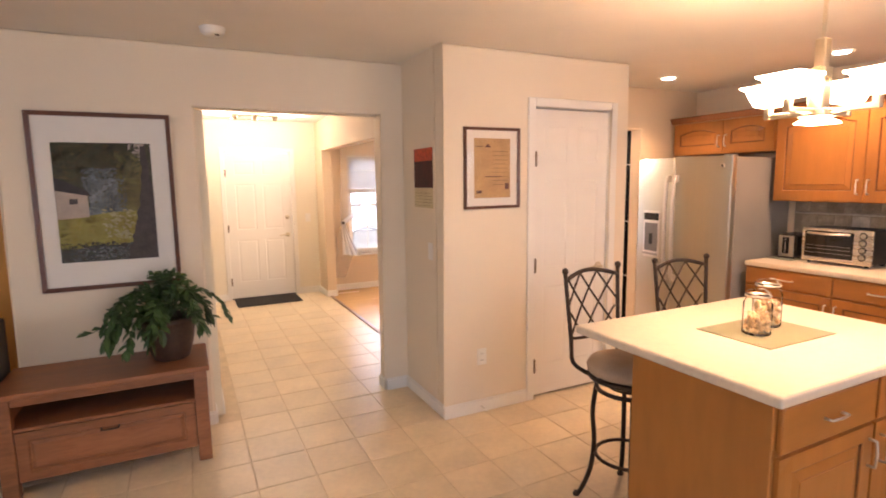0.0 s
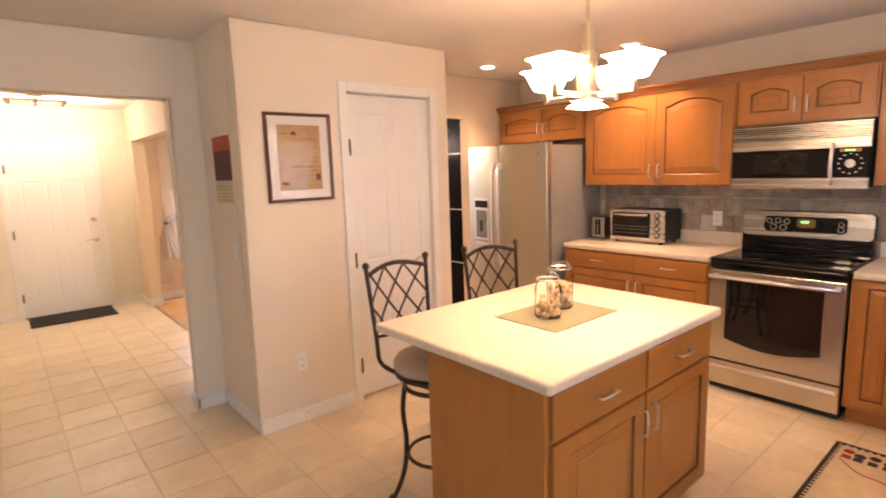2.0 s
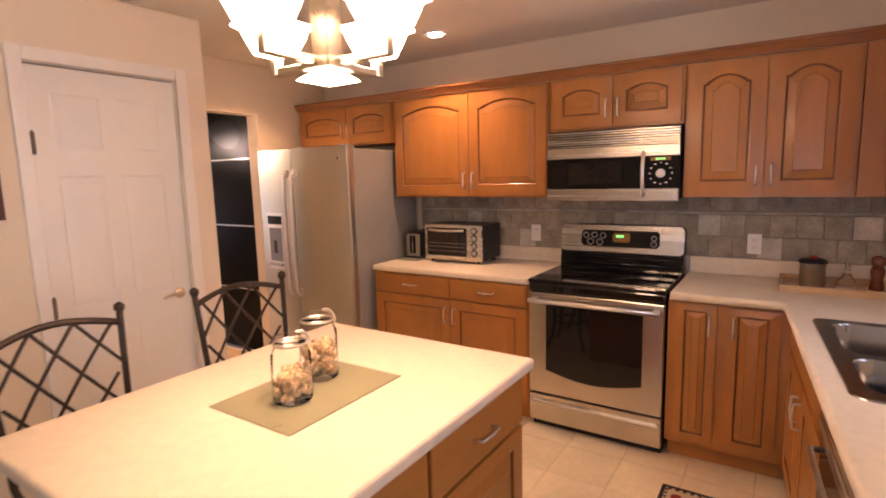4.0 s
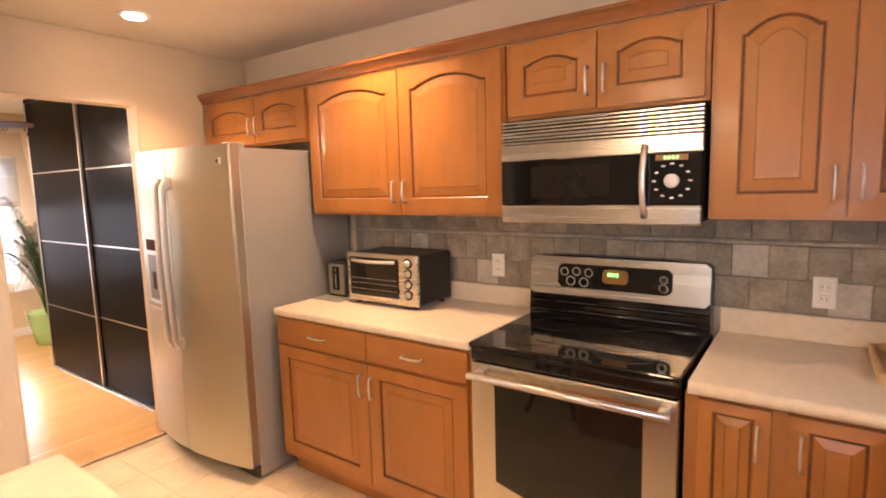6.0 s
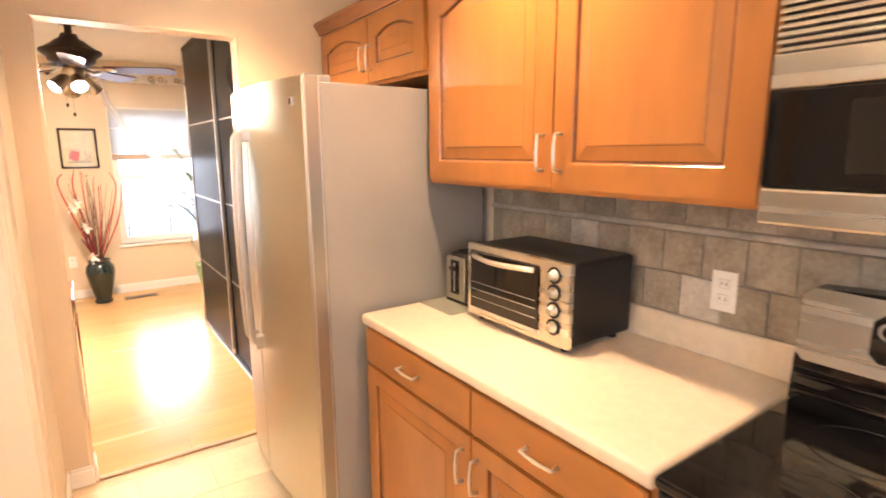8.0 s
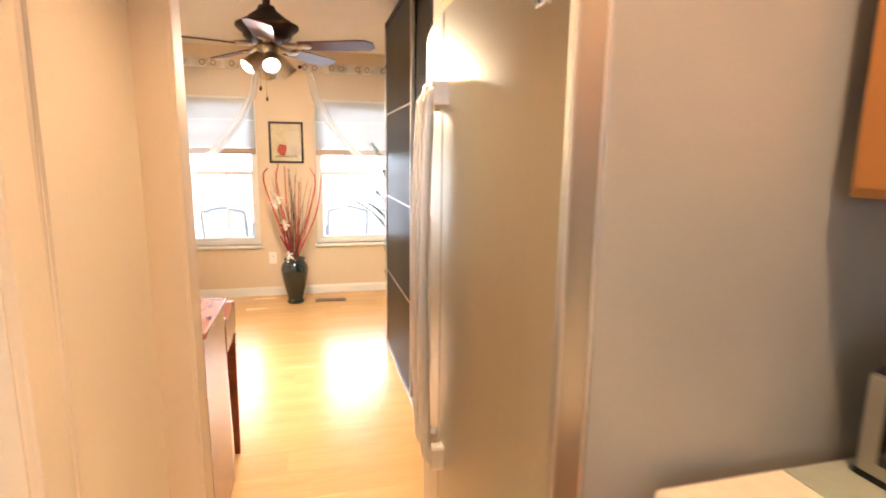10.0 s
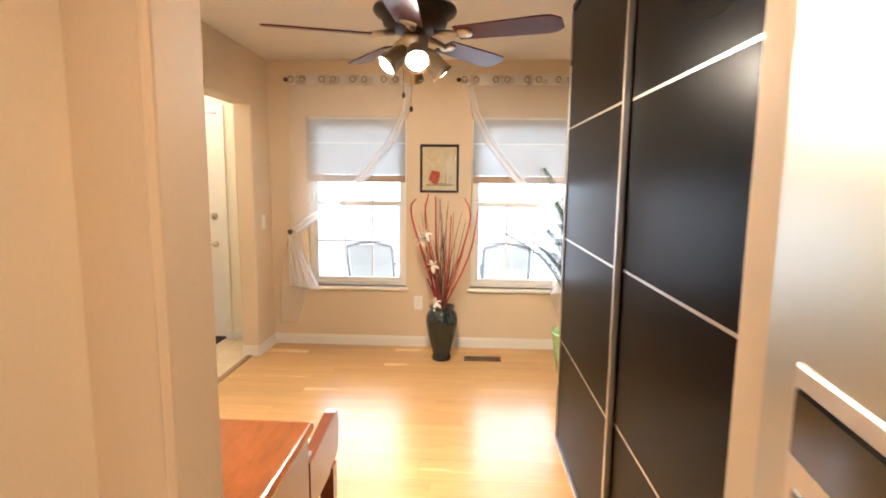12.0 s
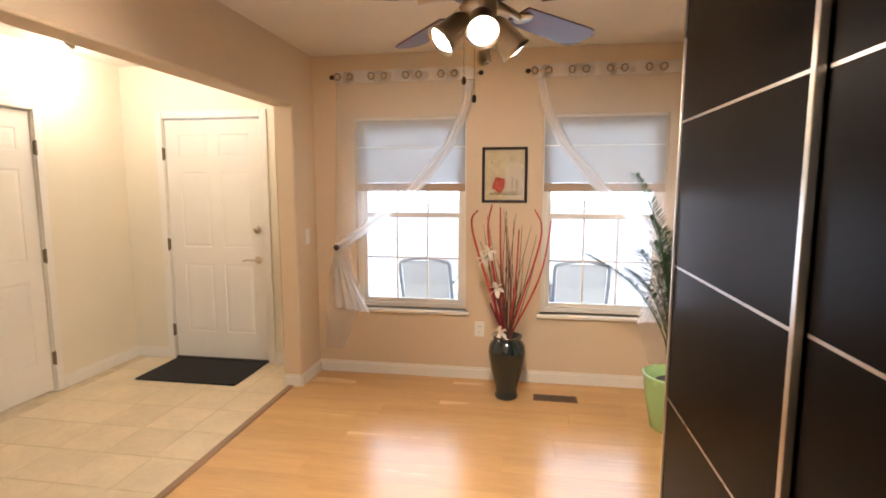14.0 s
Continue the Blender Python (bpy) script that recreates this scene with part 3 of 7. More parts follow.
def plain_window(name, x0, x1, z0, z1, y, cols):
    w = thing(name, (x0, y, z0), "unseen white framed living room window letting in daylight", "window", kind="structure")
    f = 0.05
    bm = box(x0, y - 0.08, z0, x0 + f, y - 0.02, z1, 0.003)
    box(x1 - f, y - 0.08, z0, x1, y - 0.02, z1, 0.003, bm=bm)
    box(x0 + f, y - 0.08, z1 - f, x1 - f, y - 0.02, z1, 0.003, bm=bm)
    box(x0 + f, y - 0.08, z0, x1 - f, y - 0.02, z0 + f, 0.003, bm=bm)
    for k in range(1, cols):
        xm = x0 + (x1 - x0) * k / cols
        box(xm - 0.025, y - 0.08, z0 + f, xm + 0.025, y - 0.02, z1 - f, 0.003, bm=bm)
    part("window_frame", bm, M_TRIM, w)
    g = part("pane", box(x0 + f, y - 0.052, z0 + f, x1 - f, y - 0.048, z1 - f), M_PANE, w)
    g.visible_shadow = False
    return w


plain_window("window_3", 2.72, 3.70, 1.12, 1.98, SINKW, 2)
plain_window("window_4", -0.2, 1.9, 0.25, 2.05, -4.0, 2)
# The west window is assumed, out of view, as an opening for the side fill.
plain_window("window_5", 0, 1.8, 0.55, 2.05, 0, 2).matrix_basis = pose(-3.5, -0.5, 0.55, 0, 0, 90)


# ---- kitchen ----
def bow_pull(p0, p1, out, r=0.0045):
    """A bowed bar pull between two feet."""
    p0, p1, out = Vector(p0), Vector(p1), Vector(out)
    pts = [p0, p0 + out * 0.7] + arc(p0 + out * 0.92, p1 + out * 0.92, out * 0.16, 6) + [p1 + out * 0.7, p1]
    return tube(pts, [r * 1.3, r, r, r, r, r * 1.25, r, r, r, r, r * 1.3], 8)


def facing(face, at, u):
    """Pose that lays a door built in the xz plane (face -y) on a front: 'w' faces -x, 's' faces -y, 'n' faces +y."""
    if face == "w":
        return pose(at, u, 0, 0, 0, -90)
    return pose(u, at, 0, 0, 0, 0 if face == "s" else 180)


def cab_door(parent, face, at, u0, u1, z0, z1, arch=0.0, pull="", name="door"):
    """A raised-panel cabinet door on the front plane at, from u0 to u1 along it. pull: 'a' or 'b' end and 'lo' or 'hi'."""
    w, h = u1 - u0 - 0.006, z1 - z0 - 0.006
    st = min(0.068, w * 0.2)
    bm = panel_door(w, h, 0.02, [(st, st, w - st, h - st * 0.8)], 0.009, min(0.036, w * 0.12), arch, edge=0.006)
    start = u1 - 0.003 if face in ("w", "n") else u0 + 0.003
    m = facing(face, at, start) @ pose(0, -0.02, z0 + 0.003)
    d = part(name, placed(bm, m), [M_WOOD, M_GLAZE], parent)
    if pull:
        # along the front, from the start corner
        x = 0.03 if pull[0] == "a" else w - 0.03
        za, zb = (0.05, 0.15) if pull.endswith("lo") else (h - 0.15, h - 0.05)
        bm = placed(bow_pull((x, 0, za), (x, 0, zb), (0, -0.026, 0)), m)
        part("handle", bm, M_CHROME, d, "satin nickel bow handle", smooth=True)
    return d


def cab_drawer(parent, face, at, u0, u1, z0, z1):
    start = u1 - 0.003 if face in ("w", "n") else u0 + 0.003
    w, h = u1 - u0 - 0.006, z1 - z0 - 0.006
    m = facing(face, at, start) @ pose(0, -0.02, z0 + 0.003)
    d = part("drawer_front", placed(box(0, 0, 0, w, 0.02, h, 0.005, 2), m), M_WOODH, parent)
    part("handle", placed(bow_pull((w / 2 - 0.05, 0, h / 2), (w / 2 + 0.05, 0, h / 2), (0, -0.026, 0)), m), M_CHROME, d, "satin nickel bow handle", smooth=True)


def carcass(face, at, u0, u1, z0, z1, depth, toe=0.0):
    if face == "w":
        bm = box(at, u0, z0 + toe, at + depth, u1, z1, 0.002)
        if toe:
            box(at + 0.06, u0 + 0.01, z0, at + depth, u1 - 0.01, z0 + toe + 0.002, bm=bm)
    elif face == "s":
        bm = box(u0, at, z0 + toe, u1, at + depth, z1, 0.002)
        if toe:
            box(u0 + 0.01, at + 0.06, z0, u1 - 0.01, at + depth, z0 + toe + 0.002, bm=bm)
    else:
        bm = box(u0, at - depth, z0 + toe, u1, at, z1, 0.002)
        if toe:
            box(u0 + 0.01, at - depth, z0, u1 - 0.01, at - 0.06, z0 + toe + 0.002, bm=bm)
    return bm


BASEX, UPX = 4.08, 4.37
UP0, UP1 = 1.381, 2.085
b1 = thing("base_cabinet", (4.36, 2.16, 0), "honey maple base cabinet with two drawers over two doors", "cabinet")
part("body", carcass("w", BASEX, 1.565, 2.765, 0, 0.872, 0.615, 0.10), M_WOOD, b1)
for a, b, p in ((1.575, 2.12, "ahi"), (2.12, 2.755, "bhi")):
    cab_drawer(b1, "w", BASEX, a, b, 0.73, 0.865)
    cab_door(b1, "w", BASEX, a, b, 0.125, 0.72, 0, p)
b2 = thing("base_cabinet", (4.36, 0.5, 0), "honey maple corner base cabinet with two tall narrow doors", "cabinet")
part("body", carcass("w", BASEX, 0.238, 0.785, 0, 0.872, 0.615, 0.10), M_WOOD, b2)
cab_door(b2, "w", BASEX, 0.555, 0.748, 0.125, 0.862, 0, "bhi")
cab_door(b2, "w", BASEX, 0.285, 0.517, 0.125, 0.862, 0, "ahi")
SF = 0.236
b3 = thing("sink_cabinet", (3.6, -0.1, 0), "honey maple sink base cabinet with two doors", "cabinet")
part("body", carcass("n", SF, 3.07, 4.075, 0, 0.70, 0.60, 0.10), M_WOOD, b3)
part("top_rail", box(3.07, SF - 0.02, 0.70, 4.075, SF, 0.872, 0.002), M_WOOD, b3)
cab_door(b3, "n", SF, 3.55, 4.02, 0.125, 0.70, 0, "bhi")
cab_door(b3, "n", SF, 3.08, 3.54, 0.125, 0.70, 0, "ahi")
part("false_front", box(3.09, SF, 0.73, 4.01, SF + 0.02, 0.865, 0.005), M_WOODH, b3)
dw = thing("dishwasher", (2.76, -0.1, 0), "black and steel dishwasher under the counter", "dishwasher")
part("body", box(2.465, -0.40, 0.02, 3.06, SF, 0.87, 0.003), M_BLACKM, dw)
part("door", box(2.47, SF, 0.12, 3.055, SF + 0.022, 0.74, 0.006, 2), M_BLACK, dw, "glossy black door")
part("control_panel", box(2.47, SF, 0.745, 3.055, SF + 0.028, 0.868, 0.006, 2), M_STEELH, dw, "steel control panel")
part("handle", tube([(2.52, SF + 0.02, 0.72), (2.52, SF + 0.055, 0.72), (3.0, SF + 0.055, 0.72), (3.0, SF + 0.02, 0.72)], 0.009, 8), M_CHROME, dw, "steel bar handle", smooth=True)
b4 = thing("base_cabinet", (2.23, -0.1, 0), "honey maple end base cabinet with one door", "cabinet")
part("body", carcass("n", SF, 2.13, 2.46, 0, 0.872, 0.60, 0.10), M_WOOD, b4)
cab_door(b4, "n", SF, 2.14, 2.45, 0.125, 0.70, 0, "ahi")
cab_drawer(b4, "n", SF, 2.14, 2.45, 0.73, 0.865)


def slab_bm(x0, y0, x1, y1, z0=0.874, z1=0.914):
    return box(x0, y0, z0, x1, y1, z1, 0.012, 3)


SLAB = "speckled beige laminate countertop with rounded front edge"
c1 = thing("countertop", (4.38, 2.16, 0.874), SLAB, "countertop")
part("slab", slab_bm(4.052, 1.562, 4.70, 2.768), M_LAM, c1)
part("upstand", box(4.675, 1.562, 0.914, 4.699, 2.768, 1.012, 0.004), M_LAM, c1)
c2 = thing("countertop", (3.4, 0.0, 0.874), "L-shaped " + SLAB, "countertop")
SX0, SX1, SY0, SY1 = 2.95, 3.78, -0.30, 0.19
bm = wall_mesh("x", 0.874, 0.9138, 2.0, 4.70, SINKW, 0.772, [(2.0, 4.052, 0.2665, 0.772), (SX0, SX1, SY0, SY1)])
for v in bm.verts:
    v.co = Vector((v.co.x, v.co.z, v.co.y))
part("slab", bm, M_LAM, c2)
part("front_edge", tube([(4.052, 0.772, 0.8939), (4.052, 0.2665, 0.8939), (2.0, 0.2665, 0.8939)], 0.0199, 12), M_LAM, c2, smooth=True)
bm = box(4.675, SINKW, 0.914, 4.699, 0.772, 1.012, 0.004)
part("upstand", box(2.12, SINKW + 0.001, 0.914, 4.674, SINKW + 0.025, 1.012, 0.004, bm=bm), M_LAM, c2)

sink = thing("kitchen_sink", (3.38, -0.1, 0.72), "double-bowl stainless steel drop-in sink", "sink")


def rounded_loop(x0, y0, x1, y1, r, z, bm, n=6):
    """Vertices round a rectangle with rounded corners."""
    out = []
    for cx, cy, a0 in ((x1 - r, y0 + r, -90), (x1 - r, y1 - r, 0), (x0 + r, y1 - r, 90), (x0 + r, y0 + r, 180)):
        for k in range(n + 1):
            a = radians(a0 + 90 * k / n)
            out.append(bm.verts.new((cx + r * math.cos(a), cy + r * math.sin(a), z)))
    return out


def ring_of(bm, a, b):
    for k in range(len(a)):
        bm.faces.new((a[k], a[(k + 1) % len(a)], b[(k + 1) % len(b)], b[k]))


BOWLS = ((SX0 + 0.035, 3.305), (3.345, SX1 - 0.035))
rim = bmesh.new()
edge_lo = rounded_loop(SX0 - 0.02, SY0 - 0.02, SX1 + 0.02, SY1 + 0.02, 0.05, 0.9142, rim)
edge_hi = rounded_loop(SX0 - 0.017, SY0 - 0.017, SX1 + 0.017, SY1 + 0.017, 0.048, 0.919, rim)
ring_of(rim, edge_lo, edge_hi)
loops = [edge_hi] + [rounded_loop(xa, SY0 + 0.06, xb, SY1 - 0.035, 0.07, 0.919, rim) for xa, xb in BOWLS]
lines = [rim.edges.get((lp[k], lp[(k + 1) % len(lp)])) or rim.edges.new((lp[k], lp[(k + 1) % len(lp)])) for lp in loops for k in range(len(lp))]
bmesh.ops.triangle_fill(rim, use_beauty=True, edges=lines)
part("rim", rim, M_SINK, sink)
for xa, xb in BOWLS:
    ya, yb = SY0 + 0.06, SY1 - 0.035
    bm = bmesh.new()
    prev = None
    for d, z in ((0, 0.919), (0.004, 0.912), (0.008, 0.80), (0.02, 0.755), (0.05, 0.740)):
        cur = rounded_loop(xa + d, ya + d, xb - d, yb - d, 0.07 - d * 0.4, z, bm)
        if prev:
            ring_of(bm, prev, cur)
        prev = cur
    bm.faces.new(prev)
    bowl = part("bowl", bm, M_SINK, sink, "deep rounded steel bowl", smooth=True)
    part("drain", lathe([(0.045, 0), (0.045, 0.003), (0.03, 0.004), (0.02, 0.002)], 16, ((xa + xb) / 2, (ya + yb) / 2, 0.7402)), M_CHROME, bowl)
part("faucet", tube(curve_through([(3.38, SY0 + 0.02, 0.915), (3.38, SY0 + 0.02, 1.1), (3.38, SY0 + 0.07, 1.2), (3.38, SY0 + 0.16, 1.2), (3.38, SY0 + 0.2, 1.12)]), 0.012, 10), M_CHROME, sink, "chrome gooseneck faucet", smooth=True)


def splay(ob, at=Vector((0, 0, 0))):
    """The sink run's front is not quite square to the range wall: it falls back towards its free end."""
    at = at + ob.matrix_basis.translation
    if ob.type == "MESH":
        for v in ob.data.vertices:
            depth = max(0, min(1, (v.co.y + at.y - SINKW) / (0.2665 - SINKW)))
            v.co.y -= 0.08 * depth * max(0, 4.05 - v.co.x - at.x)
    for sub in ob.children:
        splay(sub, at)


for run in (b3, dw, b4, c2, sink):
    splay(run)


def upper(face, at, u0, u1, z0, z1, splits, arch, pulls, label, depth=0.328):
    cx = (at + depth / 2, (u0 + u1) / 2, z0) if face == "w" else ((u0 + u1) / 2, at - depth / 2, z0)
    c = thing("wall_cabinet", cx, label, "cabinet")
    part("body", carcass(face, at, u0, u1, z0, z1, depth), M_WOOD, c)
    ed = [u0 + 0.012, *splits, u1 - 0.012]
    for a, b, p in zip(ed, ed[1:], pulls):
        cab_door(c, face, at, a, b, z0 + 0.012, z1 - 0.012, arch, p)
    return c


UPL = "honey maple wall cabinet with two arched raised-panel doors"
upper("w", UPX, 2.772, 3.768, 1.785, UP1, [3.235], 0.03, ["alo", "blo"], "short maple wall cabinet with two arched doors over the fridge")
upper("w", UPX, 1.553, 2.768, UP0, UP1, [2.125], 0.045, ["alo", "blo"], UPL)
upper("w", UPX, 0.785, 1.549, 1.778, UP1, [1.165], 0.03, ["alo", "blo"], "short maple wall cabinet with two arched doors over the microwave")
upper("w", UPX, 0.03, 0.781, UP0, UP1, [0.405], 0.045, ["alo", "blo"], UPL)
upper("n", SINKW + 0.332, 3.80, 4.36, UP0, UP1, [], 0.055, ["blo"], "honey maple wall cabinet with one arched door by the sink window")
solid("cabinet_filler", box(4.363, -0.086, UP0 + 0.001, 4.699, 0.028, UP1, 0.002), M_WOOD, "honey maple corner filler between wall cabinets", "cabinet")


def crown_run(p0, p1, out):
    """Crown moulding: stepped profile swept from p0 to p1, leaning out."""
    bm = bmesh.new()
    prof = [(0, 0), (0.012, 0), (0.016, 0.012), (0.034, 0.038), (0.040, 0.042), (0.040, 0.056), (0, 0.056)]
    o = Vector(out)
    ra = [bm.verts.new(Vector(p0) + o * a + Vector((0, 0, z))) for a, z in prof]
    rb = [bm.verts.new(Vector(p1) + o * a + Vector((0, 0, z))) for a, z in prof]
    for i in range(len(prof)):
        j = (i + 1) % len(prof)
        bm.faces.new((ra[i], ra[j], rb[j], rb[i]))
    bm.faces.new(ra)
    bm.faces.new(rb[::-1])
    return bm


solid("crown_moulding", crown_run((UPX, -0.05, UP1 + 0.002), (UPX, 3.786, UP1 + 0.002), (-1, 0, 0)), M_CROWN, "dark-stained maple crown moulding on the wall cabinets", "moulding")
solid("crown_moulding", crown_run((3.80, SINKW + 0.332, UP1 + 0.002), (4.325, SINKW + 0.332, UP1 + 0.002), (0, 1, 0)), M_CROWN, "dark-stained maple crown moulding by the sink window", "moulding")

# refrigerator, side by side
FY0, FY1, FS, FT = 2.80, 3.735, 3.29, 1.755
fr = thing("refrigerator", (4.3, 3.27, 0), "stainless steel side-by-side refrigerator with grey sides", "refrigerator")
part("body", box(3.945, FY0 + 0.004, 0.02, 4.66, FY1 - 0.004, FT - 0.02, 0.006, 2), M_FRSIDE, fr, "grey enamel cabinet")


F_END, F_BOW = 3.884, 0.06


def front_x(y):
    """How far out the swelling front stands: one curve over both doors."""
    return F_END - F_BOW * (1 - (2 * (y - FY0) / (FY1 - FY0) - 1) ** 2)


def bowed_door(y0, y1, z0, z1, x_back):
    """A fridge door that is a stretch of the one curved front, its edges eased."""
    n, e = 16, 0.006
    pts = [(x_back, y0), (front_x(y0) + e, y0)]
    pts += [(front_x(y), y) for y in [y0 + e + (y1 - y0 - 2 * e) * k / n for k in range(n + 1)]]
    pts += [(front_x(y1) + e, y1), (x_back, y1)]
    bm = bmesh.new()
    lo = [bm.verts.new((x, y, z0)) for x, y in pts]
    hi = [bm.verts.new((x, y, z1)) for x, y in pts]
    for i in range(len(pts)):
        bm.faces.new((lo[i], lo[(i + 1) % len(pts)], hi[(i + 1) % len(pts)], hi[i]))
    bm.faces.new(lo)
    bm.faces.new(hi)
    return bm


for y0, y1, nm in ((FY0, FS - 0.003, "fridge_door"), (FS + 0.003, FY1, "freezer_door")):
    d = part(nm, bowed_door(y0, y1, 0.09, FT - 0.005, 3.944), M_STEEL, fr, "brushed steel door with bowed front")
    yh = FS - 0.038 if nm == "fridge_door" else FS + 0.040
    xs = front_x(yh)
    bm = tube(curve_through([(xs - 0.002, yh, 1.575), (xs - 0.034, yh, 1.565), (xs - 0.044, yh, 1.49), (xs - 0.052, yh, 1.14), (xs - 0.044, yh, 0.79), (xs - 0.034, yh, 0.715), (xs - 0.002, yh, 0.705)], 5), 0.013, 12)
    for v in bm.verts:
        v.co.y = yh + max(-0.014, min(0.014, (v.co.y - yh) * 2.0))
    h = part("handle", bm, M_SATIN, d, "broad curved satin steel handle", smooth=True)
    for z in (1.57, 0.71):
        part("handle_mount", box(xs - 0.036, yh - 0.016, z - 0.03, xs + 0.006, yh + 0.016, z + 0.03, 0.006), M_SATIN, h)
    if nm == "freezer_door":
        def on_front(y0, y1, z0, z1, lift, back=0.012):
            a = box(-lift, 0, z0, back, y1 - y0, z1, 0.003)
            slope = math.atan2(front_x(y1) - front_x(y0), y1 - y0)
            return placed(a, Matrix.Translation((front_x((y0 + y1) / 2) - (front_x(y1) - front_x(y0)) / 2, y0, 0)) @ Matrix.Rotation(-slope, 4, "Z"))
        part("dispenser_trim", on_front(3.425, 3.635, 0.86, 1.285, 0.004), M_SATIN, d, "pale raised dispenser surround")
        part("dispenser_panel", on_front(3.435, 3.625, 1.20, 1.265, 0.007), M_BLACK, d, "black dispenser display")
        part("dispenser_recess", on_front(3.445, 3.615, 0.92, 1.175, 0.0065), M_RECESS, d, "grey recessed water dispenser")
        part("dispenser_tray", on_front(3.44, 3.62, 0.885, 0.905, 0.018), M_FRSIDE, d)
        part("dispenser_paddle", on_front(3.51, 3.55, 0.98, 1.08, 0.012), M_BLACKM, d)
    else:
        bx = front_x(FY0 + 0.07)
        part("badge", box(bx - 0.003, FY0 + 0.05, 1.655, bx + 0.006, FY0 + 0.09, 1.685, 0.001), M_SATIN, d)
        part("badge_mark", box(bx - 0.0045, FY0 + 0.063, 1.660, bx - 0.002, FY0 + 0.078, 1.680), M_BLACKM, d)
part("kick_plate", box(3.93, FY0 + 0.01, 0.012, 3.96, FY1 - 0.01, 0.085, 0.003), M_BLACKM, fr)
part("edge_band", box(3.895, FY0 - 0.0015, 0.09, 3.936, FY0 + 0.01, FT - 0.006, 0.001), M_STEEL, fr, "brushed steel door edge band")
for x in (3.889, 3.937):
    part("edge_strip", box(x, FY0 - 0.003, 0.09, x + 0.006, FY0 + 0.01, FT - 0.005, 0.001), M_SATIN, fr, "pale satin door edge")
for y in (FY0 + 0.06, FY1 - 0.06, FS):
    part("hinge_cover", box(3.90, y - 0.03, FT - 0.02, 4.0, y + 0.03, FT + 0.006, 0.005), M_FRSIDE, fr)
for x, y in ((4.02, FY0 + 0.06), (4.02, FY1 - 0.06), (4.6, FY0 + 0.06), (4.6, FY1 - 0.06)):
    part("foot", lathe([(0.02, 0), (0.02, 0.022)], 10, (x, y, 0)), M_BLACKM, fr)

# range
RY0, RY1 = 0.792, 1.555
rg = thing("electric_range", (4.38, 1.17, 0), "stainless steel electric range with black glass cooktop", "range")
part("body", box(4.09, RY0 + 0.004, 0.03, 4.69, RY1 - 0.004, 0.895, 0.003), M_BLACKM, rg)
part("cooktop", box(4.045, RY0, 0.895, 4.62, RY1, 0.918, 0.006, 2), M_BLACK, rg, "black ceramic glass cooktop")
part("front_rail", box(4.05, RY0 + 0.002, 0.845, 4.10, RY1 - 0.002, 0.896, 0.01, 2), M_BLACK, rg)
for y, x, r in ((1.0, 4.2, 0.11), (1.36, 4.2, 0.085), (1.0, 4.45, 0.08), (1.36, 4.45, 0.10)):
    ring = [(x + r * math.cos(a * math.tau / 28), y + r * math.sin(a * math.tau / 28), 0.9185) for a in range(28)]
    part("burner_ring", tube(ring, 0.0012, 4, closed=True), material("burner_print", (0.035, 0.033, 0.03), 0.2) if "burner_print" not in bpy.data.materials else bpy.data.materials["burner_print"], rg)
od = part("oven_door", box(4.052, RY0 + 0.004, 0.225, 4.095, RY1 - 0.004, 0.84, 0.006, 2), M_OVEN, rg, "brushed steel oven door")
bm = bmesh.new()
n = 12
wy0, wy1 = RY0 + 0.11, RY1 - 0.11
lo = [(wy0 + (wy1 - wy0) * k / n, 0.375 - 0.045 * math.sin(math.pi * k / n)) for k in range(n + 1)]
pts = lo + [(wy1, 0.79), (wy0, 0.79)]
fa = [bm.verts.new((4.048, y, z)) for y, z in pts]
fb = [bm.verts.new((4.056, y, z)) for y, z in pts]
bm.faces.new(fa)
bm.faces.new(fb[::-1])
for i in range(len(pts)):
    bm.faces.new((fa[i], fa[(i + 1) % len(pts)], fb[(i + 1) % len(pts)], fb[i]))
part("oven_window", bm, M_DARKGLASS, od, "dark oven glass with curved lower edge")
bm = tube([(4.0, RY0 + 0.02, 0.80), (4.0, RY1 - 0.02, 0.80)], 0.013, 12)
box(4.0, RY0 + 0.03, 0.788, 4.055, RY0 + 0.06, 0.812, 0.003, bm=bm)
box(4.0, RY1 - 0.06, 0.788, 4.055, RY1 - 0.03, 0.812, 0.003, bm=bm)
part("oven_handle", bm, M_CHROME, od, "long steel bar handle", smooth=True)
wd = part("warming_drawer", box(4.055, RY0 + 0.004, 0.045, 4.095, RY1 - 0.004, 0.215, 0.006, 2), M_OVEN, rg, "brushed steel storage drawer")
bm = tube([(4.035, RY0 + 0.02, 0.175), (4.035, RY1 - 0.02, 0.175)], 0.008, 10)
part("drawer_handle", box(4.035, RY0 + 0.03, 0.168, 4.058, RY1 - 0.03, 0.182, 0.003, bm=bm), M_CHROME, wd)
part("toe_kick", box(4.10, RY0 + 0.01, 0.0, 4.6, RY1 - 0.01, 0.04), M_BLACKM, rg)
# back panel with curved shoulders
bm = bmesh.new()
bp = [(RY0, 0.918), (RY1, 0.918), (RY1, 1.155), (RY1 - 0.004, 1.175), (RY1 - 0.02, 1.188), (RY1 - 0.15, 1.197), (RY0 + 0.15, 1.197), (RY0 + 0.02, 1.188), (RY0 + 0.004, 1.175), (RY0, 1.155)]
fa = [bm.verts.new((4.585 + (z - 0.918) * 0.10, y, z)) for y, z in bp]
fb = [bm.verts.new((4.672, y, z)) for y, z in bp]
bm.faces.new(fa)
bm.faces.new(fb[::-1])
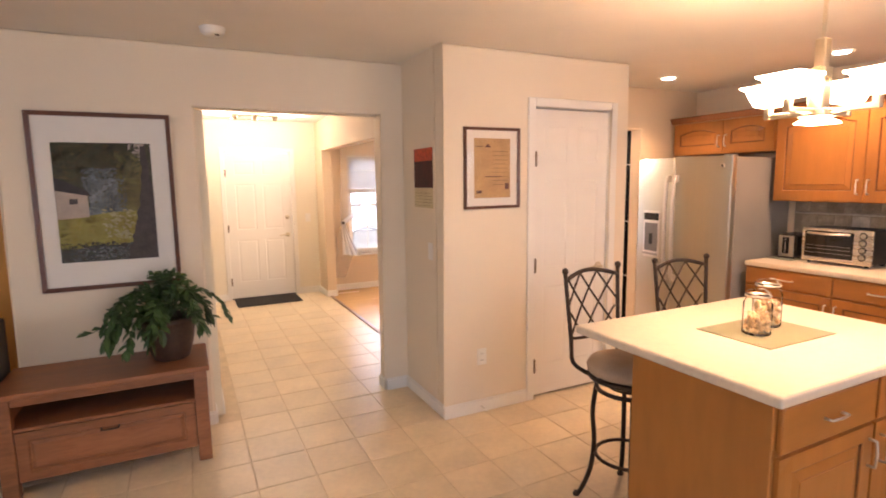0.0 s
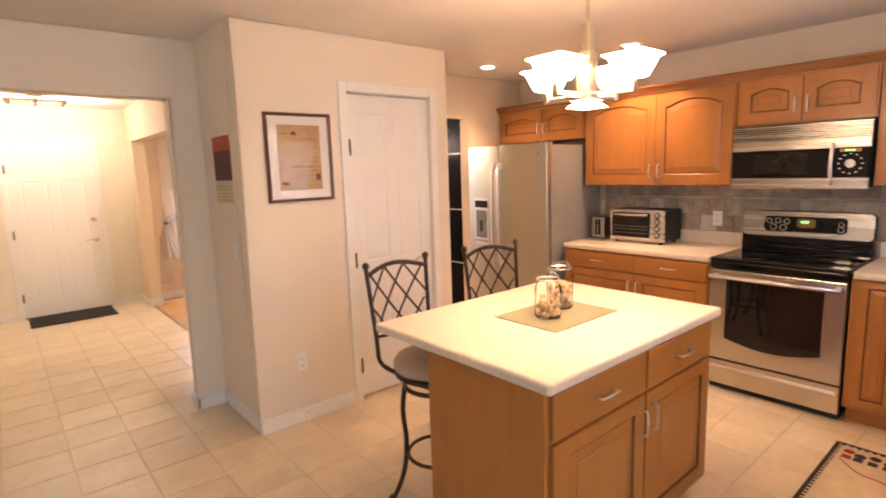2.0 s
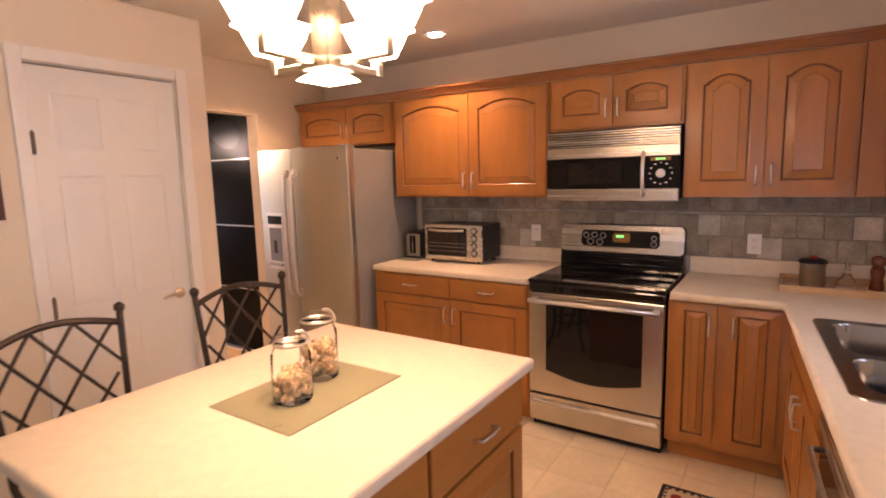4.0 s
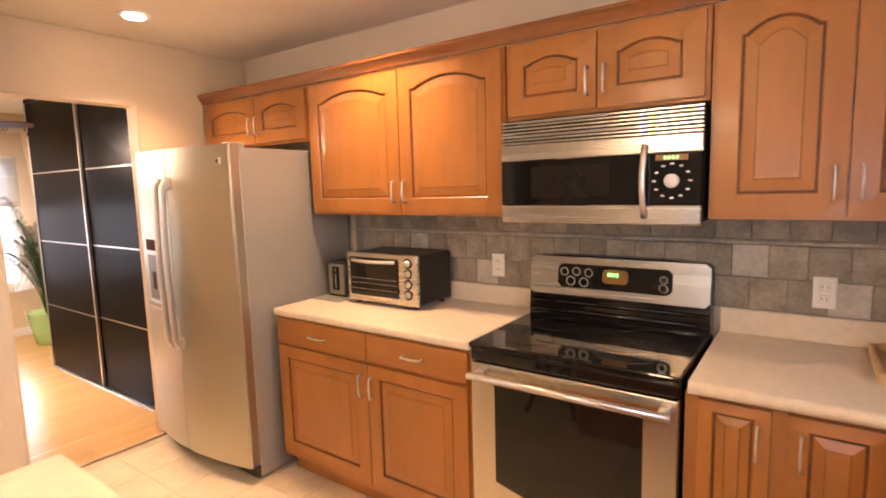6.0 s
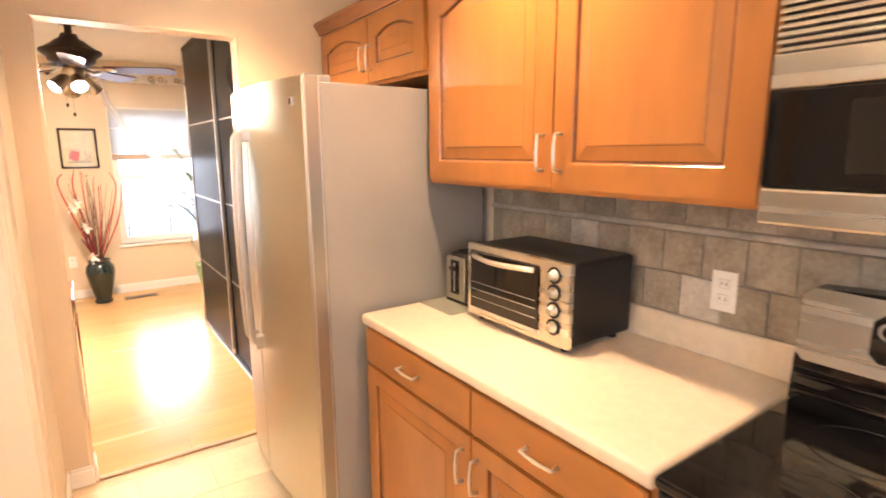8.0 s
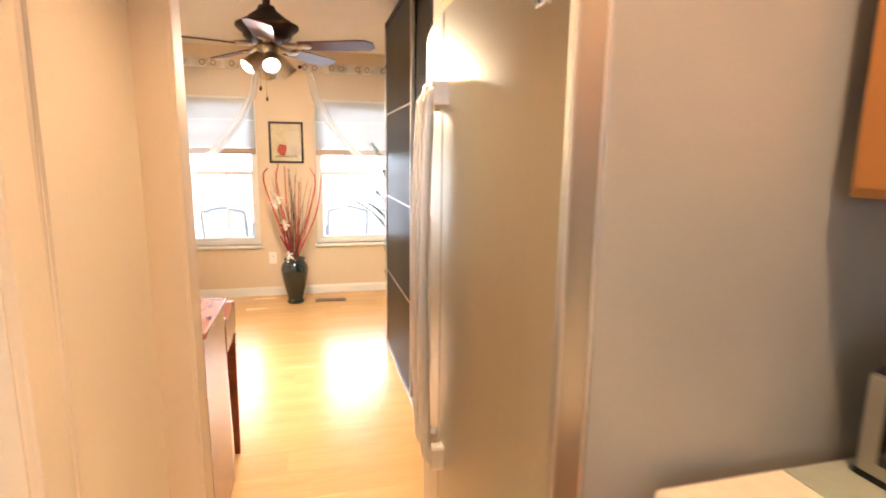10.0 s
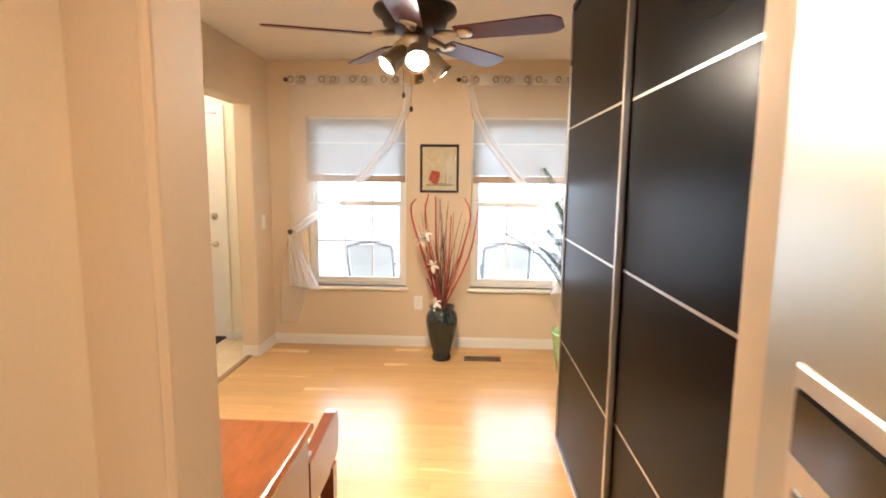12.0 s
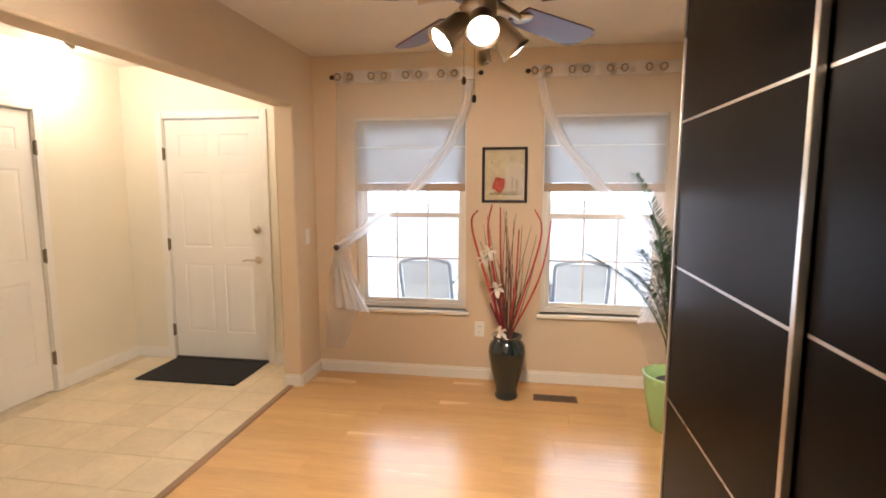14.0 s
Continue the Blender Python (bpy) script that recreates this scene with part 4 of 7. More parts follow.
for i in range(len(bp)):
    bm.faces.new((fa[i], fa[(i + 1) % len(bp)], fb[(i + 1) % len(bp)], fb[i]))
bg = part("back_panel", bm, M_BLACK, rg, "black back guard")
for z, q in ((0.945, 0.012), (0.985, 0.010)):
    part("ridge", tube([(4.585 + (z - 0.918) * 0.10, RY0 + 0.006, z), (4.585 + (z - 0.918) * 0.10, RY1 - 0.006, z)], q, 12), M_BLACK, bg, smooth=True)


def on_back(y, z, lift):
    return (4.585 + (z - 0.918) * 0.10 - lift, y, z)


def back_plate(y0, y1, z0, z1, lift, mat, name, label="", parent=None):
    bm = bmesh.new()
    ch = min(0.018, (z1 - z0) * 0.2)
    q = [(y0 + ch, z0), (y1 - ch, z0), (y1, z0 + ch), (y1, z1 - ch), (y1 - ch, z1), (y0 + ch, z1), (y0, z1 - ch), (y0, z0 + ch)]
    a = [bm.verts.new(on_back(y, z, lift)) for y, z in q]
    b = [bm.verts.new(on_back(y, z, -0.002)) for y, z in q]
    bm.faces.new(a)
    bm.faces.new(b[::-1])
    for i in range(8):
        bm.faces.new((a[i], a[(i + 1) % 8], b[(i + 1) % 8], b[i]))
    return part(name, bm, mat, parent or rg, label)


cp = back_plate(RY0 + 0.003, RY1 - 0.003, 1.02, 1.19, 0.012, M_STEELH, "control_panel", "brushed steel control panel")
back_plate(RY0 + 0.14, RY1 - 0.14, 1.055, 1.16, 0.015, M_BLACK, "touch_panel", "black control glass", cp)
back_plate(1.105, 1.215, 1.085, 1.145, 0.0165, M_AMBER, "clock_display", "amber display window", cp)
for k in range(4):
    part("digit", box(4.574, 1.145 + k * 0.012, 1.118, 4.580, 1.152 + k * 0.012, 1.132), M_LED, cp)
for y, z, r in ((1.385, 1.125, 0.017), (1.33, 1.128, 0.017), (1.275, 1.125, 0.017), (1.355, 1.085, 0.019), (1.295, 1.083, 0.019), (0.965, 1.118, 0.014), (0.965, 1.083, 0.016)):
    x = on_back(y, z, 0.017)[0]
    ring = [(x, y + r * math.cos(a * math.tau / 16), z + r * math.sin(a * math.tau / 16)) for a in range(16)]
    part("dial_ring", tube(ring, 0.003, 6, closed=True), M_CHROME, cp)

# microwave over the range
MZ0, MZ1 = 1.362, 1.772
mw = thing("microwave", (4.5, 1.17, MZ0), "over-the-range stainless microwave with black door", "microwave")
part("body", box(4.33, RY0, MZ0 + 0.01, 4.69, RY1 - 0.012, MZ1, 0.003), M_BLACKM, mw)
for k in range(7):
    z = MZ1 - 0.012 - k * 0.0135
    part("grille_slat", box(4.312, RY0, z - 0.0035, 4.335, RY1 - 0.012, z + 0.0045, 0.0015), M_STEELH, mw)
part("upper_band", box(4.305, RY0, 1.61, 4.335, RY1 - 0.012, 1.672, 0.004, 2), M_STEELH, mw, "brushed steel band")
part("lower_band", box(4.305, RY0, MZ0, 4.335, RY1 - 0.012, 1.432, 0.006, 2), M_STEELH, mw, "brushed steel band")
md = part("door", box(4.303, 0.985, 1.433, 4.335, RY1 - 0.012, 1.609, 0.004), M_BLACK, mw, "glossy black door")
part("window", box(4.301, 1.10, 1.46, 4.306, 1.41, 1.585, 0.002), material("mesh_screen_glass", (0.018, 0.015, 0.012), 0.10, vary=0.08, scale=6, bump=0), md, "brownish screened window")
part("handle", tube(arc((4.300, 0.975, 1.39), (4.300, 0.975, 1.64), (-0.03, 0, 0), 8), 0.011, 10), M_CHROME, md, "bowed steel handle", smooth=True)
kp = part("control_panel", box(4.304, RY0, 1.433, 4.335, 0.983, 1.609, 0.003), M_BLACK, mw, "black keypad")
part("dial", lathe([(0.024, 0), (0.024, 0.012), (0.02, 0.016)], 20, (4.304, 0.885, 1.515), axis=Euler((0, radians(-90), 0))), M_PLATE, kp, "round pale dial", smooth=True)
for k in range(12):
    a = k * math.tau / 12
    part("key", box(4.3025, 0.885 + 0.058 * math.cos(a) - 0.006, 1.515 + 0.058 * math.sin(a) - 0.003, 4.305, 0.885 + 0.058 * math.cos(a) + 0.006, 1.515 + 0.058 * math.sin(a) + 0.003), M_PLATE, kp)
kd = part("display", box(4.3025, 0.835, 1.584, 4.305, 0.94, 1.604), M_AMBER, kp, "small dim display")
for k in range(4):
    part("digit", box(4.3015, 0.865 + k * 0.013, 1.589, 4.3027, 0.873 + k * 0.013, 1.599), M_LED, kd)

# toaster oven and toaster
TY0, TY1, TX0 = 2.035, 2.50, 4.345
to = thing("toaster_oven", (4.5, 2.27, 0.914), "steel-fronted black countertop toaster oven", "toaster oven")
part("body", box(TX0 + 0.01, TY0, 0.935, 4.64, TY1, 1.185, 0.012, 2), M_BLACKM, to, "black body")
part("front", box(TX0, TY0 - 0.004, 0.932, TX0 + 0.02, TY1 + 0.004, 1.188, 0.006, 2), M_STEELH, to, "brushed steel front")
tdr = part("glass_door", box(TX0 - 0.006, TY0 + 0.115, 0.962, TX0 + 0.004, TY1 - 0.02, 1.165, 0.003), M_DARKGLASS, to, "dark glass door")
part("door_rail", box(TX0 - 0.008, TY0 + 0.11, 0.95, TX0 + 0.003, TY1 - 0.015, 0.965, 0.003), M_CHROME, tdr)
part("handle", tube(arc((TX0 - 0.006, TY0 + 0.135, 1.148), (TX0 - 0.006, TY1 - 0.04, 1.148), (-0.035, 0, 0), 8), 0.009, 8), M_CHROME, tdr, "curved steel handle", smooth=True)
for z in (1.03, 1.055, 1.0):
    part("rack_bar", tube([(TX0 - 0.0065, TY0 + 0.125, z), (TX0 - 0.0065, TY1 - 0.03, z)], 0.0012, 6), M_FRSIDE, tdr)
for k in range(4):
    part("knob_ring", lathe([(0.025, 0), (0.025, 0.004)], 18, (TX0, TY0 + 0.055, 1.147 - k * 0.052), axis=Euler((0, radians(-90), 0))), M_BLACKM, to)
    part("knob", lathe([(0.018, 0), (0.018, 0.006), (0.013, 0.008), (0.012, 0.022), (0.009, 0.024)], 16, (TX0, TY0 + 0.055, 1.147 - k * 0.052), axis=Euler((0, radians(-90), 0))), M_STEEL, to, "ridged steel knob", smooth=True)
for x, y in ((TX0 + 0.04, TY0 + 0.04), (TX0 + 0.04, TY1 - 0.04), (4.6, TY0 + 0.04), (4.6, TY1 - 0.04)):
    part("foot", lathe([(0.016, 0), (0.014, 0.022)], 10, (x, y, 0.914)), M_BLACKM, to)
ts = thing("toaster", (4.5, 2.655, 0.914), "black and steel two-slice toaster", "toaster")
part("body", box(4.415, 2.585, 0.925, 4.65, 2.735, 1.115, 0.03, 3), M_BLACKM, ts)
part("end_plate", box(4.405, 2.60, 0.93, 4.42, 2.72, 1.10, 0.006, 2), M_STEEL, ts, "brushed steel end plate")
part("lever_panel", box(4.4015, 2.634, 0.955, 4.407, 2.686, 1.088, 0.002), M_BLACK, ts, "glossy black lever panel")
part("lever_rail", box(4.400, 2.657, 0.965, 4.4025, 2.663, 1.078), M_CHROME, ts)
part("lever", box(4.385, 2.643, 1.05, 4.403, 2.677, 1.066, 0.004), M_BLACKM, ts)
for y in (2.63, 2.69):
    part("slot", box(4.45, y - 0.012, 1.112, 4.62, y + 0.012, 1.118, 0.002), M_BLACK, ts)
part("base", box(4.41, 2.59, 0.914, 4.65, 2.73, 0.928, 0.004), M_BLACKM, ts)
solid("cutting_mat", box(4.30, 2.545, 0.9145, 4.655, 2.755, 0.918, 0.001), material("glass_mat", (0.33, 0.35, 0.28), 0.15, vary=0.05), "thin greenish glass mat under the toaster", "cutting board")

# tray with canister and cruets in the corner
tr = thing("serving_tray", (4.45, 0.08, 0.914), "pale wooden serving tray with raised rim", "tray")
m_tray = material("pale_wood", (0.55, 0.36, 0.19), 0.5, vary=0.15, stretch=(4, 0.5, 4))
part("base", box(4.30, -0.18, 0.9145, 4.62, 0.30, 0.924), m_tray, tr)
bm = box(4.29, -0.19, 0.9145, 4.302, 0.31, 0.95, 0.003)
box(4.618, -0.19, 0.9145, 4.63, 0.31, 0.95, 0.003, bm=bm)
box(4.302, -0.19, 0.9145, 4.618, -0.178, 0.95, 0.003, bm=bm)
part("rim", box(4.302, 0.298, 0.9145, 4.618, 0.31, 0.95, 0.003, bm=bm), m_tray, tr)
cn = thing("steel_canister", (4.46, 0.17, 0.924), "stainless canister with black lid and red knob", "canister")
part("pot", lathe([(0.052, 0), (0.055, 0.004), (0.055, 0.115), (0.058, 0.12)], 24, (4.46, 0.17, 0.9245)), M_STEEL, cn, smooth=True)
part("lid", lathe([(0.062, 0), (0.062, 0.012), (0.05, 0.02), (0.01, 0.024)], 24, (4.46, 0.17, 1.0445)), M_BLACKM, cn, "black lid")
part("knob", lathe([(0.016, 0), (0.018, 0.006), (0.01, 0.012)], 12, (4.46, 0.17, 1.0685)), M_RED, cn, "red knob")
cr = thing("glass_cruet", (4.44, 0.03, 0.924), "clear glass cruet with stopper", "bottle")
part("bottle", lathe([(0.036, 0), (0.04, 0.006), (0.038, 0.04), (0.016, 0.07), (0.013, 0.10), (0.018, 0.105)], 20, (4.44, 0.03, 0.9245)), M_GLASS, cr, smooth=True)
part("stopper", lathe([(0.008, 0), (0.014, 0.012), (0.01, 0.024)], 12, (4.44, 0.03, 1.0305)), M_GLASS, cr)
pm = thing("pepper_mill", (4.47, -0.09, 0.924), "turned reddish wooden pepper mill", "pepper mill")
part("body", lathe([(0.03, 0), (0.032, 0.01), (0.024, 0.05), (0.03, 0.09), (0.026, 0.11)], 16, (4.47, -0.09, 0.9245)), M_MAHOG, pm, smooth=True)
part("head", lathe([(0.02, 0), (0.03, 0.02), (0.027, 0.05), (0.008, 0.06)], 16, (4.47, -0.09, 1.0345)), M_MAHOG, pm, smooth=True)


def plate(name, face, at, u, z, kind, label, mat=None):
    """A wall plate. face 'w' on a wall that faces -x, 's' one that faces -y."""
    t = thing(name, (at, u, z) if face == "w" else (u, at, z), label, "outlet" if kind == "outlet" else "switch")
    m = (pose(at, u, z, 0, 0, -90) if face == "w" else pose(u, at, z))
    part("cover", placed(box(-0.036, -0.006, -0.058, 0.036, 0, 0.058, 0.003, 2), m), mat or M_PLATE, t)
    if kind == "outlet":
        for dz in (-0.022, 0.022):
            s = part("socket", placed(box(-0.016, -0.008, dz - 0.014, 0.016, -0.005, dz + 0.014, 0.003), m), M_PLATE, t)
            for dx in (-0.007, 0.007):
                part("slot", placed(box(dx - 0.0012, -0.0085, dz - 0.005, dx + 0.0012, -0.0078, dz + 0.005), m), M_BLACKM, s)
    else:
        part("rocker", placed(box(-0.016, -0.010, -0.032, 0.016, -0.005, 0.032, 0.003), m), M_PLATE, t)
    return t


OUT = "white duplex outlet on the slate backsplash"
plate("wall_outlet", "w", 4.686, 1.775, 1.115, "outlet", OUT)
plate("wall_outlet", "w", 4.686, 0.44, 1.10, "outlet", OUT)
plate("wall_outlet", "s", 3.07, 1.775, 0.39, "outlet", "white outlet low on the pantry wall")
plate("light_switch", "w", 1.50, 3.27, 1.11, "switch", "white light switch beneath the calendar")
plate("light_switch", "s", 7.67, 1.60, 1.09, "switch", "white double switch beside the front door")
plate("wall_outlet", "s", DENN, 3.135, 0.39, "outlet", "white outlet low on the den wall")

# island
IX0, IX1, IY0, IY1 = 1.605, 2.82, 0.987, 1.928
isl = thing("kitchen_island", (2.2, 1.35, 0), "honey maple kitchen island cabinet with drawers and doors", "kitchen island")
part("body", carcass("s", 1.03, 1.64, 2.785, 0, 0.872, 0.56, 0.10), M_WOOD, isl)
part("end_panel", box(1.628, 1.025, 0.0, 1.642, 1.60, 0.872, 0.003), M_WOOD, isl)
for a, b, p in ((1.655, 2.215, "bhi"), (2.225, 2.775, "ahi")):
    cab_drawer(isl, "s", 1.03, a, b, 0.70, 0.862)
    cab_door(isl, "s", 1.03, a, b, 0.115, 0.69, 0, p)
solid("island_countertop", slab_bm(IX0, IY0, IX1, IY1), M_LAM, "thick beige laminate island countertop with rounded edges", "countertop")
solid("glass_trivet", box(-0.222, -0.165, 0.9145, 0.222, 0.165, 0.918, 0.001), material("frosted_glass", (0.26, 0.25, 0.155), 0.3, vary=0.05), "thin frosted glass board beneath the jars", "cutting board").matrix_basis = pose(2.24, 1.447, 0.9145)


def jar(x, y, r, h, fill, seed):
    j = thing("storage_jar", (x, y, 0.918), "clip-top glass jar with filled contents and metal bail", "jar", "jars on the island")
    part("glass", lathe([(r * 0.9, 0.001), (r, 0.008), (r, h * 0.72), (r * 0.82, h * 0.82), (r * 0.82, h * 0.9)], 24, (x, y, 0.918)), M_JAR, j, smooth=True)
    part("lid", lathe([(r * 0.86, 0), (r * 0.88, 0.008), (r * 0.7, 0.02), (r * 0.2, 0.024)], 24, (x, y, 0.918 + h * 0.9)), M_JAR, j, smooth=True)
    part("seal", tube([(x + r * 0.84 * math.cos(k * math.tau / 20), y + r * 0.84 * math.sin(k * math.tau / 20), 0.918 + h * 0.895) for k in range(20)], 0.004, 6, closed=True), M_CHROME, j, "steel lid ring")
    part("bail", tube(curve_through([(x + r * 0.85, y - 0.02, 0.918 + h * 0.8), (x + r * 1.15, y - 0.01, 0.918 + h * 0.86), (x + r * 1.1, y + 0.01, 0.918 + h * 0.98), (x + r * 0.7, y + 0.02, 0.918 + h)]), 0.003, 6), M_CHROME, j, "wire bail")
    rnd = random.Random(seed)
    bm = bmesh.new()
    for k in range(95):
        a, q, z = rnd.random() * math.tau, r * 0.82 * math.sqrt(rnd.random()), rnd.uniform(0.014, h * 0.72 * fill)
        m = Matrix.Translation((x + q * math.cos(a), y + q * math.sin(a), 0.918 + z)) @ Euler((rnd.random() * 6, rnd.random() * 6, 0)).to_matrix().to_4x4() @ Matrix.Diagonal((0.016, 0.011, 0.008, 1))
        bmesh.ops.create_icosphere(bm, subdivisions=1, radius=1, matrix=m)
    tagged(part("contents", bm, material("shell_pieces", (0.76, 0.53, 0.29), 0.5, vary=0.3, scale=40) if "shell_pieces" not in bpy.data.materials else bpy.data.materials["shell_pieces"], j, "tan and cream shell-like pieces"), kind="stuff")


jar(2.17, 1.44, 0.055, 0.185, 0.62, 3)
jar(2.33, 1.50, 0.058, 0.205, 0.75, 4)


# bar stools
def bar_stool():
    s = thing("bar_stool", (0, 0, 0), "bronze iron swivel bar stool with lattice back and tan seat", "bar stool", "stools at the island")
    part("seat", lathe([(0.17, 0), (0.195, 0.012), (0.20, 0.035), (0.185, 0.06), (0.12, 0.078), (0.02, 0.082)], 28, (0, 0, 0.655)), M_SEAT, s, "round tan suede seat cushion", smooth=True)
    ring = [(0.185 * math.cos(k * math.tau / 28), 0.185 * math.sin(k * math.tau / 28), 0.645) for k in range(28)]
    part("seat_ring", tube(ring, 0.012, 8, closed=True), M_IRON, s, smooth=True)
    part("swivel", lathe([(0.10, 0), (0.10, 0.03), (0.13, 0.035), (0.13, 0.05)], 20, (0, 0, 0.585)), M_IRON, s)
    ring = [(0.15 * math.cos(k * math.tau / 28), 0.15 * math.sin(k * math.tau / 28), 0.58) for k in range(28)]
    part("leg_ring", tube(ring, 0.011, 8, closed=True), M_IRON, s, smooth=True)
    for k in range(4):
        a = math.radians(45 + 90 * k)
        pts = curve_through([(math.cos(a) * r, math.sin(a) * r, z) for r, z in ((0.15, 0.585), (0.165, 0.45), (0.155, 0.30), (0.17, 0.15), (0.215, 0.03), (0.235, 0.012))], 4)
        lg = part("leg", tube(pts, 0.0115, 8), M_IRON, s, smooth=True)
        part("foot", lathe([(0.016, 0), (0.018, 0.008), (0.012, 0.02)], 10, (math.cos(a) * 0.235, math.sin(a) * 0.235, 0)), M_IRON, lg)
    ring = [(0.148 * math.cos(k * math.tau / 28), 0.148 * math.sin(k * math.tau / 28), 0.24) for k in range(28)]
    part("footrest_ring", tube(ring, 0.009, 8, closed=True), M_IRON, s, smooth=True)
    # back: two posts, bowed rails, lattice

    def bp(u, z):
        return Vector((u, 0.195 + 0.05 * max(0, z - 0.66) / 0.48 - 0.05 * (u / 0.19) ** 2 * 0.6 + 0.03, z))
    for sx in (-1, 1):
        pts = curve_through([Vector((sx * 0.15, 0.11, 0.645)), bp(sx * 0.165, 0.68), bp(sx * 0.172, 0.80), bp(sx * 0.19, 1.125)], 5)
        p = part("back_post", tube(pts, 0.0105, 8), M_IRON, s, smooth=True)
        part("finial", lathe([(0.012, 0), (0.017, 0.01), (0.015, 0.022), (0.005, 0.03)], 12, bp(sx * 0.19, 1.12)), M_IRON, p, smooth=True)
    top = [bp(-0.185 + 0.37 * k / 10, 1.085 + 0.035 * math.sin(math.pi * k / 10)) for k in range(11)]
    part("top_rail", tube(top, 0.011, 8), M_IRON, s, smooth=True)
    low = [bp(-0.172 + 0.344 * k / 10, 0.80 - 0.02 * math.sin(math.pi * k / 10)) for k in range(11)]
    part("bottom_rail", tube(low, 0.008, 8), M_IRON, s, smooth=True)
    for k in range(6):
        for d in (-1, 1):
            pts = []
            for q in range(13):
                z = 0.79 + 0.32 * q / 12
                u = (-0.30 + 0.12 * k) * d + d * (z - 0.79) * 0.75
                if abs(u) < 0.18 and z < 1.085 + 0.033 * math.cos(u / 0.37 * math.pi):
                    pts.append(bp(u, z))
            if len(pts) > 2:
                part("lattice_bar", tube(pts, 0.0055, 6), M_IRON, s, smooth=True)
    return s


st = bar_stool()
st.matrix_basis = pose(1.885, 1.86, 0, 0, 0, 6)
copy_thing(st, pose(2.475, 1.85, 0, 0, 0, -4))

# chandelier over the island
CX, CY = 2.225, 1.29
ch = thing("chandelier", (CX, CY, 1.78), "brushed nickel chandelier with four lit square glass shades", "chandelier")
part("canopy", box(CX - 0.065, CY - 0.065, CEIL - 0.025, CX + 0.065, CY + 0.065, CEIL, 0.006), M_BRASSY, ch)
part("stem", tube([(CX, CY, CEIL - 0.02), (CX, CY, 2.06)], 0.008, 8), M_BRASSY, ch)
part("upper_block", box(CX - 0.02, CY - 0.02, 1.98, CX + 0.02, CY + 0.02, 2.09, 0.004), M_BRASSY, ch)
part("core", box(CX - 0.028, CY - 0.028, 1.80, CX + 0.028, CY + 0.028, 1.985, 0.004), M_BRASSY, ch)
part("collar", box(CX - 0.05, CY - 0.05, 1.80, CX + 0.05, CY + 0.05, 1.83, 0.004), M_BRASSY, ch)


def square_cup(cx, cy, levels):
    """A square, open cup from (half width, height) pairs."""
    bm = bmesh.new()
    rings = [[bm.verts.new((cx + sx * h, cy + sy * h, z)) for sx, sy in ((-1, -1), (1, -1), (1, 1), (-1, 1))] for h, z in levels]
    for a, b in zip(rings, rings[1:]):
        for k in range(4):
            bm.faces.new((a[k], a[(k + 1) % 4], b[(k + 1) % 4], b[k]))
    bm.faces.new(rings[0][::-1])
    bm.faces.new(rings[-1])
    return bm


part("down_shade", square_cup(CX, CY, [(0.028, 1.80), (0.05, 1.785), (0.056, 1.778), (0.05, 1.776), (0.03, 1.79)]), M_SHADE, ch, "small lit square downlight")
for dx, dy in ((1, 0), (-1, 0), (0, 1), (0, -1)):
    ex, ey = CX + dx * 0.192, CY + dy * 0.192
    bm = box(min(CX + dx * 0.026, ex) - (0.011 if dx == 0 else 0), min(CY + dy * 0.026, ey) - (0.011 if dy == 0 else 0), 1.812,
             max(CX + dx * 0.026, ex) + (0.011 if dx == 0 else 0), max(CY + dy * 0.026, ey) + (0.011 if dy == 0 else 0), 1.832, 0.003)
    a = part("arm", box(ex - 0.013, ey - 0.013, 1.812, ex + 0.013, ey + 0.013, 1.87, 0.003, bm=bm), M_BRASSY, ch)
    part("glass_shade", square_cup(ex, ey, [(0.026, 1.862), (0.040, 1.867), (0.058, 1.915), (0.062, 1.930), (0.077, 1.938), (0.079, 1.945), (0.073, 1.945), (0.056, 1.934), (0.050, 1.915), (0.030, 1.88)]), M_SHADE, a, "lit frosted square glass shade")
for cx, cy in ((3.76, 3.33), (4.10, 2.20)):
    dl = thing("recessed_light", (cx, cy, CEIL), "white recessed ceiling light, lit", "ceiling light", "recessed kitchen lights")
    part("trim_ring", lathe([(0.052, 0.002), (0.075, 0.004), (0.078, 0.010), (0.06, 0.012)], 24, (cx, cy, CEIL - 0.0125)), M_TRIM, dl)
    part("lens", lathe([(0.05, 0), (0.05, 0.004)], 24, (cx, cy, CEIL - 0.0155)), M_BULBW, dl, "glowing lamp face")

# backsplash tiles
bs = thing("backsplash", (4.699, 1.5, 1.012), "grey-brown slate tile backsplash with pencil rail", "backsplash", kind="structure")
part("grout_bed", box(4.688, SINKW + 0.002, 1.012, 4.699, 2.768, UP0 + 0.02), M_GROUT, bs)


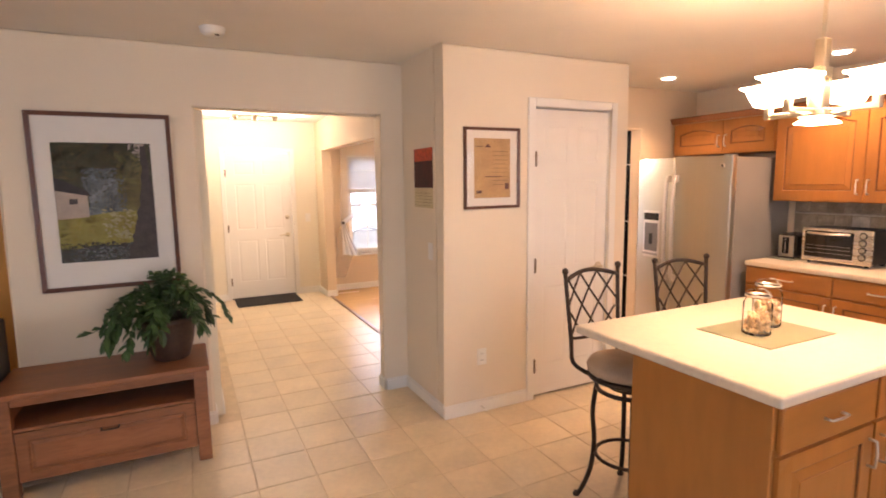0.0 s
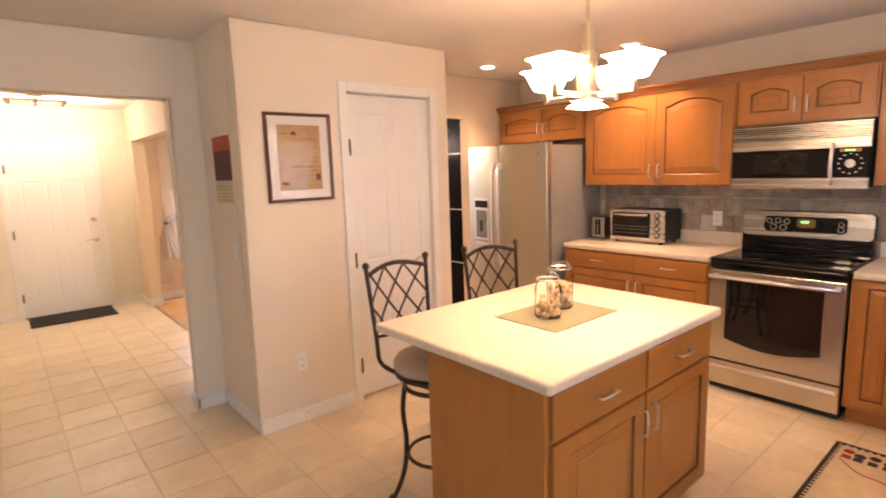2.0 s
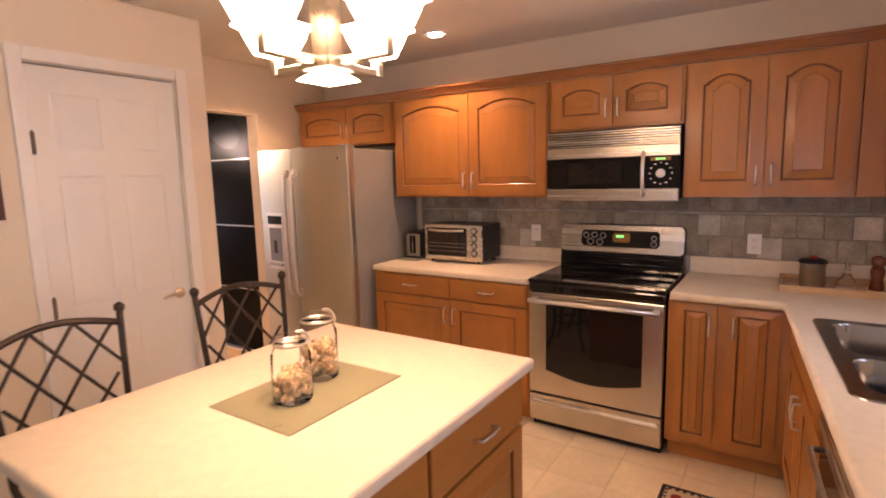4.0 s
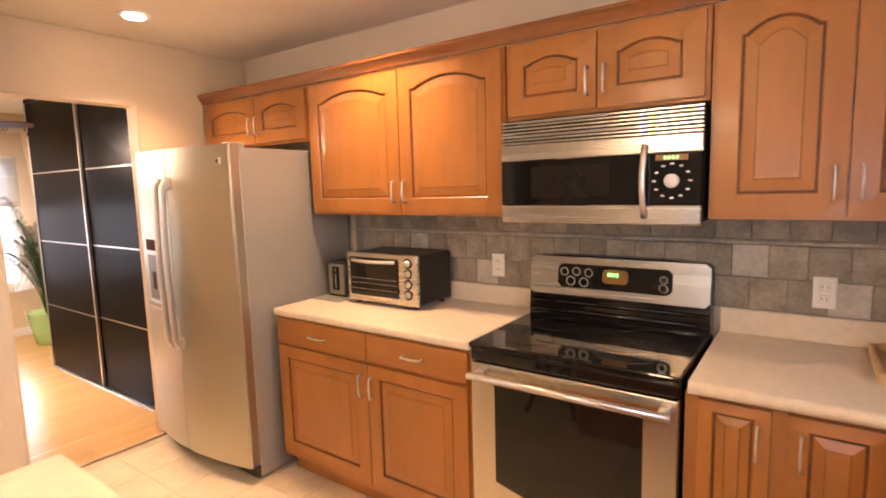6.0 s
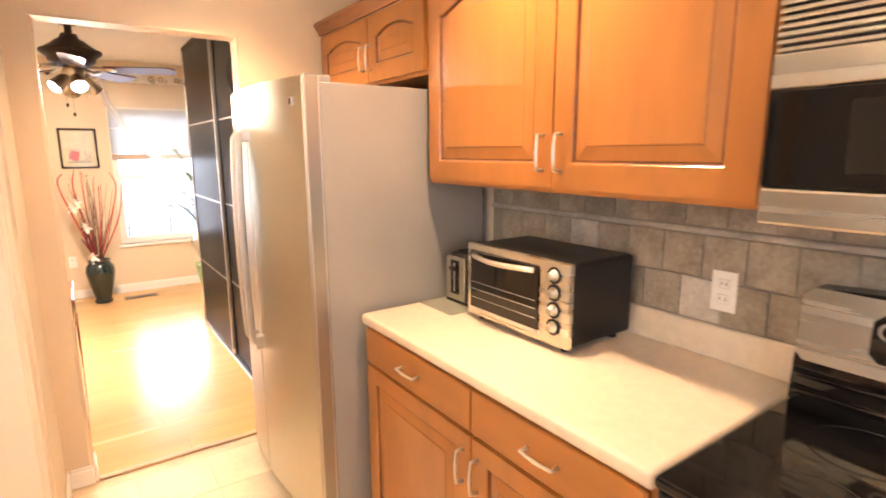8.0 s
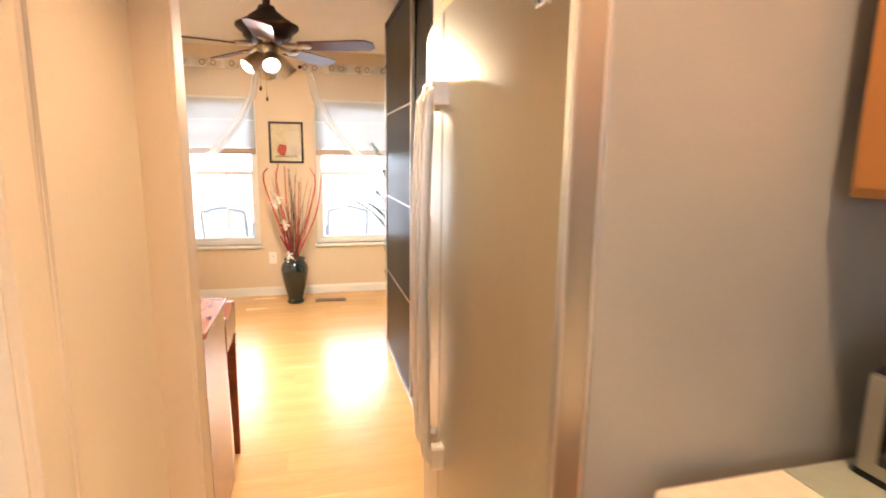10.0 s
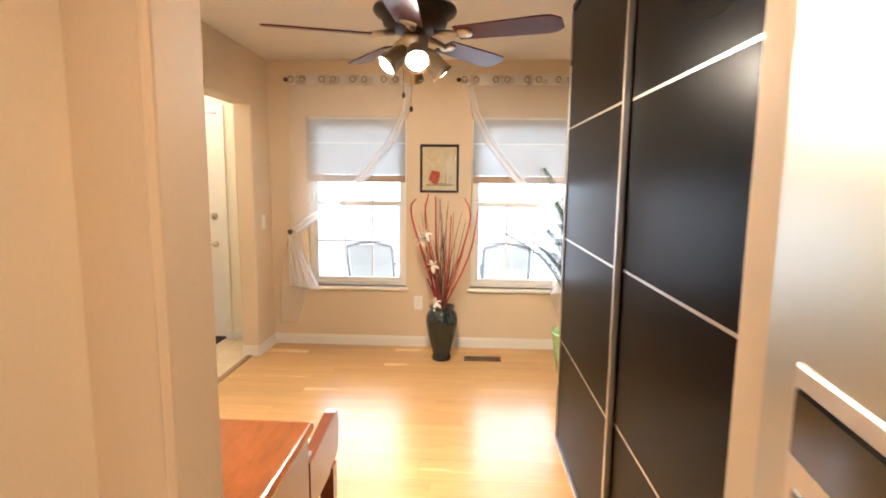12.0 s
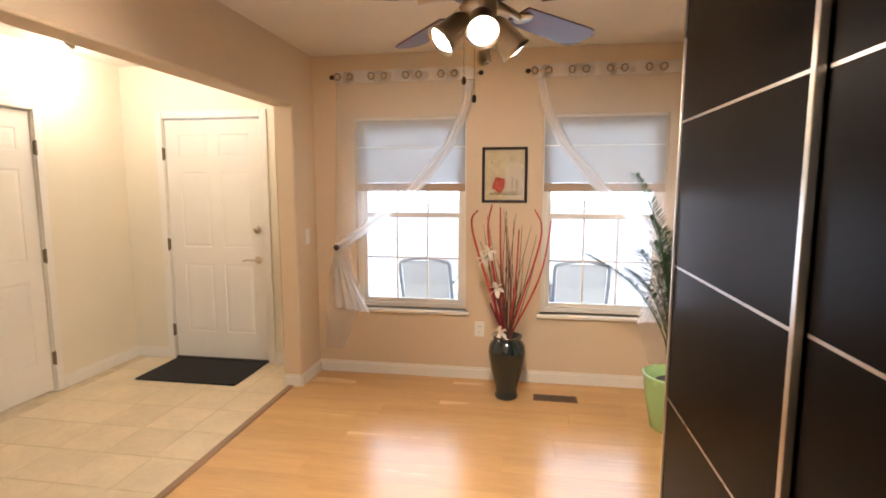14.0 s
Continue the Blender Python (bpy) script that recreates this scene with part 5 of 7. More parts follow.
# ---- living corner ----
def framed(name, x0, x1, z0, z1, y, border, mat_w, frame_mat, label, depth=0.022):
    """A framed picture on a wall that faces -y: four mitred sides, mount and glass. Returns the thing and the opening of its mount."""
    t = thing(name, ((x0 + x1) / 2, y, z0), label, "picture")
    o = [(x0, z0), (x1, z0), (x1, z1), (x0, z1)]
    i = [(x0 + border, z0 + border), (x1 - border, z0 + border), (x1 - border, z1 - border), (x0 + border, z1 - border)]
    for k in range(4):
        bm = bmesh.new()
        j = (k + 1) % 4
        q = [o[k], o[j], i[j], i[k]]
        a = [bm.verts.new((x, y - depth * (1.0 if n < 2 else 0.7), z)) for n, (x, z) in enumerate(q)]
        b = [bm.verts.new((x, y - 0.001, z)) for x, z in q]
        bm.faces.new(a)
        bm.faces.new(b[::-1])
        for n in range(4):
            bm.faces.new((a[n], a[(n + 1) % 4], b[(n + 1) % 4], b[n]))
        part("frame_side", bm, frame_mat, t)
    part("mount", box(x0 + border, y - 0.008, z0 + border, x1 - border, y - 0.002, z1 - border), M_MAT, t, "cream mount")
    g = part("glass", box(x0 + border, y - 0.0135, z0 + border, x1 - border, y - 0.0125, z1 - border), M_PGLASS, t)
    return t


def rough_edge(pts, amount, steps, seed):
    """A shape's corners with its edges broken up unevenly."""
    r, out = random.Random(seed), []
    for (xa, za), (xb, zb) in zip(pts, pts[1:] + pts[:1]):
        for k in range(steps):
            u = k / steps
            j = amount if k else amount * 0.3
            out.append((min(X1, max(X0, xa + (xb - xa) * u + r.uniform(-j, j))), min(Z1, max(Z0, za + (zb - za) * u + r.uniform(-j, j)))))
    return out


X0, X1, Z0, Z1 = -0.625, -0.135, 1.14, 1.825


def flat(parent, name, pts, y, mat, label=""):
    """A flat printed shape, a hair proud of what it lies on, from a few (x, z) corners."""
    bm = bmesh.new()
    a = [bm.verts.new((x, y, z)) for x, z in pts]
    b = [bm.verts.new((x, y + 0.0008, z)) for x, z in pts]
    bm.faces.new(a)
    bm.faces.new(b[::-1])
    for n in range(len(pts)):
        bm.faces.new((a[n], a[(n + 1) % len(pts)], b[(n + 1) % len(pts)], b[n]))
    return part(name, bm, mat, parent, label)


M_PTREE = material("print_trees", (0.06, 0.065, 0.03), 0.6, vary=0.45, scale=16, fine=70, bump=0, dark=(0.02, 0.022, 0.012))
M_PLEAF = material("print_foliage", (0.17, 0.15, 0.05), 0.6, vary=0.4, scale=22, fine=80, bump=0)
M_PSHADE = material("print_blue_shade", (0.18, 0.21, 0.22), 0.6, vary=0.4, scale=14, fine=60, bump=0)
M_PLAWN = material("print_lawn", (0.30, 0.27, 0.06), 0.6, vary=0.2, scale=8, fine=70, bump=0)
M_PBROWN = material("print_brown_leaves", (0.12, 0.085, 0.03), 0.6, vary=0.4, scale=30, fine=90, bump=0)
M_PPATH = material("print_pale_path", (0.42, 0.38, 0.22), 0.6, vary=0.2, scale=20, fine=70, bump=0)
M_PHAZE = material("print_haze", (0.23, 0.255, 0.26), 0.6, vary=0.3, scale=14, fine=60, bump=0)
M_PLAWN2 = material("print_lawn_shade", (0.28, 0.23, 0.045), 0.6, vary=0.3, scale=10, fine=70, bump=0)
M_PWATER = material("print_water", (0.07, 0.085, 0.085), 0.6, vary=0.45, scale=12, fine=70, bump=0)
M_PHOUSE = material("print_house", (0.45, 0.37, 0.30), 0.6, vary=0.1, scale=12, fine=70, bump=0)
M_PDARK = material("print_dark", (0.055, 0.045, 0.042), 0.6, vary=0.3, scale=20, fine=70, bump=0)
M_PTAN = material("print_tan", (0.50, 0.31, 0.13), 0.6, vary=0.12, scale=9, fine=60, bump=0)
M_PCREAM = material("print_cream", (0.60, 0.50, 0.29), 0.6, vary=0.12, scale=14, fine=60, bump=0)
M_PRED = material("print_red", (0.50, 0.07, 0.03), 0.6, vary=0.3, scale=30, fine=90, bump=0)
M_PDUSK = material("print_dusk", (0.085, 0.02, 0.016), 0.6, vary=0.35, scale=8, fine=60, bump=0)

p = framed("framed_landscape", -0.73, -0.02, 0.975, 1.995, 3.73, 0.024, 0.1, M_FRAME, "large walnut-framed landscape print with wide cream mount")
y = 3.7205
X0, X1, Z0, Z1 = -0.625, -0.135, 1.14, 1.825
flat(p, "printed_trees", [(X0, Z0), (X1, Z0), (X1, Z1), (X0, Z1)], y, M_PTREE, "printed dark trees")
flat(p, "printed_foliage", rough_edge([(-0.34, 1.42), (-0.19, 1.42), (-0.17, 1.68), (-0.22, 1.76), (-0.31, 1.74)], 0.012, 7, 1), y - 0.001, M_PLEAF)
flat(p, "printed_shade", rough_edge([(-0.47, 1.40), (-0.27, 1.40), (-0.28, 1.66), (-0.46, 1.67)], 0.014, 8, 2), y - 0.0014, M_PSHADE)
flat(p, "printed_sky", [(-0.26, 1.80), (-0.19, 1.72), (-0.165, 1.74), (-0.165, 1.82), (-0.24, 1.824)], y - 0.0016, M_PHOUSE)
flat(p, "printed_lawn", [(X0, 1.22), (-0.2, 1.22), (-0.18, 1.43), (-0.36, 1.425), (X0, 1.385)], y - 0.002, M_PLAWN, "printed lawn")
flat(p, "printed_water", rough_edge([(X0, Z0), (X1, Z0), (X1, 1.24), (-0.3, 1.235), (-0.45, 1.23), (X0, 1.205)], 0.007, 6, 3), y - 0.0026, M_PWATER)
flat(p, "printed_house", [(X0, 1.39), (-0.47, 1.40), (-0.47, 1.53), (X0, 1.565)], y - 0.003, M_PHOUSE, "printed cottage")
flat(p, "printed_roof", [(X0, 1.555), (-0.455, 1.52), (-0.47, 1.55), (-0.56, 1.60), (X0, 1.63)], y - 0.0036, M_PDARK)
flat(p, "printed_window", [(-0.56, 1.475), (-0.52, 1.477), (-0.52, 1.505), (-0.56, 1.507)], y - 0.0036, M_PDARK)
leafs = bmesh.new()
rq = random.Random(6)
for k in range(420):
    cx, cz, r = rq.uniform(X0 + 0.01, X1 - 0.01), rq.uniform(1.42, Z1 - 0.01), rq.uniform(0.003, 0.009)
    if cx < -0.45 and cz < 1.62:
        continue
    q = [leafs.verts.new((cx + r * math.cos(a + rq.random()) * rq.uniform(0.5, 1), y - 0.0021, cz + r * math.sin(a + rq.random()) * rq.uniform(0.5, 1))) for a in (0, 1.6, 3.1, 4.7)]
    leafs.faces.new(q)
tagged(part("printed_leaves", leafs, M_PLEAF, p), kind="stuff")


def strokes(n, x0, x1, z0, z1, size, depth, mat, seed, slant=0.0):
    """Small overlapping brush-like dabs of print over a stretch of the sheet."""
    bm, rr = bmesh.new(), random.Random(seed)
    for k in range(n):
        cx, cz, r = rr.uniform(x0, x1), rr.uniform(z0, z1), rr.uniform(0.4, 1) * size
        bm.faces.new([bm.verts.new((max(X0, min(X1, cx + r * math.cos(a) * rr.uniform(0.6, 1.5))), depth, max(Z0, min(Z1, cz + r * math.sin(a) * rr.uniform(0.4, 1) + slant * r * math.cos(a))))) for a in (0, 1.2, 2.4, 3.6, 4.9)])
    tagged(part("printed_dabs", bm, mat, p), kind="stuff")


strokes(500, X0, -0.2, 1.62, Z1, 0.014, y - 0.0023, M_PTREE, 21)
strokes(260, X0, -0.28, 1.60, Z1, 0.008, y - 0.00232, M_PBROWN, 31)
strokes(380, -0.49, -0.30, 1.43, 1.68, 0.010, y - 0.0024, M_PSHADE, 22, 0.5)
strokes(170, -0.45, -0.31, 1.44, 1.62, 0.007, y - 0.0025, M_PHAZE, 23, 0.6)
strokes(90, -0.46, -0.30, 1.50, 1.78, 0.006, y - 0.00252, M_PTREE, 33, 0.6)
strokes(420, -0.32, -0.17, 1.45, 1.77, 0.009, y - 0.00255, M_PLEAF, 24)
strokes(160, -0.30, -0.17, 1.45, 1.80, 0.006, y - 0.00257, M_PTREE, 34)
strokes(260, X0, -0.22, 1.23, 1.40, 0.013, y - 0.00252, M_PLAWN2, 25, 0.1)
strokes(90, -0.40, -0.24, 1.27, 1.44, 0.013, y - 0.00256, M_PPATH, 35, -0.2)
strokes(330, X0, X1, Z0, 1.25, 0.010, y - 0.0028, M_PDARK, 26)
strokes(120, -0.58, -0.28, Z0, 1.22, 0.006, y - 0.0029, M_PHAZE, 27)
strokes(140, X0, -0.3, Z0, 1.24, 0.007, y - 0.00295, M_PTREE, 36)
flat(p, "printed_trunk", rough_edge([(-0.30, Z0), (X1, Z0), (X1, 1.5), (-0.165, 1.81), (-0.185, 1.81), (-0.20, 1.55), (-0.25, 1.3)], 0.008, 6, 4), y - 0.0042, M_PDARK)

p = framed("framed_map_print", 1.646, 2.068, 1.395, 1.919, 3.07, 0.018, 0.06, M_FRAME, "dark walnut-framed tan manuscript print on pantry wall")
y = 3.0605
flat(p, "printed_sheet", [(1.72, 1.465), (1.995, 1.465), (1.995, 1.85), (1.72, 1.85)], y, M_PTAN, "tan printed sheet")
for x0, x1, z0, z1 in ((1.725, 1.785, 1.796, 1.801), (1.80, 1.845, 1.792, 1.80), (1.81, 1.835, 1.80, 1.812), (1.80, 1.935, 1.600, 1.606), (1.955, 1.985, 1.52, 1.56), (1.735, 1.775, 1.495, 1.515)):
    flat(p, "printed_mark", [(x0, z0), (x1, z0), (x1, z1), (x0, z1)], y - 0.001, M_FRAME)
for k in range(9):
    z = 1.55 + 0.027 * k
    flat(p, "printed_line", [(1.86, z), (1.975, z), (1.975, z + 0.002), (1.86, z + 0.002)], y - 0.0008, M_TWIG)

cal = thing("wall_calendar", (1.50, 3.37, 1.40), "wall calendar with red sunset photograph", "calendar")
part("photo_page", box(1.4965, 3.22, 1.535, 1.4995, 3.52, 1.80), M_PDUSK, cal, "dark red sunset photo")
part("sky_band", box(1.4955, 3.22, 1.715, 1.4965, 3.52, 1.80), M_PRED, cal)
part("date_page", box(1.496, 3.22, 1.40, 1.4995, 3.52, 1.533), M_PCREAM, cal, "cream date page")
for k in range(5):
    part("date_row", box(1.4955, 3.235, 1.415 + k * 0.021, 1.4962, 3.505, 1.4165 + k * 0.021), M_TWIG, cal)

sb = thing("tv_bench", (-0.4, 3.49, 0), "worn reddish oak bench with open shelf and drawer", "bench")
BX0, BX1, BY0, BY1, BT = -0.89, 0.075, 3.25, 3.712, 0.565
part("top", box(BX0 - 0.015, BY0 - 0.02, BT - 0.032, BX1 + 0.015, BY1, BT, 0.008, 2), M_OAK, sb)
for x in (BX0, BX1 - 0.07):
    for yy in (BY0, BY1 - 0.07):
        part("leg", box(x, yy, 0, x + 0.07, yy + 0.065, BT - 0.032, 0.006, 2), M_OAK, sb)
part("apron", box(BX0 + 0.07, BY0 + 0.008, BT - 0.075, BX1 - 0.07, BY0 + 0.03, BT - 0.032, 0.003), M_OAK, sb)
part("shelf", box(BX0 + 0.03, BY0 + 0.012, 0.355, BX1 - 0.03, BY1 - 0.02, 0.375, 0.003), M_OAK, sb)
part("back_panel", box(BX0 + 0.06, BY1 - 0.03, 0.09, BX1 - 0.06, BY1 - 0.018, BT - 0.032), M_BLACKM, sb)
for x in (BX0 + 0.02, BX1 - 0.04):
    part("side_panel", box(x, BY0 + 0.06, 0.09, x + 0.02, BY1 - 0.06, BT - 0.032, 0.002), M_OAK, sb)
part("bottom_panel", box(BX0 + 0.04, BY0 + 0.03, 0.09, BX1 - 0.04, BY1 - 0.03, 0.105), M_OAK, sb)
dr = part("drawer", placed(panel_door(BX1 - BX0 - 0.146, 0.262, 0.022, [(0.05, 0.045, BX1 - BX0 - 0.196, 0.217)], 0.01, 0.012), pose(BX0 + 0.073, BY0 + 0.012, 0.09)), [M_OAK, M_OAK], sb)
part("handle", bow_pull((-0.45, BY0 + 0.014, 0.30), (-0.37, BY0 + 0.014, 0.30), (0, -0.022, -0.004)), M_IRON, dr, "dark iron pull", smooth=True)


def leaf_blade(bm, base, tip, width, droop, twist, seg=4):
    """A pointed, bent leaf."""
    base, tip = Vector(base), Vector(tip)
    ax = tip - base
    side = ax.cross(Vector((0, 0, 1)))
    side = (side.normalized() if side.length > 1e-6 else Vector((1, 0, 0)))
    side = (Matrix.Rotation(twist, 3, ax.normalized()) @ side)
    rows = []
    for i in range(seg + 1):
        u = i / seg
        w = width * (math.sin(math.pi * min(1, u * 0.92 + 0.08)) ** 0.8) * 0.5
        c = base + ax * u - Vector((0, 0, droop * u * u))
        if i == seg:
            rows.append([bm.verts.new(c)])
        else:
            up = side.cross(ax).normalized() * w * 0.3
            rows.append([bm.verts.new(c - side * w + up), bm.verts.new(c), bm.verts.new(c + side * w + up)])
    for a, b in zip(rows, rows[1:]):
        if len(b) == 3:
            bm.faces.new((a[0], a[1], b[1], b[0]))
            bm.faces.new((a[1], a[2], b[2], b[1]))
        else:
            bm.faces.new((a[0], a[1], b[0]))
            bm.faces.new((a[1], a[2], b[0]))


PX, PY = -0.10, 3.49
pl = thing("potted_plant", (PX, PY, BT), "bushy green trailing houseplant in dark brown pot", "plant")
part("pot", lathe([(0.085, 0), (0.095, 0.006), (0.12, 0.08), (0.135, 0.17), (0.138, 0.215), (0.146, 0.225), (0.146, 0.25), (0.132, 0.25), (0.125, 0.215)], 28, (PX, PY, BT)), M_POT, pl, "dark brown pot", smooth=True)
part("soil", lathe([(0.126, 0), (0.02, 0.008)], 20, (PX, PY, BT + 0.215)), M_SOIL, pl)
rl = random.Random(21)
leaves, stems = bmesh.new(), bmesh.new()
for k in range(27):
    a = rl.random() * math.tau
    reach = rl.uniform(0.14, 0.34) * (1.15 if math.cos(a) < -0.4 else 0.95)
    up = rl.uniform(0.05, 0.20) * (1.2 if reach < 0.24 else 0.85)
    y_lim = 0.55 if math.sin(a) > 0.3 else 1.0
    pts = curve_through([(PX, PY, BT + 0.22), (PX + math.cos(a) * reach * 0.4, PY + math.sin(a) * reach * 0.4 * y_lim, BT + 0.25 + up),
                         (PX + math.cos(a) * reach * 0.8, PY + math.sin(a) * reach * 0.8 * y_lim, BT + 0.22 + up * 0.9),
                         (PX + math.cos(a) * reach, PY + math.sin(a) * reach * y_lim, BT + 0.20 + up * 0.55 - rl.uniform(0, 0.09))], 4)
    tube(pts, 0.003, 4, bm=stems)
    for i in range(3, len(pts)):
        for s in (-1, 1):
            for _ in range(2):
                d = (pts[i] - pts[i - 1]).normalized()
                sd = Vector((-d.y, d.x, 0)) * s * rl.uniform(0.5, 1.1) + d * rl.uniform(0.3, 1.0) + Vector((0, 0, rl.uniform(-0.5, 0.45)))
                ln = rl.uniform(0.04, 0.08)
                tip = pts[i] + sd.normalized() * ln
                if tip.y < 3.715:
                    leaf_blade(leaves, pts[i], tip, ln * 0.42, rl.uniform(0, 0.02), rl.uniform(-0.8, 0.8), 3)
tube(curve_through([(PX, PY, BT + 0.24), (PX - 0.2, PY - 0.03, BT + 0.27), (PX - 0.40, PY - 0.02, BT + 0.20)]), 0.003, 4, bm=stems)
for q, (dx, dz) in enumerate(((-0.22, 0.268), (-0.27, 0.25), (-0.33, 0.228), (-0.38, 0.21), (-0.40, 0.20))):
    for s in (-1, 1):
        o = Vector((PX + dx, PY - 0.025, BT + dz))
        leaf_blade(leaves, o, o + Vector((-0.05, s * 0.035, 0.01)), 0.026, 0.01, 0.5 * s, 3)
for k in range(3):
    pts = curve_through([(PX + 0.02 * k, PY, BT + 0.24), (PX + 0.02, PY - 0.02 + 0.03 * k, BT + 0.42), (PX - 0.06 + 0.05 * k, PY, BT + 0.50)], 5)
    tube(pts, 0.003, 4, bm=stems)
    for i in range(4, len(pts)):
        for s in range(4):
            d = Vector((rl.uniform(-1, 1), rl.uniform(-1, 1), rl.uniform(0, 0.7))).normalized()
            leaf_blade(leaves, pts[i], pts[i] + d * rl.uniform(0.03, 0.06), 0.024, 0.01, rl.uniform(-1, 1), 3)
part("stems", stems, M_LEAF, pl)
part("foliage", leaves, M_LEAF, pl, "many small pointed green leaves")
tv = thing("media_cabinet", (-1.3, 3.6, 0), "black media cabinet beside the bench", "cabinet")
part("body", box(-1.75, 3.30, 0.05, -0.915, 3.72, 0.86, 0.008, 2), M_BLACKM, tv)
for x in (-1.7, -1.02):
    part("foot", box(x - 0.02, 3.34, 0, x + 0.02, 3.74, 0.052), M_BLACKM, tv)
for x in (-1.745, -1.355):
    part("door", box(x, 3.285, 0.08, x + 0.375, 3.30, 0.83, 0.003), M_BLACK, tv)
sd = thing("smoke_detector", (0.23, 3.30, CEIL), "round white smoke detector on the ceiling", "smoke detector")
part("body", lathe([(0.05, 0), (0.062, 0.01), (0.065, 0.03), (0.068, 0.036)], 24, (0.23, 3.30, CEIL - 0.0365)), M_PLATE, sd, smooth=True)
part("test_button", lathe([(0.012, 0), (0.012, 0.006)], 12, (0.25, 3.28, CEIL - 0.040)), M_BLACKM, sd)
ds = thing("door_stop", (1.80, 3.05, 0.05), "small spring door stop on the baseboard", "door stop")
part("spring", tube([(1.76, 3.056, 0.045), (1.76, 2.99, 0.045)], 0.006, 8), M_CHROME, ds)
part("tip", lathe([(0.009, 0), (0.009, 0.012)], 10, (1.76, 2.99, 0.045), axis=Euler((radians(90), 0, 0))), M_PLATE, ds)

# rug before the sink
rug = thing("kitchen_rug", (3.52, 0.49, 0), "cream rug with dark checked border and pottery motifs", "rug")
M_RUG = material("rug_cream", (0.58, 0.46, 0.30), 0.95, vary=0.08, scale=12, fine=250, bump=0.3)
M_RUGB = material("rug_dark", (0.03, 0.02, 0.018), 0.95, vary=0.2, scale=12, fine=250, bump=0.3)
M_RUGR = material("rug_red", (0.30, 0.03, 0.025), 0.95, vary=0.2, scale=12, fine=250, bump=0.3)
RX0, RX1, RYA, RYB = 2.98, 3.80, 0.235, 0.735
part("pile", box(RX0, RYA, 0.0005, RX1, RYB, 0.007, 0.002), M_RUG, rug)
bm = bmesh.new()
for x0, y0, x1, y1 in ((RX0, RYA, RX1, RYA + 0.02), (RX0, RYB - 0.02, RX1, RYB), (RX0, RYA, RX0 + 0.02, RYB), (RX1 - 0.02, RYA, RX1, RYB)):
    box(x0 + 0.001, y0 + 0.001, 0.0068, x1 - 0.001, y1 - 0.001, 0.0082, bm=bm)
for k in range(24):
    x = RX0 + 0.03 + k * (RX1 - RX0 - 0.06) / 23.5
    for yy in (RYA + 0.02, RYB - 0.034):
        box(x, yy, 0.0068, x + 0.016, yy + 0.014, 0.0080, bm=bm)
for k in range(14):
    yy = RYA + 0.03 + k * (RYB - RYA - 0.06) / 13.5
    for x in (RX0 + 0.02, RX1 - 0.034):
        box(x, yy, 0.0068, x + 0.014, yy + 0.016, 0.0080, bm=bm)
part("border", bm, M_RUGB, rug, "dark checked border")
for k, (yy, m) in enumerate(((0.66, M_RUGR), (0.61, M_RUGB), (0.55, M_RUGB), (0.49, M_RUGB), (0.43, M_RUGB), (0.37, M_RUGB), (0.29, M_RUGR))):
    part("motif", lathe([(0.026, 0), (0.026, 0.0012)], 10, (3.71 - 0.02 * (k % 2), yy, 0.0068)), m, rug)
    part("motif", box(3.62, yy - 0.02, 0.0068, 3.665, yy + 0.02, 0.0079, 0.0003), m, rug)
part("motif_branch", tube(curve_through([(3.6, 0.68, 0.0072), (3.5, 0.58, 0.0072), (3.48, 0.48, 0.0072), (3.4, 0.40, 0.0072), (3.28, 0.42, 0.0072)]), 0.0035, 4), M_RUGR, rug)

# ---- foyer ----
solid("doormat", box(0.555, 7.15, 0.0005, 1.375, 7.645, 0.012, 0.003), M_MATBLK, "black rectangular doormat inside the front door", "doormat")
fx = thing("ceiling_spot_fixture", (0.85, 6.72, CEIL), "small nickel ceiling fixture with lit spot bulbs", "ceiling light")
part("canopy", lathe([(0.055, 0), (0.065, 0.01), (0.065, 0.02)], 24, (0.85, 6.72, CEIL - 0.0205)), M_BRASSY, fx)
part("bar", tube([(0.60, 6.72, 2.372), (1.10, 6.72, 2.372)], 0.008, 8), M_BRASSY, fx)
part("post", tube([(0.85, 6.72, 2.372), (0.85, 6.72, 2.402)], 0.01, 8), M_BRASSY, fx)
for x, dx in ((0.61, -0.6), (0.85, 0.0), (1.09, 0.6)):
    e = Euler((radians(-115), radians(40) * (1 if dx > 0 else -1 if dx < 0 else 0), 0))
    c = part("spot_cup", lathe([(0.015, 0), (0.022, 0.01), (0.034, 0.05), (0.036, 0.06), (0.032, 0.06), (0.028, 0.045)], 16, (x, 6.72, 2.37), axis=e), M_BRASSY, fx, smooth=True)
    part("bulb", lathe([(0.024, 0.05), (0.02, 0.062), (0.004, 0.066)], 14, (x, 6.72, 2.37), axis=e), M_BULB, c, "glowing bulb")

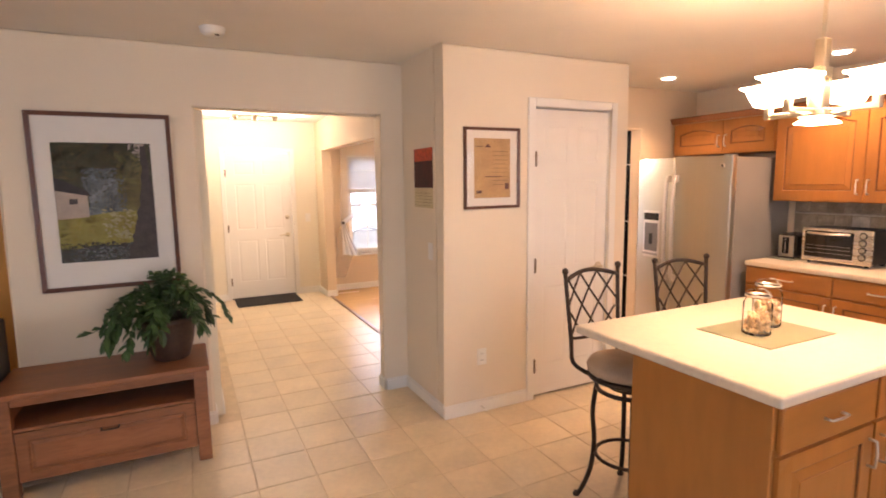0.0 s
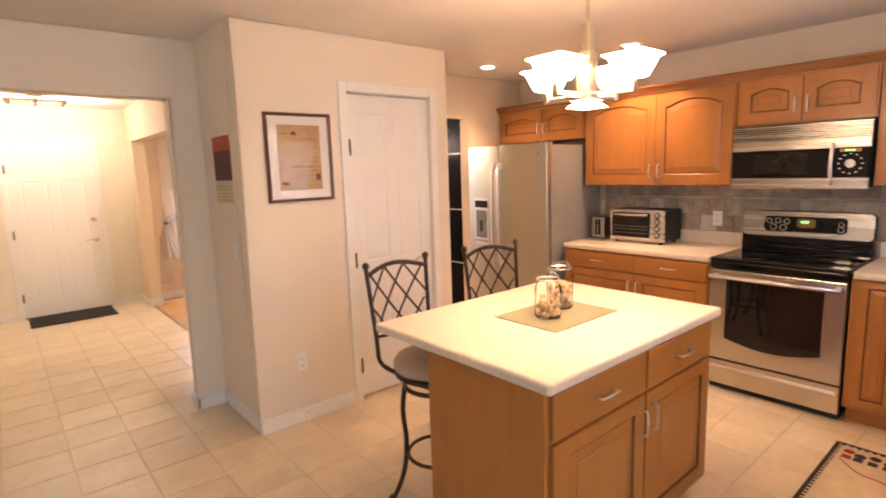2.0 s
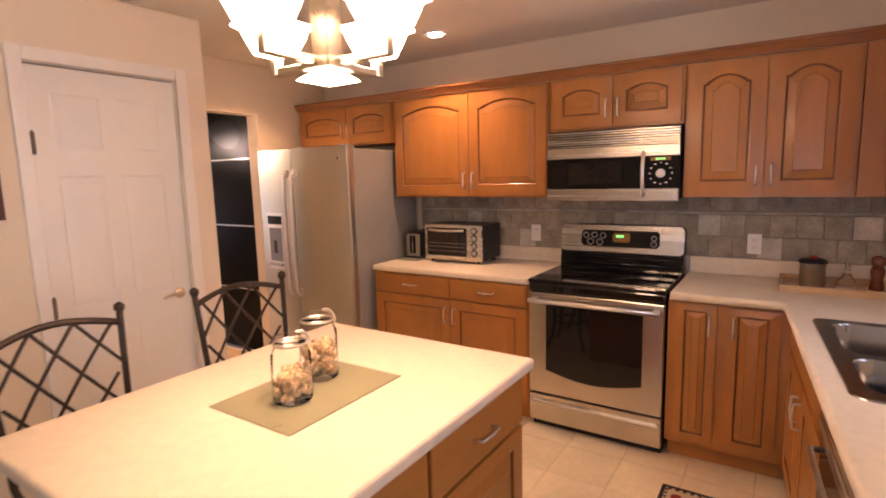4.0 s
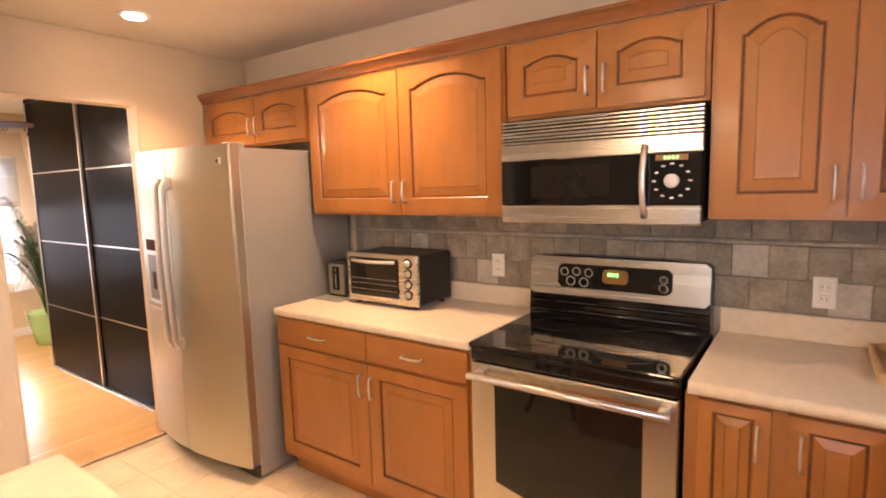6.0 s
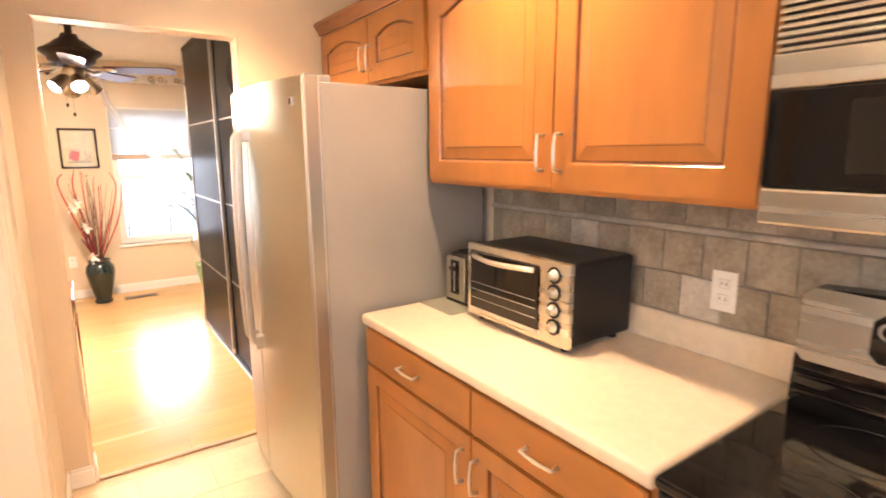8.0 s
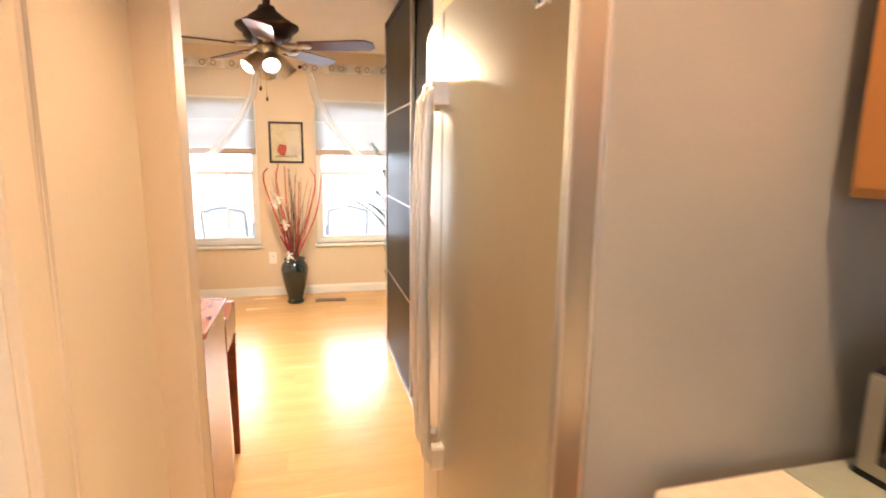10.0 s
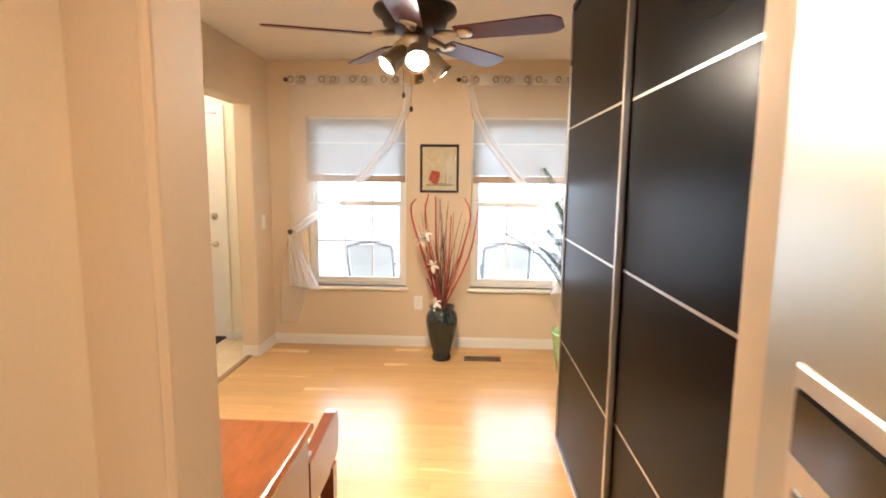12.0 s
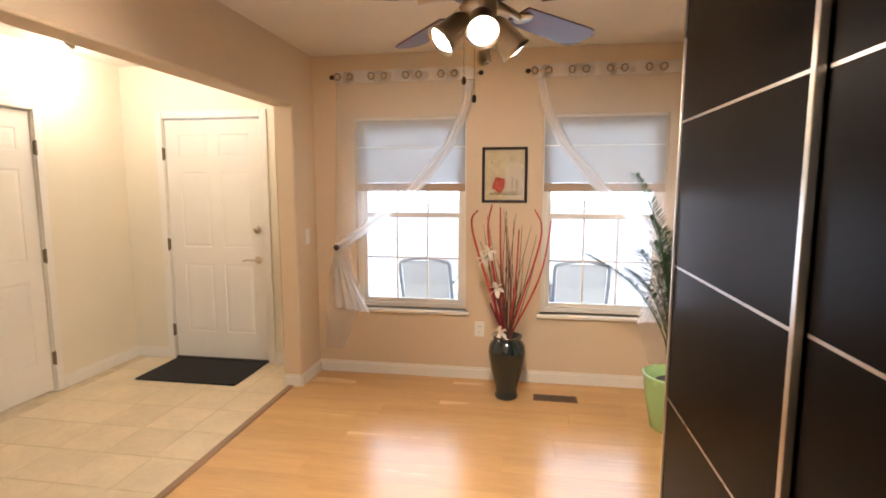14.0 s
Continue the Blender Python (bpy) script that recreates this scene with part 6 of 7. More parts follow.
# ---- den ----
wr = thing("sliding_wardrobe", (4.38, 5.0, 0), "tall espresso sliding-door wardrobe with aluminium strips", "wardrobe")
WX, WY0, WY1, WT = 4.075, 4.0, 6.0, 2.31
bm = box(WX + 0.09, WY0, 0.0, 4.695, WY0 + 0.02, WT, 0.001)
box(WX + 0.09, WY1 - 0.02, 0.0, 4.695, WY1, WT, 0.001, bm=bm)
box(WX + 0.09, WY0 + 0.02, WT - 0.02, 4.695, WY1 - 0.02, WT, bm=bm)
box(WX + 0.09, WY0 + 0.02, 0.0, 4.695, WY1 - 0.02, 0.06, bm=bm)
part("carcass", box(4.685, WY0 + 0.02, 0.06, 4.695, WY1 - 0.02, WT - 0.02, bm=bm), M_ESPRESSO, wr)
for y0, y1, x in ((WY0 + 0.002, 4.984, WX + 0.018), (4.985, WY1 - 0.002, WX)):
    d = part("sliding_door", box(x + 0.012, y0, 0.02, x + 0.03, y1, WT - 0.005), M_BLACKM, wr)
    cuts = [0.02, 0.58, 1.143, 1.718, WT - 0.005]
    for z0, z1 in zip(cuts, cuts[1:]):
        part("panel", box(x, y0 + 0.016, z0 + 0.004, x + 0.012, y1 - (0.016 if y1 > 5.5 else 0.001), z1 - 0.004, 0.001), M_ESPRESSO, d)
    for z in cuts[1:-1]:
        part("strip", box(x - 0.001, y0 + 0.016, z - 0.0045, x + 0.012, y1 - (0.016 if y1 > 5.5 else 0.001), z + 0.0045), M_ALU, d, "thin aluminium strip")
    for yy in (((y0, y0 + 0.016),) if y1 < 5.5 else ((y0, y0 + 0.022), (y1 - 0.016, y1))):
        part("stile", box(x - 0.008, yy[0], 0.018, x + 0.03, yy[1], WT - 0.003, 0.002), M_ALU, d, "aluminium door edge")
part("bottom_rail", box(WX - 0.012, WY0, 0.0, WX + 0.09, WY1, 0.018, 0.002), M_ALU, wr)
part("top_rail", box(WX - 0.004, WY0, WT - 0.003, WX + 0.09, WY1, WT + 0.03, 0.002), M_ESPRESSO, wr)

# spinet piano behind the doorway
sp = thing("spinet_piano", (2.53, 4.2, 0), "polished mahogany spinet piano against the den wall", "piano")
QX0, QX1 = 1.92, 3.163
part("lid", box(QX0 - 0.012, 3.93, 0.815, QX1 + 0.012, 4.392, 0.842, 0.010, 3), M_TOP, sp, "glossy reddish lid with rounded edge")
for x in (QX0, QX1 - 0.03):
    part("side_panel", box(x, 3.935, 0.0, x + 0.03, 4.375, 0.815, 0.004), M_MAHOG, sp)
    bm = bmesh.new()
    prof = [(4.376, 0.60), (4.60, 0.60), (4.655, 0.63), (4.668, 0.70), (4.655, 0.752), (4.62, 0.757), (4.42, 0.735), (4.376, 0.735)]
    a = [bm.verts.new((x, yy, z)) for yy, z in prof]
    b = [bm.verts.new((x + 0.05 if x < 2 else x + 0.032, yy, z)) for yy, z in prof]
    bm.faces.new(a)
    bm.faces.new(b[::-1])
    for n in range(len(prof)):
        bm.faces.new((a[n], a[(n + 1) % len(prof)], b[(n + 1) % len(prof)], b[n]))
    part("key_arm", bm, M_MAHOG, sp)
    lx = x + 0.015
    part("leg", tube([(lx, 4.60, 0.605), (lx, 4.605, 0.3), (lx, 4.61, 0.0)], [0.03, 0.025, 0.017], 4), M_MAHOG, sp)
part("front_panel", box(QX0 + 0.03, 4.34, 0.05, QX1 - 0.03, 4.36, 0.815, 0.002), M_MAHOG, sp)
part("key_bed", box(QX0 + 0.051, 4.361, 0.60, QX1 - 0.031, 4.63, 0.65, 0.004), M_MAHOG, sp)
for k in range(44):
    w = (QX1 - QX0 - 0.10) / 44
    part("white_key", box(QX0 + 0.055 + k * w, 4.48, 0.651, QX0 + 0.055 + (k + 1) * w - 0.001, 4.62, 0.672), M_PLATE, sp)
part("fallboard", box(QX0 + 0.051, 4.361, 0.65, QX1 - 0.031, 4.45, 0.72, 0.004), M_MAHOG, sp)
part("hinge", box(QX1 - 0.028, 4.376, 0.737, QX1 - 0.005, 4.42, 0.745, 0.002), M_BRASSY, sp, "small bright hinge")

# ceiling fan
GX, GY = FAN_X, FAN_Y
cf = thing("ceiling_fan", (GX, GY, 1.95), "bronze ceiling fan, wood blades, four lit spot cups", "ceiling fan")
part("canopy", lathe([(0.045, 0), (0.048, 0.02), (0.062, 0.05), (0.075, 0.075), (0.08, 0.09)], 28, (GX, GY, CEIL - 0.0905)), M_IRON, cf, smooth=True)
part("downrod", tube([(GX, GY, 2.36), (GX, GY, 2.19)], 0.022, 14), M_IRON, cf)
part("motor", lathe([(0.055, 0), (0.10, 0.012), (0.135, 0.035), (0.142, 0.06), (0.172, 0.082), (0.180, 0.096), (0.176, 0.106), (0.145, 0.118), (0.140, 0.126), (0.105, 0.146), (0.100, 0.154), (0.055, 0.185), (0.046, 0.21)], 36, (GX, GY, 2.065)), M_IRON, cf, "bronze motor housing", smooth=True)
part("switch_housing", lathe([(0.035, 0), (0.055, 0.015), (0.06, 0.06), (0.05, 0.075)], 24, (GX, GY, 1.99)), M_BRASSY, cf, smooth=True)
M_BLADE = material("blade_wood", (0.10, 0.022, 0.014), 0.36, vary=0.3, scale=3, fine=40, bump=0.01, stretch=(0.6, 4, 4), coat=0.0, spec=0.3)
for k in range(5):
    a = radians(-19 + 72 * k)
    m = pose(GX, GY, 2.055, 0, 0, math.degrees(a)) @ pose(0, 0, 0, -12, 0, 0)
    bm = bmesh.new()
    rows = []
    for i in range(13):
        u = i / 12
        x = 0.19 + 0.44 * u
        w = 0.055 + 0.018 * u
        if u > 0.85:
            w *= math.sqrt(max(0.02, 1 - ((u - 0.85) / 0.15) ** 2 * 0.75))
        rows.append([bm.verts.new((x, s * w, z)) for s, z in ((-1, -0.003), (1, -0.003), (1, 0.003), (-1, 0.003))])
    for p0, p1 in zip(rows, rows[1:]):
        for q in range(4):
            bm.faces.new((p0[q], p0[(q + 1) % 4], p1[(q + 1) % 4], p1[q]))
    bm.faces.new(rows[0][::-1])
    bm.faces.new(rows[-1])
    b = part("blade", placed(bm, m), M_BLADE, cf, "dark reddish wooden blade")
    bm = tube([(0.09, 0, 0.012), (0.15, 0, 0.004), (0.20, 0, -0.006)], 0.014, 8)
    lathe([(0.034, -0.008), (0.036, -0.004), (0.02, 0.0)], 14, (0.225, 0, 0), bm=bm)
    part("blade_iron", placed(bm, m), M_BRASSY, b, "nickel blade bracket", smooth=True)
for k, (az, tilt) in enumerate(FAN_CUPS):
    a = radians(az)
    d = Vector((math.cos(a) * math.sin(radians(tilt)), math.sin(a) * math.sin(radians(tilt)), -math.cos(radians(tilt))))
    e = d.to_track_quat("Z", "Y").to_euler()
    o = Vector((GX, GY, FAN_Z)) + Vector((math.cos(a), math.sin(a), 0)) * 0.04
    c = part("spot_cup", lathe([(0.016, 0), (0.026, 0.012), (0.038, 0.035), (0.046, 0.11), (0.054, 0.13), (0.050, 0.13), (0.042, 0.11)], 20, o, axis=e), M_BRASSY, cf, "brushed nickel spot cup", smooth=True)
    part("bulb", lathe([(0.040, 0.095), (0.045, 0.118), (0.030, 0.131), (0.004, 0.135)], 18, o, axis=e), M_BULBW, c, "glowing bulb", smooth=True)
for dx, z in ((-0.02, 1.77), (-0.055, 1.83)):
    ch2 = part("pull_chain", tube([(GX + dx, GY + 0.04, 1.995), (GX + dx, GY + 0.04, z)], 0.0008, 5), M_IRON, cf)
    part("pull_knob", lathe([(0.004, 0), (0.008, 0.008), (0.007, 0.02), (0.003, 0.026)], 10, (GX + dx, GY + 0.04, z - 0.024)), M_IRON, ch2)

# rods, sheers and shades
M_SHEER3 = sheer("folded_voile", (0.95, 0.94, 0.93), 0.48)
M_RING = material("dark_nickel_ring", (0.30, 0.25, 0.20), 0.35, 1.0, vary=0.05)

def curtain(name, rx0, rx1, edges, label):
    """A sheer panel: edges are (z, left x, right x, depth of fold) from top to bottom."""
    bm = bmesh.new()
    rows = []
    zs = [Vector(e) for e in edges]
    pts = []
    for i in range(len(zs) - 1):
        for k in range(5):
            pts.append(zs[i].lerp(zs[i + 1], k / 5))
    pts.append(zs[-1])
    nx = 64
    for r, (z, xl, xr, dp) in enumerate(pts):
        row = []
        for k in range(nx + 1):
            u = k / nx
            fold = dp * (1 if r < 5 else 0.45) * (math.sin(u * math.tau * 4 + 0.5 * math.sin(r * 0.3)) + min(r, 6) / 6 * 0.5 * math.sin(u * 43 + r * 0.25))
            row.append(bm.verts.new((xl + (xr - xl) * u, 7.525 + fold, z)))
        rows.append(row)
    for a, b in zip(rows, rows[1:]):
        for k in range(nx):
            bm.faces.new((a[k], a[k + 1], b[k + 1], b[k]))
    c = thing(name, ((rx0 + rx1) / 2, 7.525, 0.2), label, "curtain", "sheer curtains")
    part("panel", bm, M_SHEER, c, smooth=True)
    back = bmesh.new()
    rows = []
    for r, (z, xl, xr, dp) in enumerate(pts):
        rows.append([back.verts.new((xl + (xr - xl) * k / 48, 7.542 + dp * 0.5 * math.sin(k / 48 * math.tau * 5 + 1.3 + 0.12 * r), z)) for k in range(49)])
    for a, b in zip(rows, rows[1:]):
        for k in range(48):
            back.faces.new((a[k], a[k + 1], b[k + 1], b[k]))
    part("lining", back, M_SHEER, c, "second layer of voile", smooth=True)
    band = bmesh.new()
    _, xl, xr, dp = edges[0]
    ra, rb = [[band.verts.new((xl + (xr - xl) * k / 64, 7.522 + dp * math.sin(k / 64 * math.tau * 4), z)) for k in range(65)] for z in (2.292, 2.205)]
    for k in range(64):
        band.faces.new((ra[k], ra[k + 1], rb[k + 1], rb[k]))
    hem = bmesh.new()
    inner = 2 if rx0 < 3 else 1
    s = -1 if rx0 < 3 else 1
    hr = []
    for e in edges[1:7]:
        w = 0.06 + 0.06 * (2.2 - e[0])
        hr.append([hem.verts.new((e[inner] + s * w * k / 6, 7.515 - 0.008 * math.sin(k * 1.7), e[0])) for k in range(7)])
    for a, b in zip(hr, hr[1:]):
        for k in range(6):
            hem.faces.new((a[k], a[k + 1], b[k + 1], b[k]))
    part("folded_edge", hem, M_SHEER3, c, "doubled inner edge", smooth=True)
    part("header_band", band, M_SHEER2, c, "doubled header band", smooth=True)
    tail = bmesh.new()
    xt, s = (2.06, 1) if rx0 < 3 else (4.50, -1)
    rows = []
    for r in range(9):
        u = r / 8
        rows.append([tail.verts.new((xt + s * (-0.02 + (0.05 + 0.22 * u ** 1.3) * k / 16), 7.495 - 0.018 * math.sin(k * 1.35 + 0.5 * u), 1.0 - 0.46 * u - 0.03 * (k / 16) * u)) for k in range(17)])
    for a, b in zip(rows, rows[1:]):
        for k in range(16):
            tail.faces.new((a[k], a[k + 1], b[k + 1], b[k]))
    part("gathered_tail", tail, M_SHEER2, c, "bunched white tail below the tieback", smooth=True)
    return c


curtain("sheer_curtain", 2.1, 3.1, [(2.29, 2.07, 3.10, 0.022), (2.2, 2.07, 3.09, 0.02), (2.0, 2.07, 3.06, 0.014), (1.75, 2.06, 2.95, 0.016), (1.45, 2.05, 2.72, 0.018), (1.2, 2.04, 2.42, 0.018), (1.0, 2.04, 2.14, 0.016),
                                    (0.8, 1.98, 2.17, 0.02), (0.55, 1.96, 2.28, 0.026), (0.50, 1.95, 2.2, 0.026), (0.2, 1.93, 2.08, 0.02)],
        "white sheer curtain tied back beside the window")
curtain("sheer_curtain", 3.5, 4.4, [(2.29, 3.50, 4.48, 0.022), (2.2, 3.52, 4.485, 0.02), (2.0, 3.56, 4.50, 0.014), (1.75, 3.68, 4.52, 0.016), (1.45, 3.92, 4.54, 0.018), (1.2, 4.2, 4.55, 0.018), (1.0, 4.36, 4.55, 0.016),
                                    (0.8, 4.33, 4.58, 0.02), (0.5, 4.25, 4.60, 0.026), (0.2, 4.35, 4.62, 0.02)],
        "white sheer curtain tied back beside the window")
for x0, x1, tx in ((2.06, 3.12, 2.06), (3.48, 4.52, 4.50)):
    rd = thing("curtain_rod", ((x0 + x1) / 2, 7.53, 2.24), "thin nickel curtain rod with grommet rings", "curtain rod")
    part("rod", tube([(x0, 7.525, 2.25), (x1, 7.525, 2.25)], 0.007, 8), M_BRASSY, rd)
    for x in (x0, x1):
        part("finial", lathe([(0.008, 0), (0.018, 0.012), (0.014, 0.03), (0.004, 0.036)], 12, (x, 7.525, 2.25), axis=Euler((0, radians(-90 if x == x0 else 90), 0))), M_IRON, rd)
        part("bracket", tube([(x + (0.02 if x == x0 else -0.02), 7.525, 2.25), (x + (0.02 if x == x0 else -0.02), DENN, 2.25)], 0.006, 6), M_BRASSY, rd)
    for k in range(8):
        x = x0 + 0.012 + (x1 - x0 - 0.04) * (k / 8 + (0.016 if k % 2 == 0 else -0.016))
        ring = [(x + 0.020 * math.cos(q * math.tau / 14), 7.512 + 0.008 * math.cos(q * math.tau / 14) * (-1) ** k, 2.25 + 0.023 * math.sin(q * math.tau / 14)) for q in range(14)]
        part("grommet", tube(ring, 0.0055, 6, closed=True), M_RING, rd)
    th = thing("curtain_tieback", (tx, 7.55, 1.0), "dark metal curtain tieback holder", "tieback")
    part("post", tube([(tx, DENN, 1.0), (tx, 7.49, 1.0)], 0.006, 8), M_IRON, th)
    part("disc", lathe([(0.022, 0), (0.024, 0.006), (0.012, 0.012)], 14, (tx, 7.49, 1.0), axis=Euler((radians(90), 0, 0))), M_IRON, th)
for x0, x1 in (WIN_1, WIN_2):
    rs = thing("roman_shade", ((x0 + x1) / 2, DENN, 1.42), "grey-white roman shade half drawn with tan lower band", "window shade")
    zz = [1.963, 1.748, 1.485]
    for k, (za, zb) in enumerate(zip(zz, zz[1:])):
        bm = bmesh.new()
        n = 6
        ra = [bm.verts.new((x0 + 0.012, DENN + 0.035 - 0.012 * math.sin(math.pi * i / n), za + (zb - za) * i / n)) for i in range(n + 1)]
        rb = [bm.verts.new((x1 - 0.012, DENN + 0.035 - 0.012 * math.sin(math.pi * i / n), za + (zb - za) * i / n)) for i in range(n + 1)]
        for i in range(n):
            bm.faces.new((ra[i], rb[i], rb[i + 1], ra[i + 1]))
        part("fold", bm, M_SHADEFAB, rs, smooth=True)
    # Thin pale strip along each fold line.
    for z in zz[1:-1]:
        part("fold_edge", box(x0 + 0.012, DENN + 0.02, z - 0.004, x1 - 0.012, DENN + 0.03, z + 0.004, 0.001), M_TRIM, rs, "thin pale strip along the fold")
    part("lower_band", box(x0 + 0.012, DENN + 0.018, 1.422, x1 - 0.012, DENN + 0.042, 1.483, 0.005), M_SHADETAN, rs, "tan lower band")
    part("head_rail", box(x0 + 0.01, DENN + 0.015, 1.945, x1 - 0.01, DENN + 0.05, 1.9645, 0.003), M_TRIM, rs)

p = framed("framed_den_print", 3.147, 3.471, 1.341, 1.739, DENN, 0.02, 0.0, M_FRAMEB, "small black-framed cream print with red flower")
y = DENN - 0.0095
flat(p, "printed_sheet", [(3.168, 1.362), (3.45, 1.362), (3.45, 1.718), (3.168, 1.718)], y, M_PCREAM)
flat(p, "printed_flower", [(3.225 + 0.05 * math.cos(k * math.tau / 9) * (1.1 if k % 2 else 0.85) + 0.045, 1.47 + 0.06 * math.sin(k * math.tau / 9) * (1.1 if k % 2 else 0.85)) for k in range(9)], y - 0.001, M_PRED, "red printed flower")
for x0, z0, x1, z1 in ((3.20, 1.40, 3.42, 1.408), (3.23, 1.415, 3.40, 1.421), (3.36, 1.425, 3.366, 1.53), (3.395, 1.42, 3.40, 1.50), (3.215, 1.62, 3.219, 1.66)):
    flat(p, "printed_mark", [(x0, z0), (x1, z0), (x1, z1), (x0, z1)], y - 0.0006, M_PLEAF)

# floor vase with twigs, ribbons and flowers
VX, VY = 3.355, 7.27
vs = thing("floor_vase", (VX, VY, 0), "tall dark green glazed floor vase", "vase")
part("body", lathe([(0.068, 0), (0.078, 0.005), (0.080, 0.025), (0.070, 0.045), (0.080, 0.09), (0.108, 0.20), (0.124, 0.29), (0.128, 0.335), (0.120, 0.38), (0.098, 0.412), (0.090, 0.424), (0.102, 0.436), (0.104, 0.444), (0.090, 0.444), (0.075, 0.41)], 32, (VX, VY, 0)), M_VASE, vs, smooth=True)
ar = thing("dried_arrangement", (VX, VY, 0.40), "dried twigs with red ribbons and white flowers in vase", "dried flowers")
rv = random.Random(11)
for k in range(28):
    a, s = rv.random() * math.tau, rv.uniform(0.05, 0.24)
    top = Vector((VX + math.cos(a) * s, VY + min(math.sin(a) * s * 0.7, 0.18), rv.uniform(0.85, 1.30)))
    mid = Vector((VX, VY, 0.42)).lerp(top, 0.5) + Vector((rv.uniform(-0.03, 0.03), rv.uniform(-0.03, 0.03), 0))
    pts = curve_through([(VX + rv.uniform(-0.03, 0.03), VY + rv.uniform(-0.03, 0.03), 0.36), mid, top], 6)
    part("twig", tube(pts, [0.004 - 0.0025 * i / (len(pts) - 1) for i in range(len(pts))], 5), M_TWIG if k % 6 else M_BURG, ar)
for tip in ((-0.21, 0.0, 1.30, -0.24, 1.14), (-0.11, -0.04, 1.34, -0.13, 1.1), (0.17, -0.02, 1.31, 0.21, 1.1), (0.28, 0.0, 1.24, 0.21, 0.85), (-0.06, 0.04, 1.32, -0.05, 0.9), (0.07, -0.06, 1.18, 0.05, 0.8)):
    pts = curve_through([(VX, VY, 0.40), (VX + tip[3], VY + tip[1], tip[4]), (VX + tip[0], VY + tip[1], tip[2])], 8)
    part("ribbon", tube(pts, [0.012 - 0.006 * i / (len(pts) - 1) for i in range(len(pts))], 6, flat=0.35), M_RED, ar, "red curled reed")
for k in range(10):
    a = rv.random() * math.tau
    pts = curve_through([(VX, VY, 0.38), (VX + math.cos(a) * 0.05 - 0.02, VY + math.sin(a) * 0.04, 0.55), (VX + math.cos(a) * 0.09 - 0.03, VY + math.sin(a) * 0.06, rv.uniform(0.62, 0.8))], 5)
    part("reed", tube(pts, 0.006, 5), M_BURG, ar, "burgundy reed")
for fx2, fz in ((-0.13, 1.03), (-0.075, 0.78), (-0.05, 0.48), (-0.16, 0.98)):
    bm = bmesh.new()
    c = Vector((VX + fx2, VY - 0.06, fz))
    for q in range(6):
        a = q * math.tau / 6 + fz
        leaf_blade(bm, c, c + Vector((math.cos(a) * 0.06, -0.025, math.sin(a) * 0.06)), 0.034, 0.006, 0.4, 4)
    part("flower", bm, M_PETAL, ar, "white artificial lily")

# palm in a lime pot
AX, AY = 4.355, 6.95
pa = thing("potted_palm", (AX, AY, 0), "feathery green palm in lime ceramic pot", "plant")
part("pot", lathe([(0.10, 0), (0.115, 0.01), (0.15, 0.20), (0.165, 0.33), (0.172, 0.345), (0.155, 0.345), (0.145, 0.30)], 32, (AX, AY, 0)), M_LIME, pa, "lime green ceramic pot", smooth=True)
part("soil", lathe([(0.146, 0), (0.02, 0.012)], 20, (AX, AY, 0.295)), M_SOIL, pa)
for k, (dx, dy, zt) in enumerate(((-0.54, -0.25, 1.09), (-0.31, -0.25, 1.53), (-0.10, 0.18, 1.12), (-0.27, -0.25, 1.12), (-0.16, -0.30, 1.24), (-0.31, -0.15, 1.0), (0.05, 0.12, 1.25), (0.12, -0.3, 1.22), (-0.20, -0.12, 1.30), (-0.24, -0.35, 0.98), (-0.08, -0.38, 1.12), (-0.15, -0.2, 1.05))):
    pts = curve_through([(AX, AY, 0.30), (AX + dx * 0.14, AY + dy * 0.14, 0.30 + (zt - 0.30) * 0.38), (AX + dx * 0.5, AY + dy * 0.5, 0.30 + (zt - 0.30) * 0.76), (AX + dx, AY + dy, zt)], 8)
    fr2 = part("frond_stem", tube(pts, [0.006 - 0.004 * i / (len(pts) - 1) for i in range(len(pts))], 5), M_PALM, pa)
    bm = bmesh.new()
    for i in range(10, len(pts)):
        d = (pts[i] - pts[i - 1]).normalized()
        side = d.cross(Vector((0, 0, 1))).normalized()
        for h in (0.0, 0.33, 0.66):
            o = pts[i - 1].lerp(pts[i], h)
            u = (i - 10 + h) / (len(pts) - 10)
            ln = 0.085 * math.sin(math.pi * (0.15 + 0.8 * u)) + 0.03
            for s in (-1, 1):
                tip = o + (side * s * 0.75 + d * 0.75 + Vector((0, 0, rv.uniform(-0.15, 0.15)))).normalized() * ln
                tip.x, tip.y = min(tip.x, 4.66), min(tip.y, 7.50)
                leaf_blade(bm, o, tip, 0.0075, 0.012, 0.3 * s, 3)
    part("foliage", bm, M_PALM, fr2)
vt = thing("floor_vent", (3.69, 7.29, 0), "brown metal floor register set in laminate", "vent", kind="structure")
part("rim", box(3.54, 7.235, 0.001, 3.84, 7.345, 0.006, 0.002), M_VENT, vt)
for k in range(18):
    part("slat", box(3.56 + k * 0.0148, 7.25, 0.006, 3.566 + k * 0.0148, 7.33, 0.0085), M_BLACKM, vt)
plate("light_switch", "s", 0, 0, 0, "switch", "white switch on the foyer opening wall").matrix_basis = pose(1.8655, 7.40, 1.09, 0, 0, 90)

# ---- outside the windows ----
solid("porch", box(1.2, 7.83, -0.05, 5.6, 9.6, 0.0), material("porch_concrete", (0.55, 0.53, 0.50), 0.9, vary=0.1, scale=3, fine=60, bump=0.2), "pale concrete porch outside the windows", "porch", kind="structure")


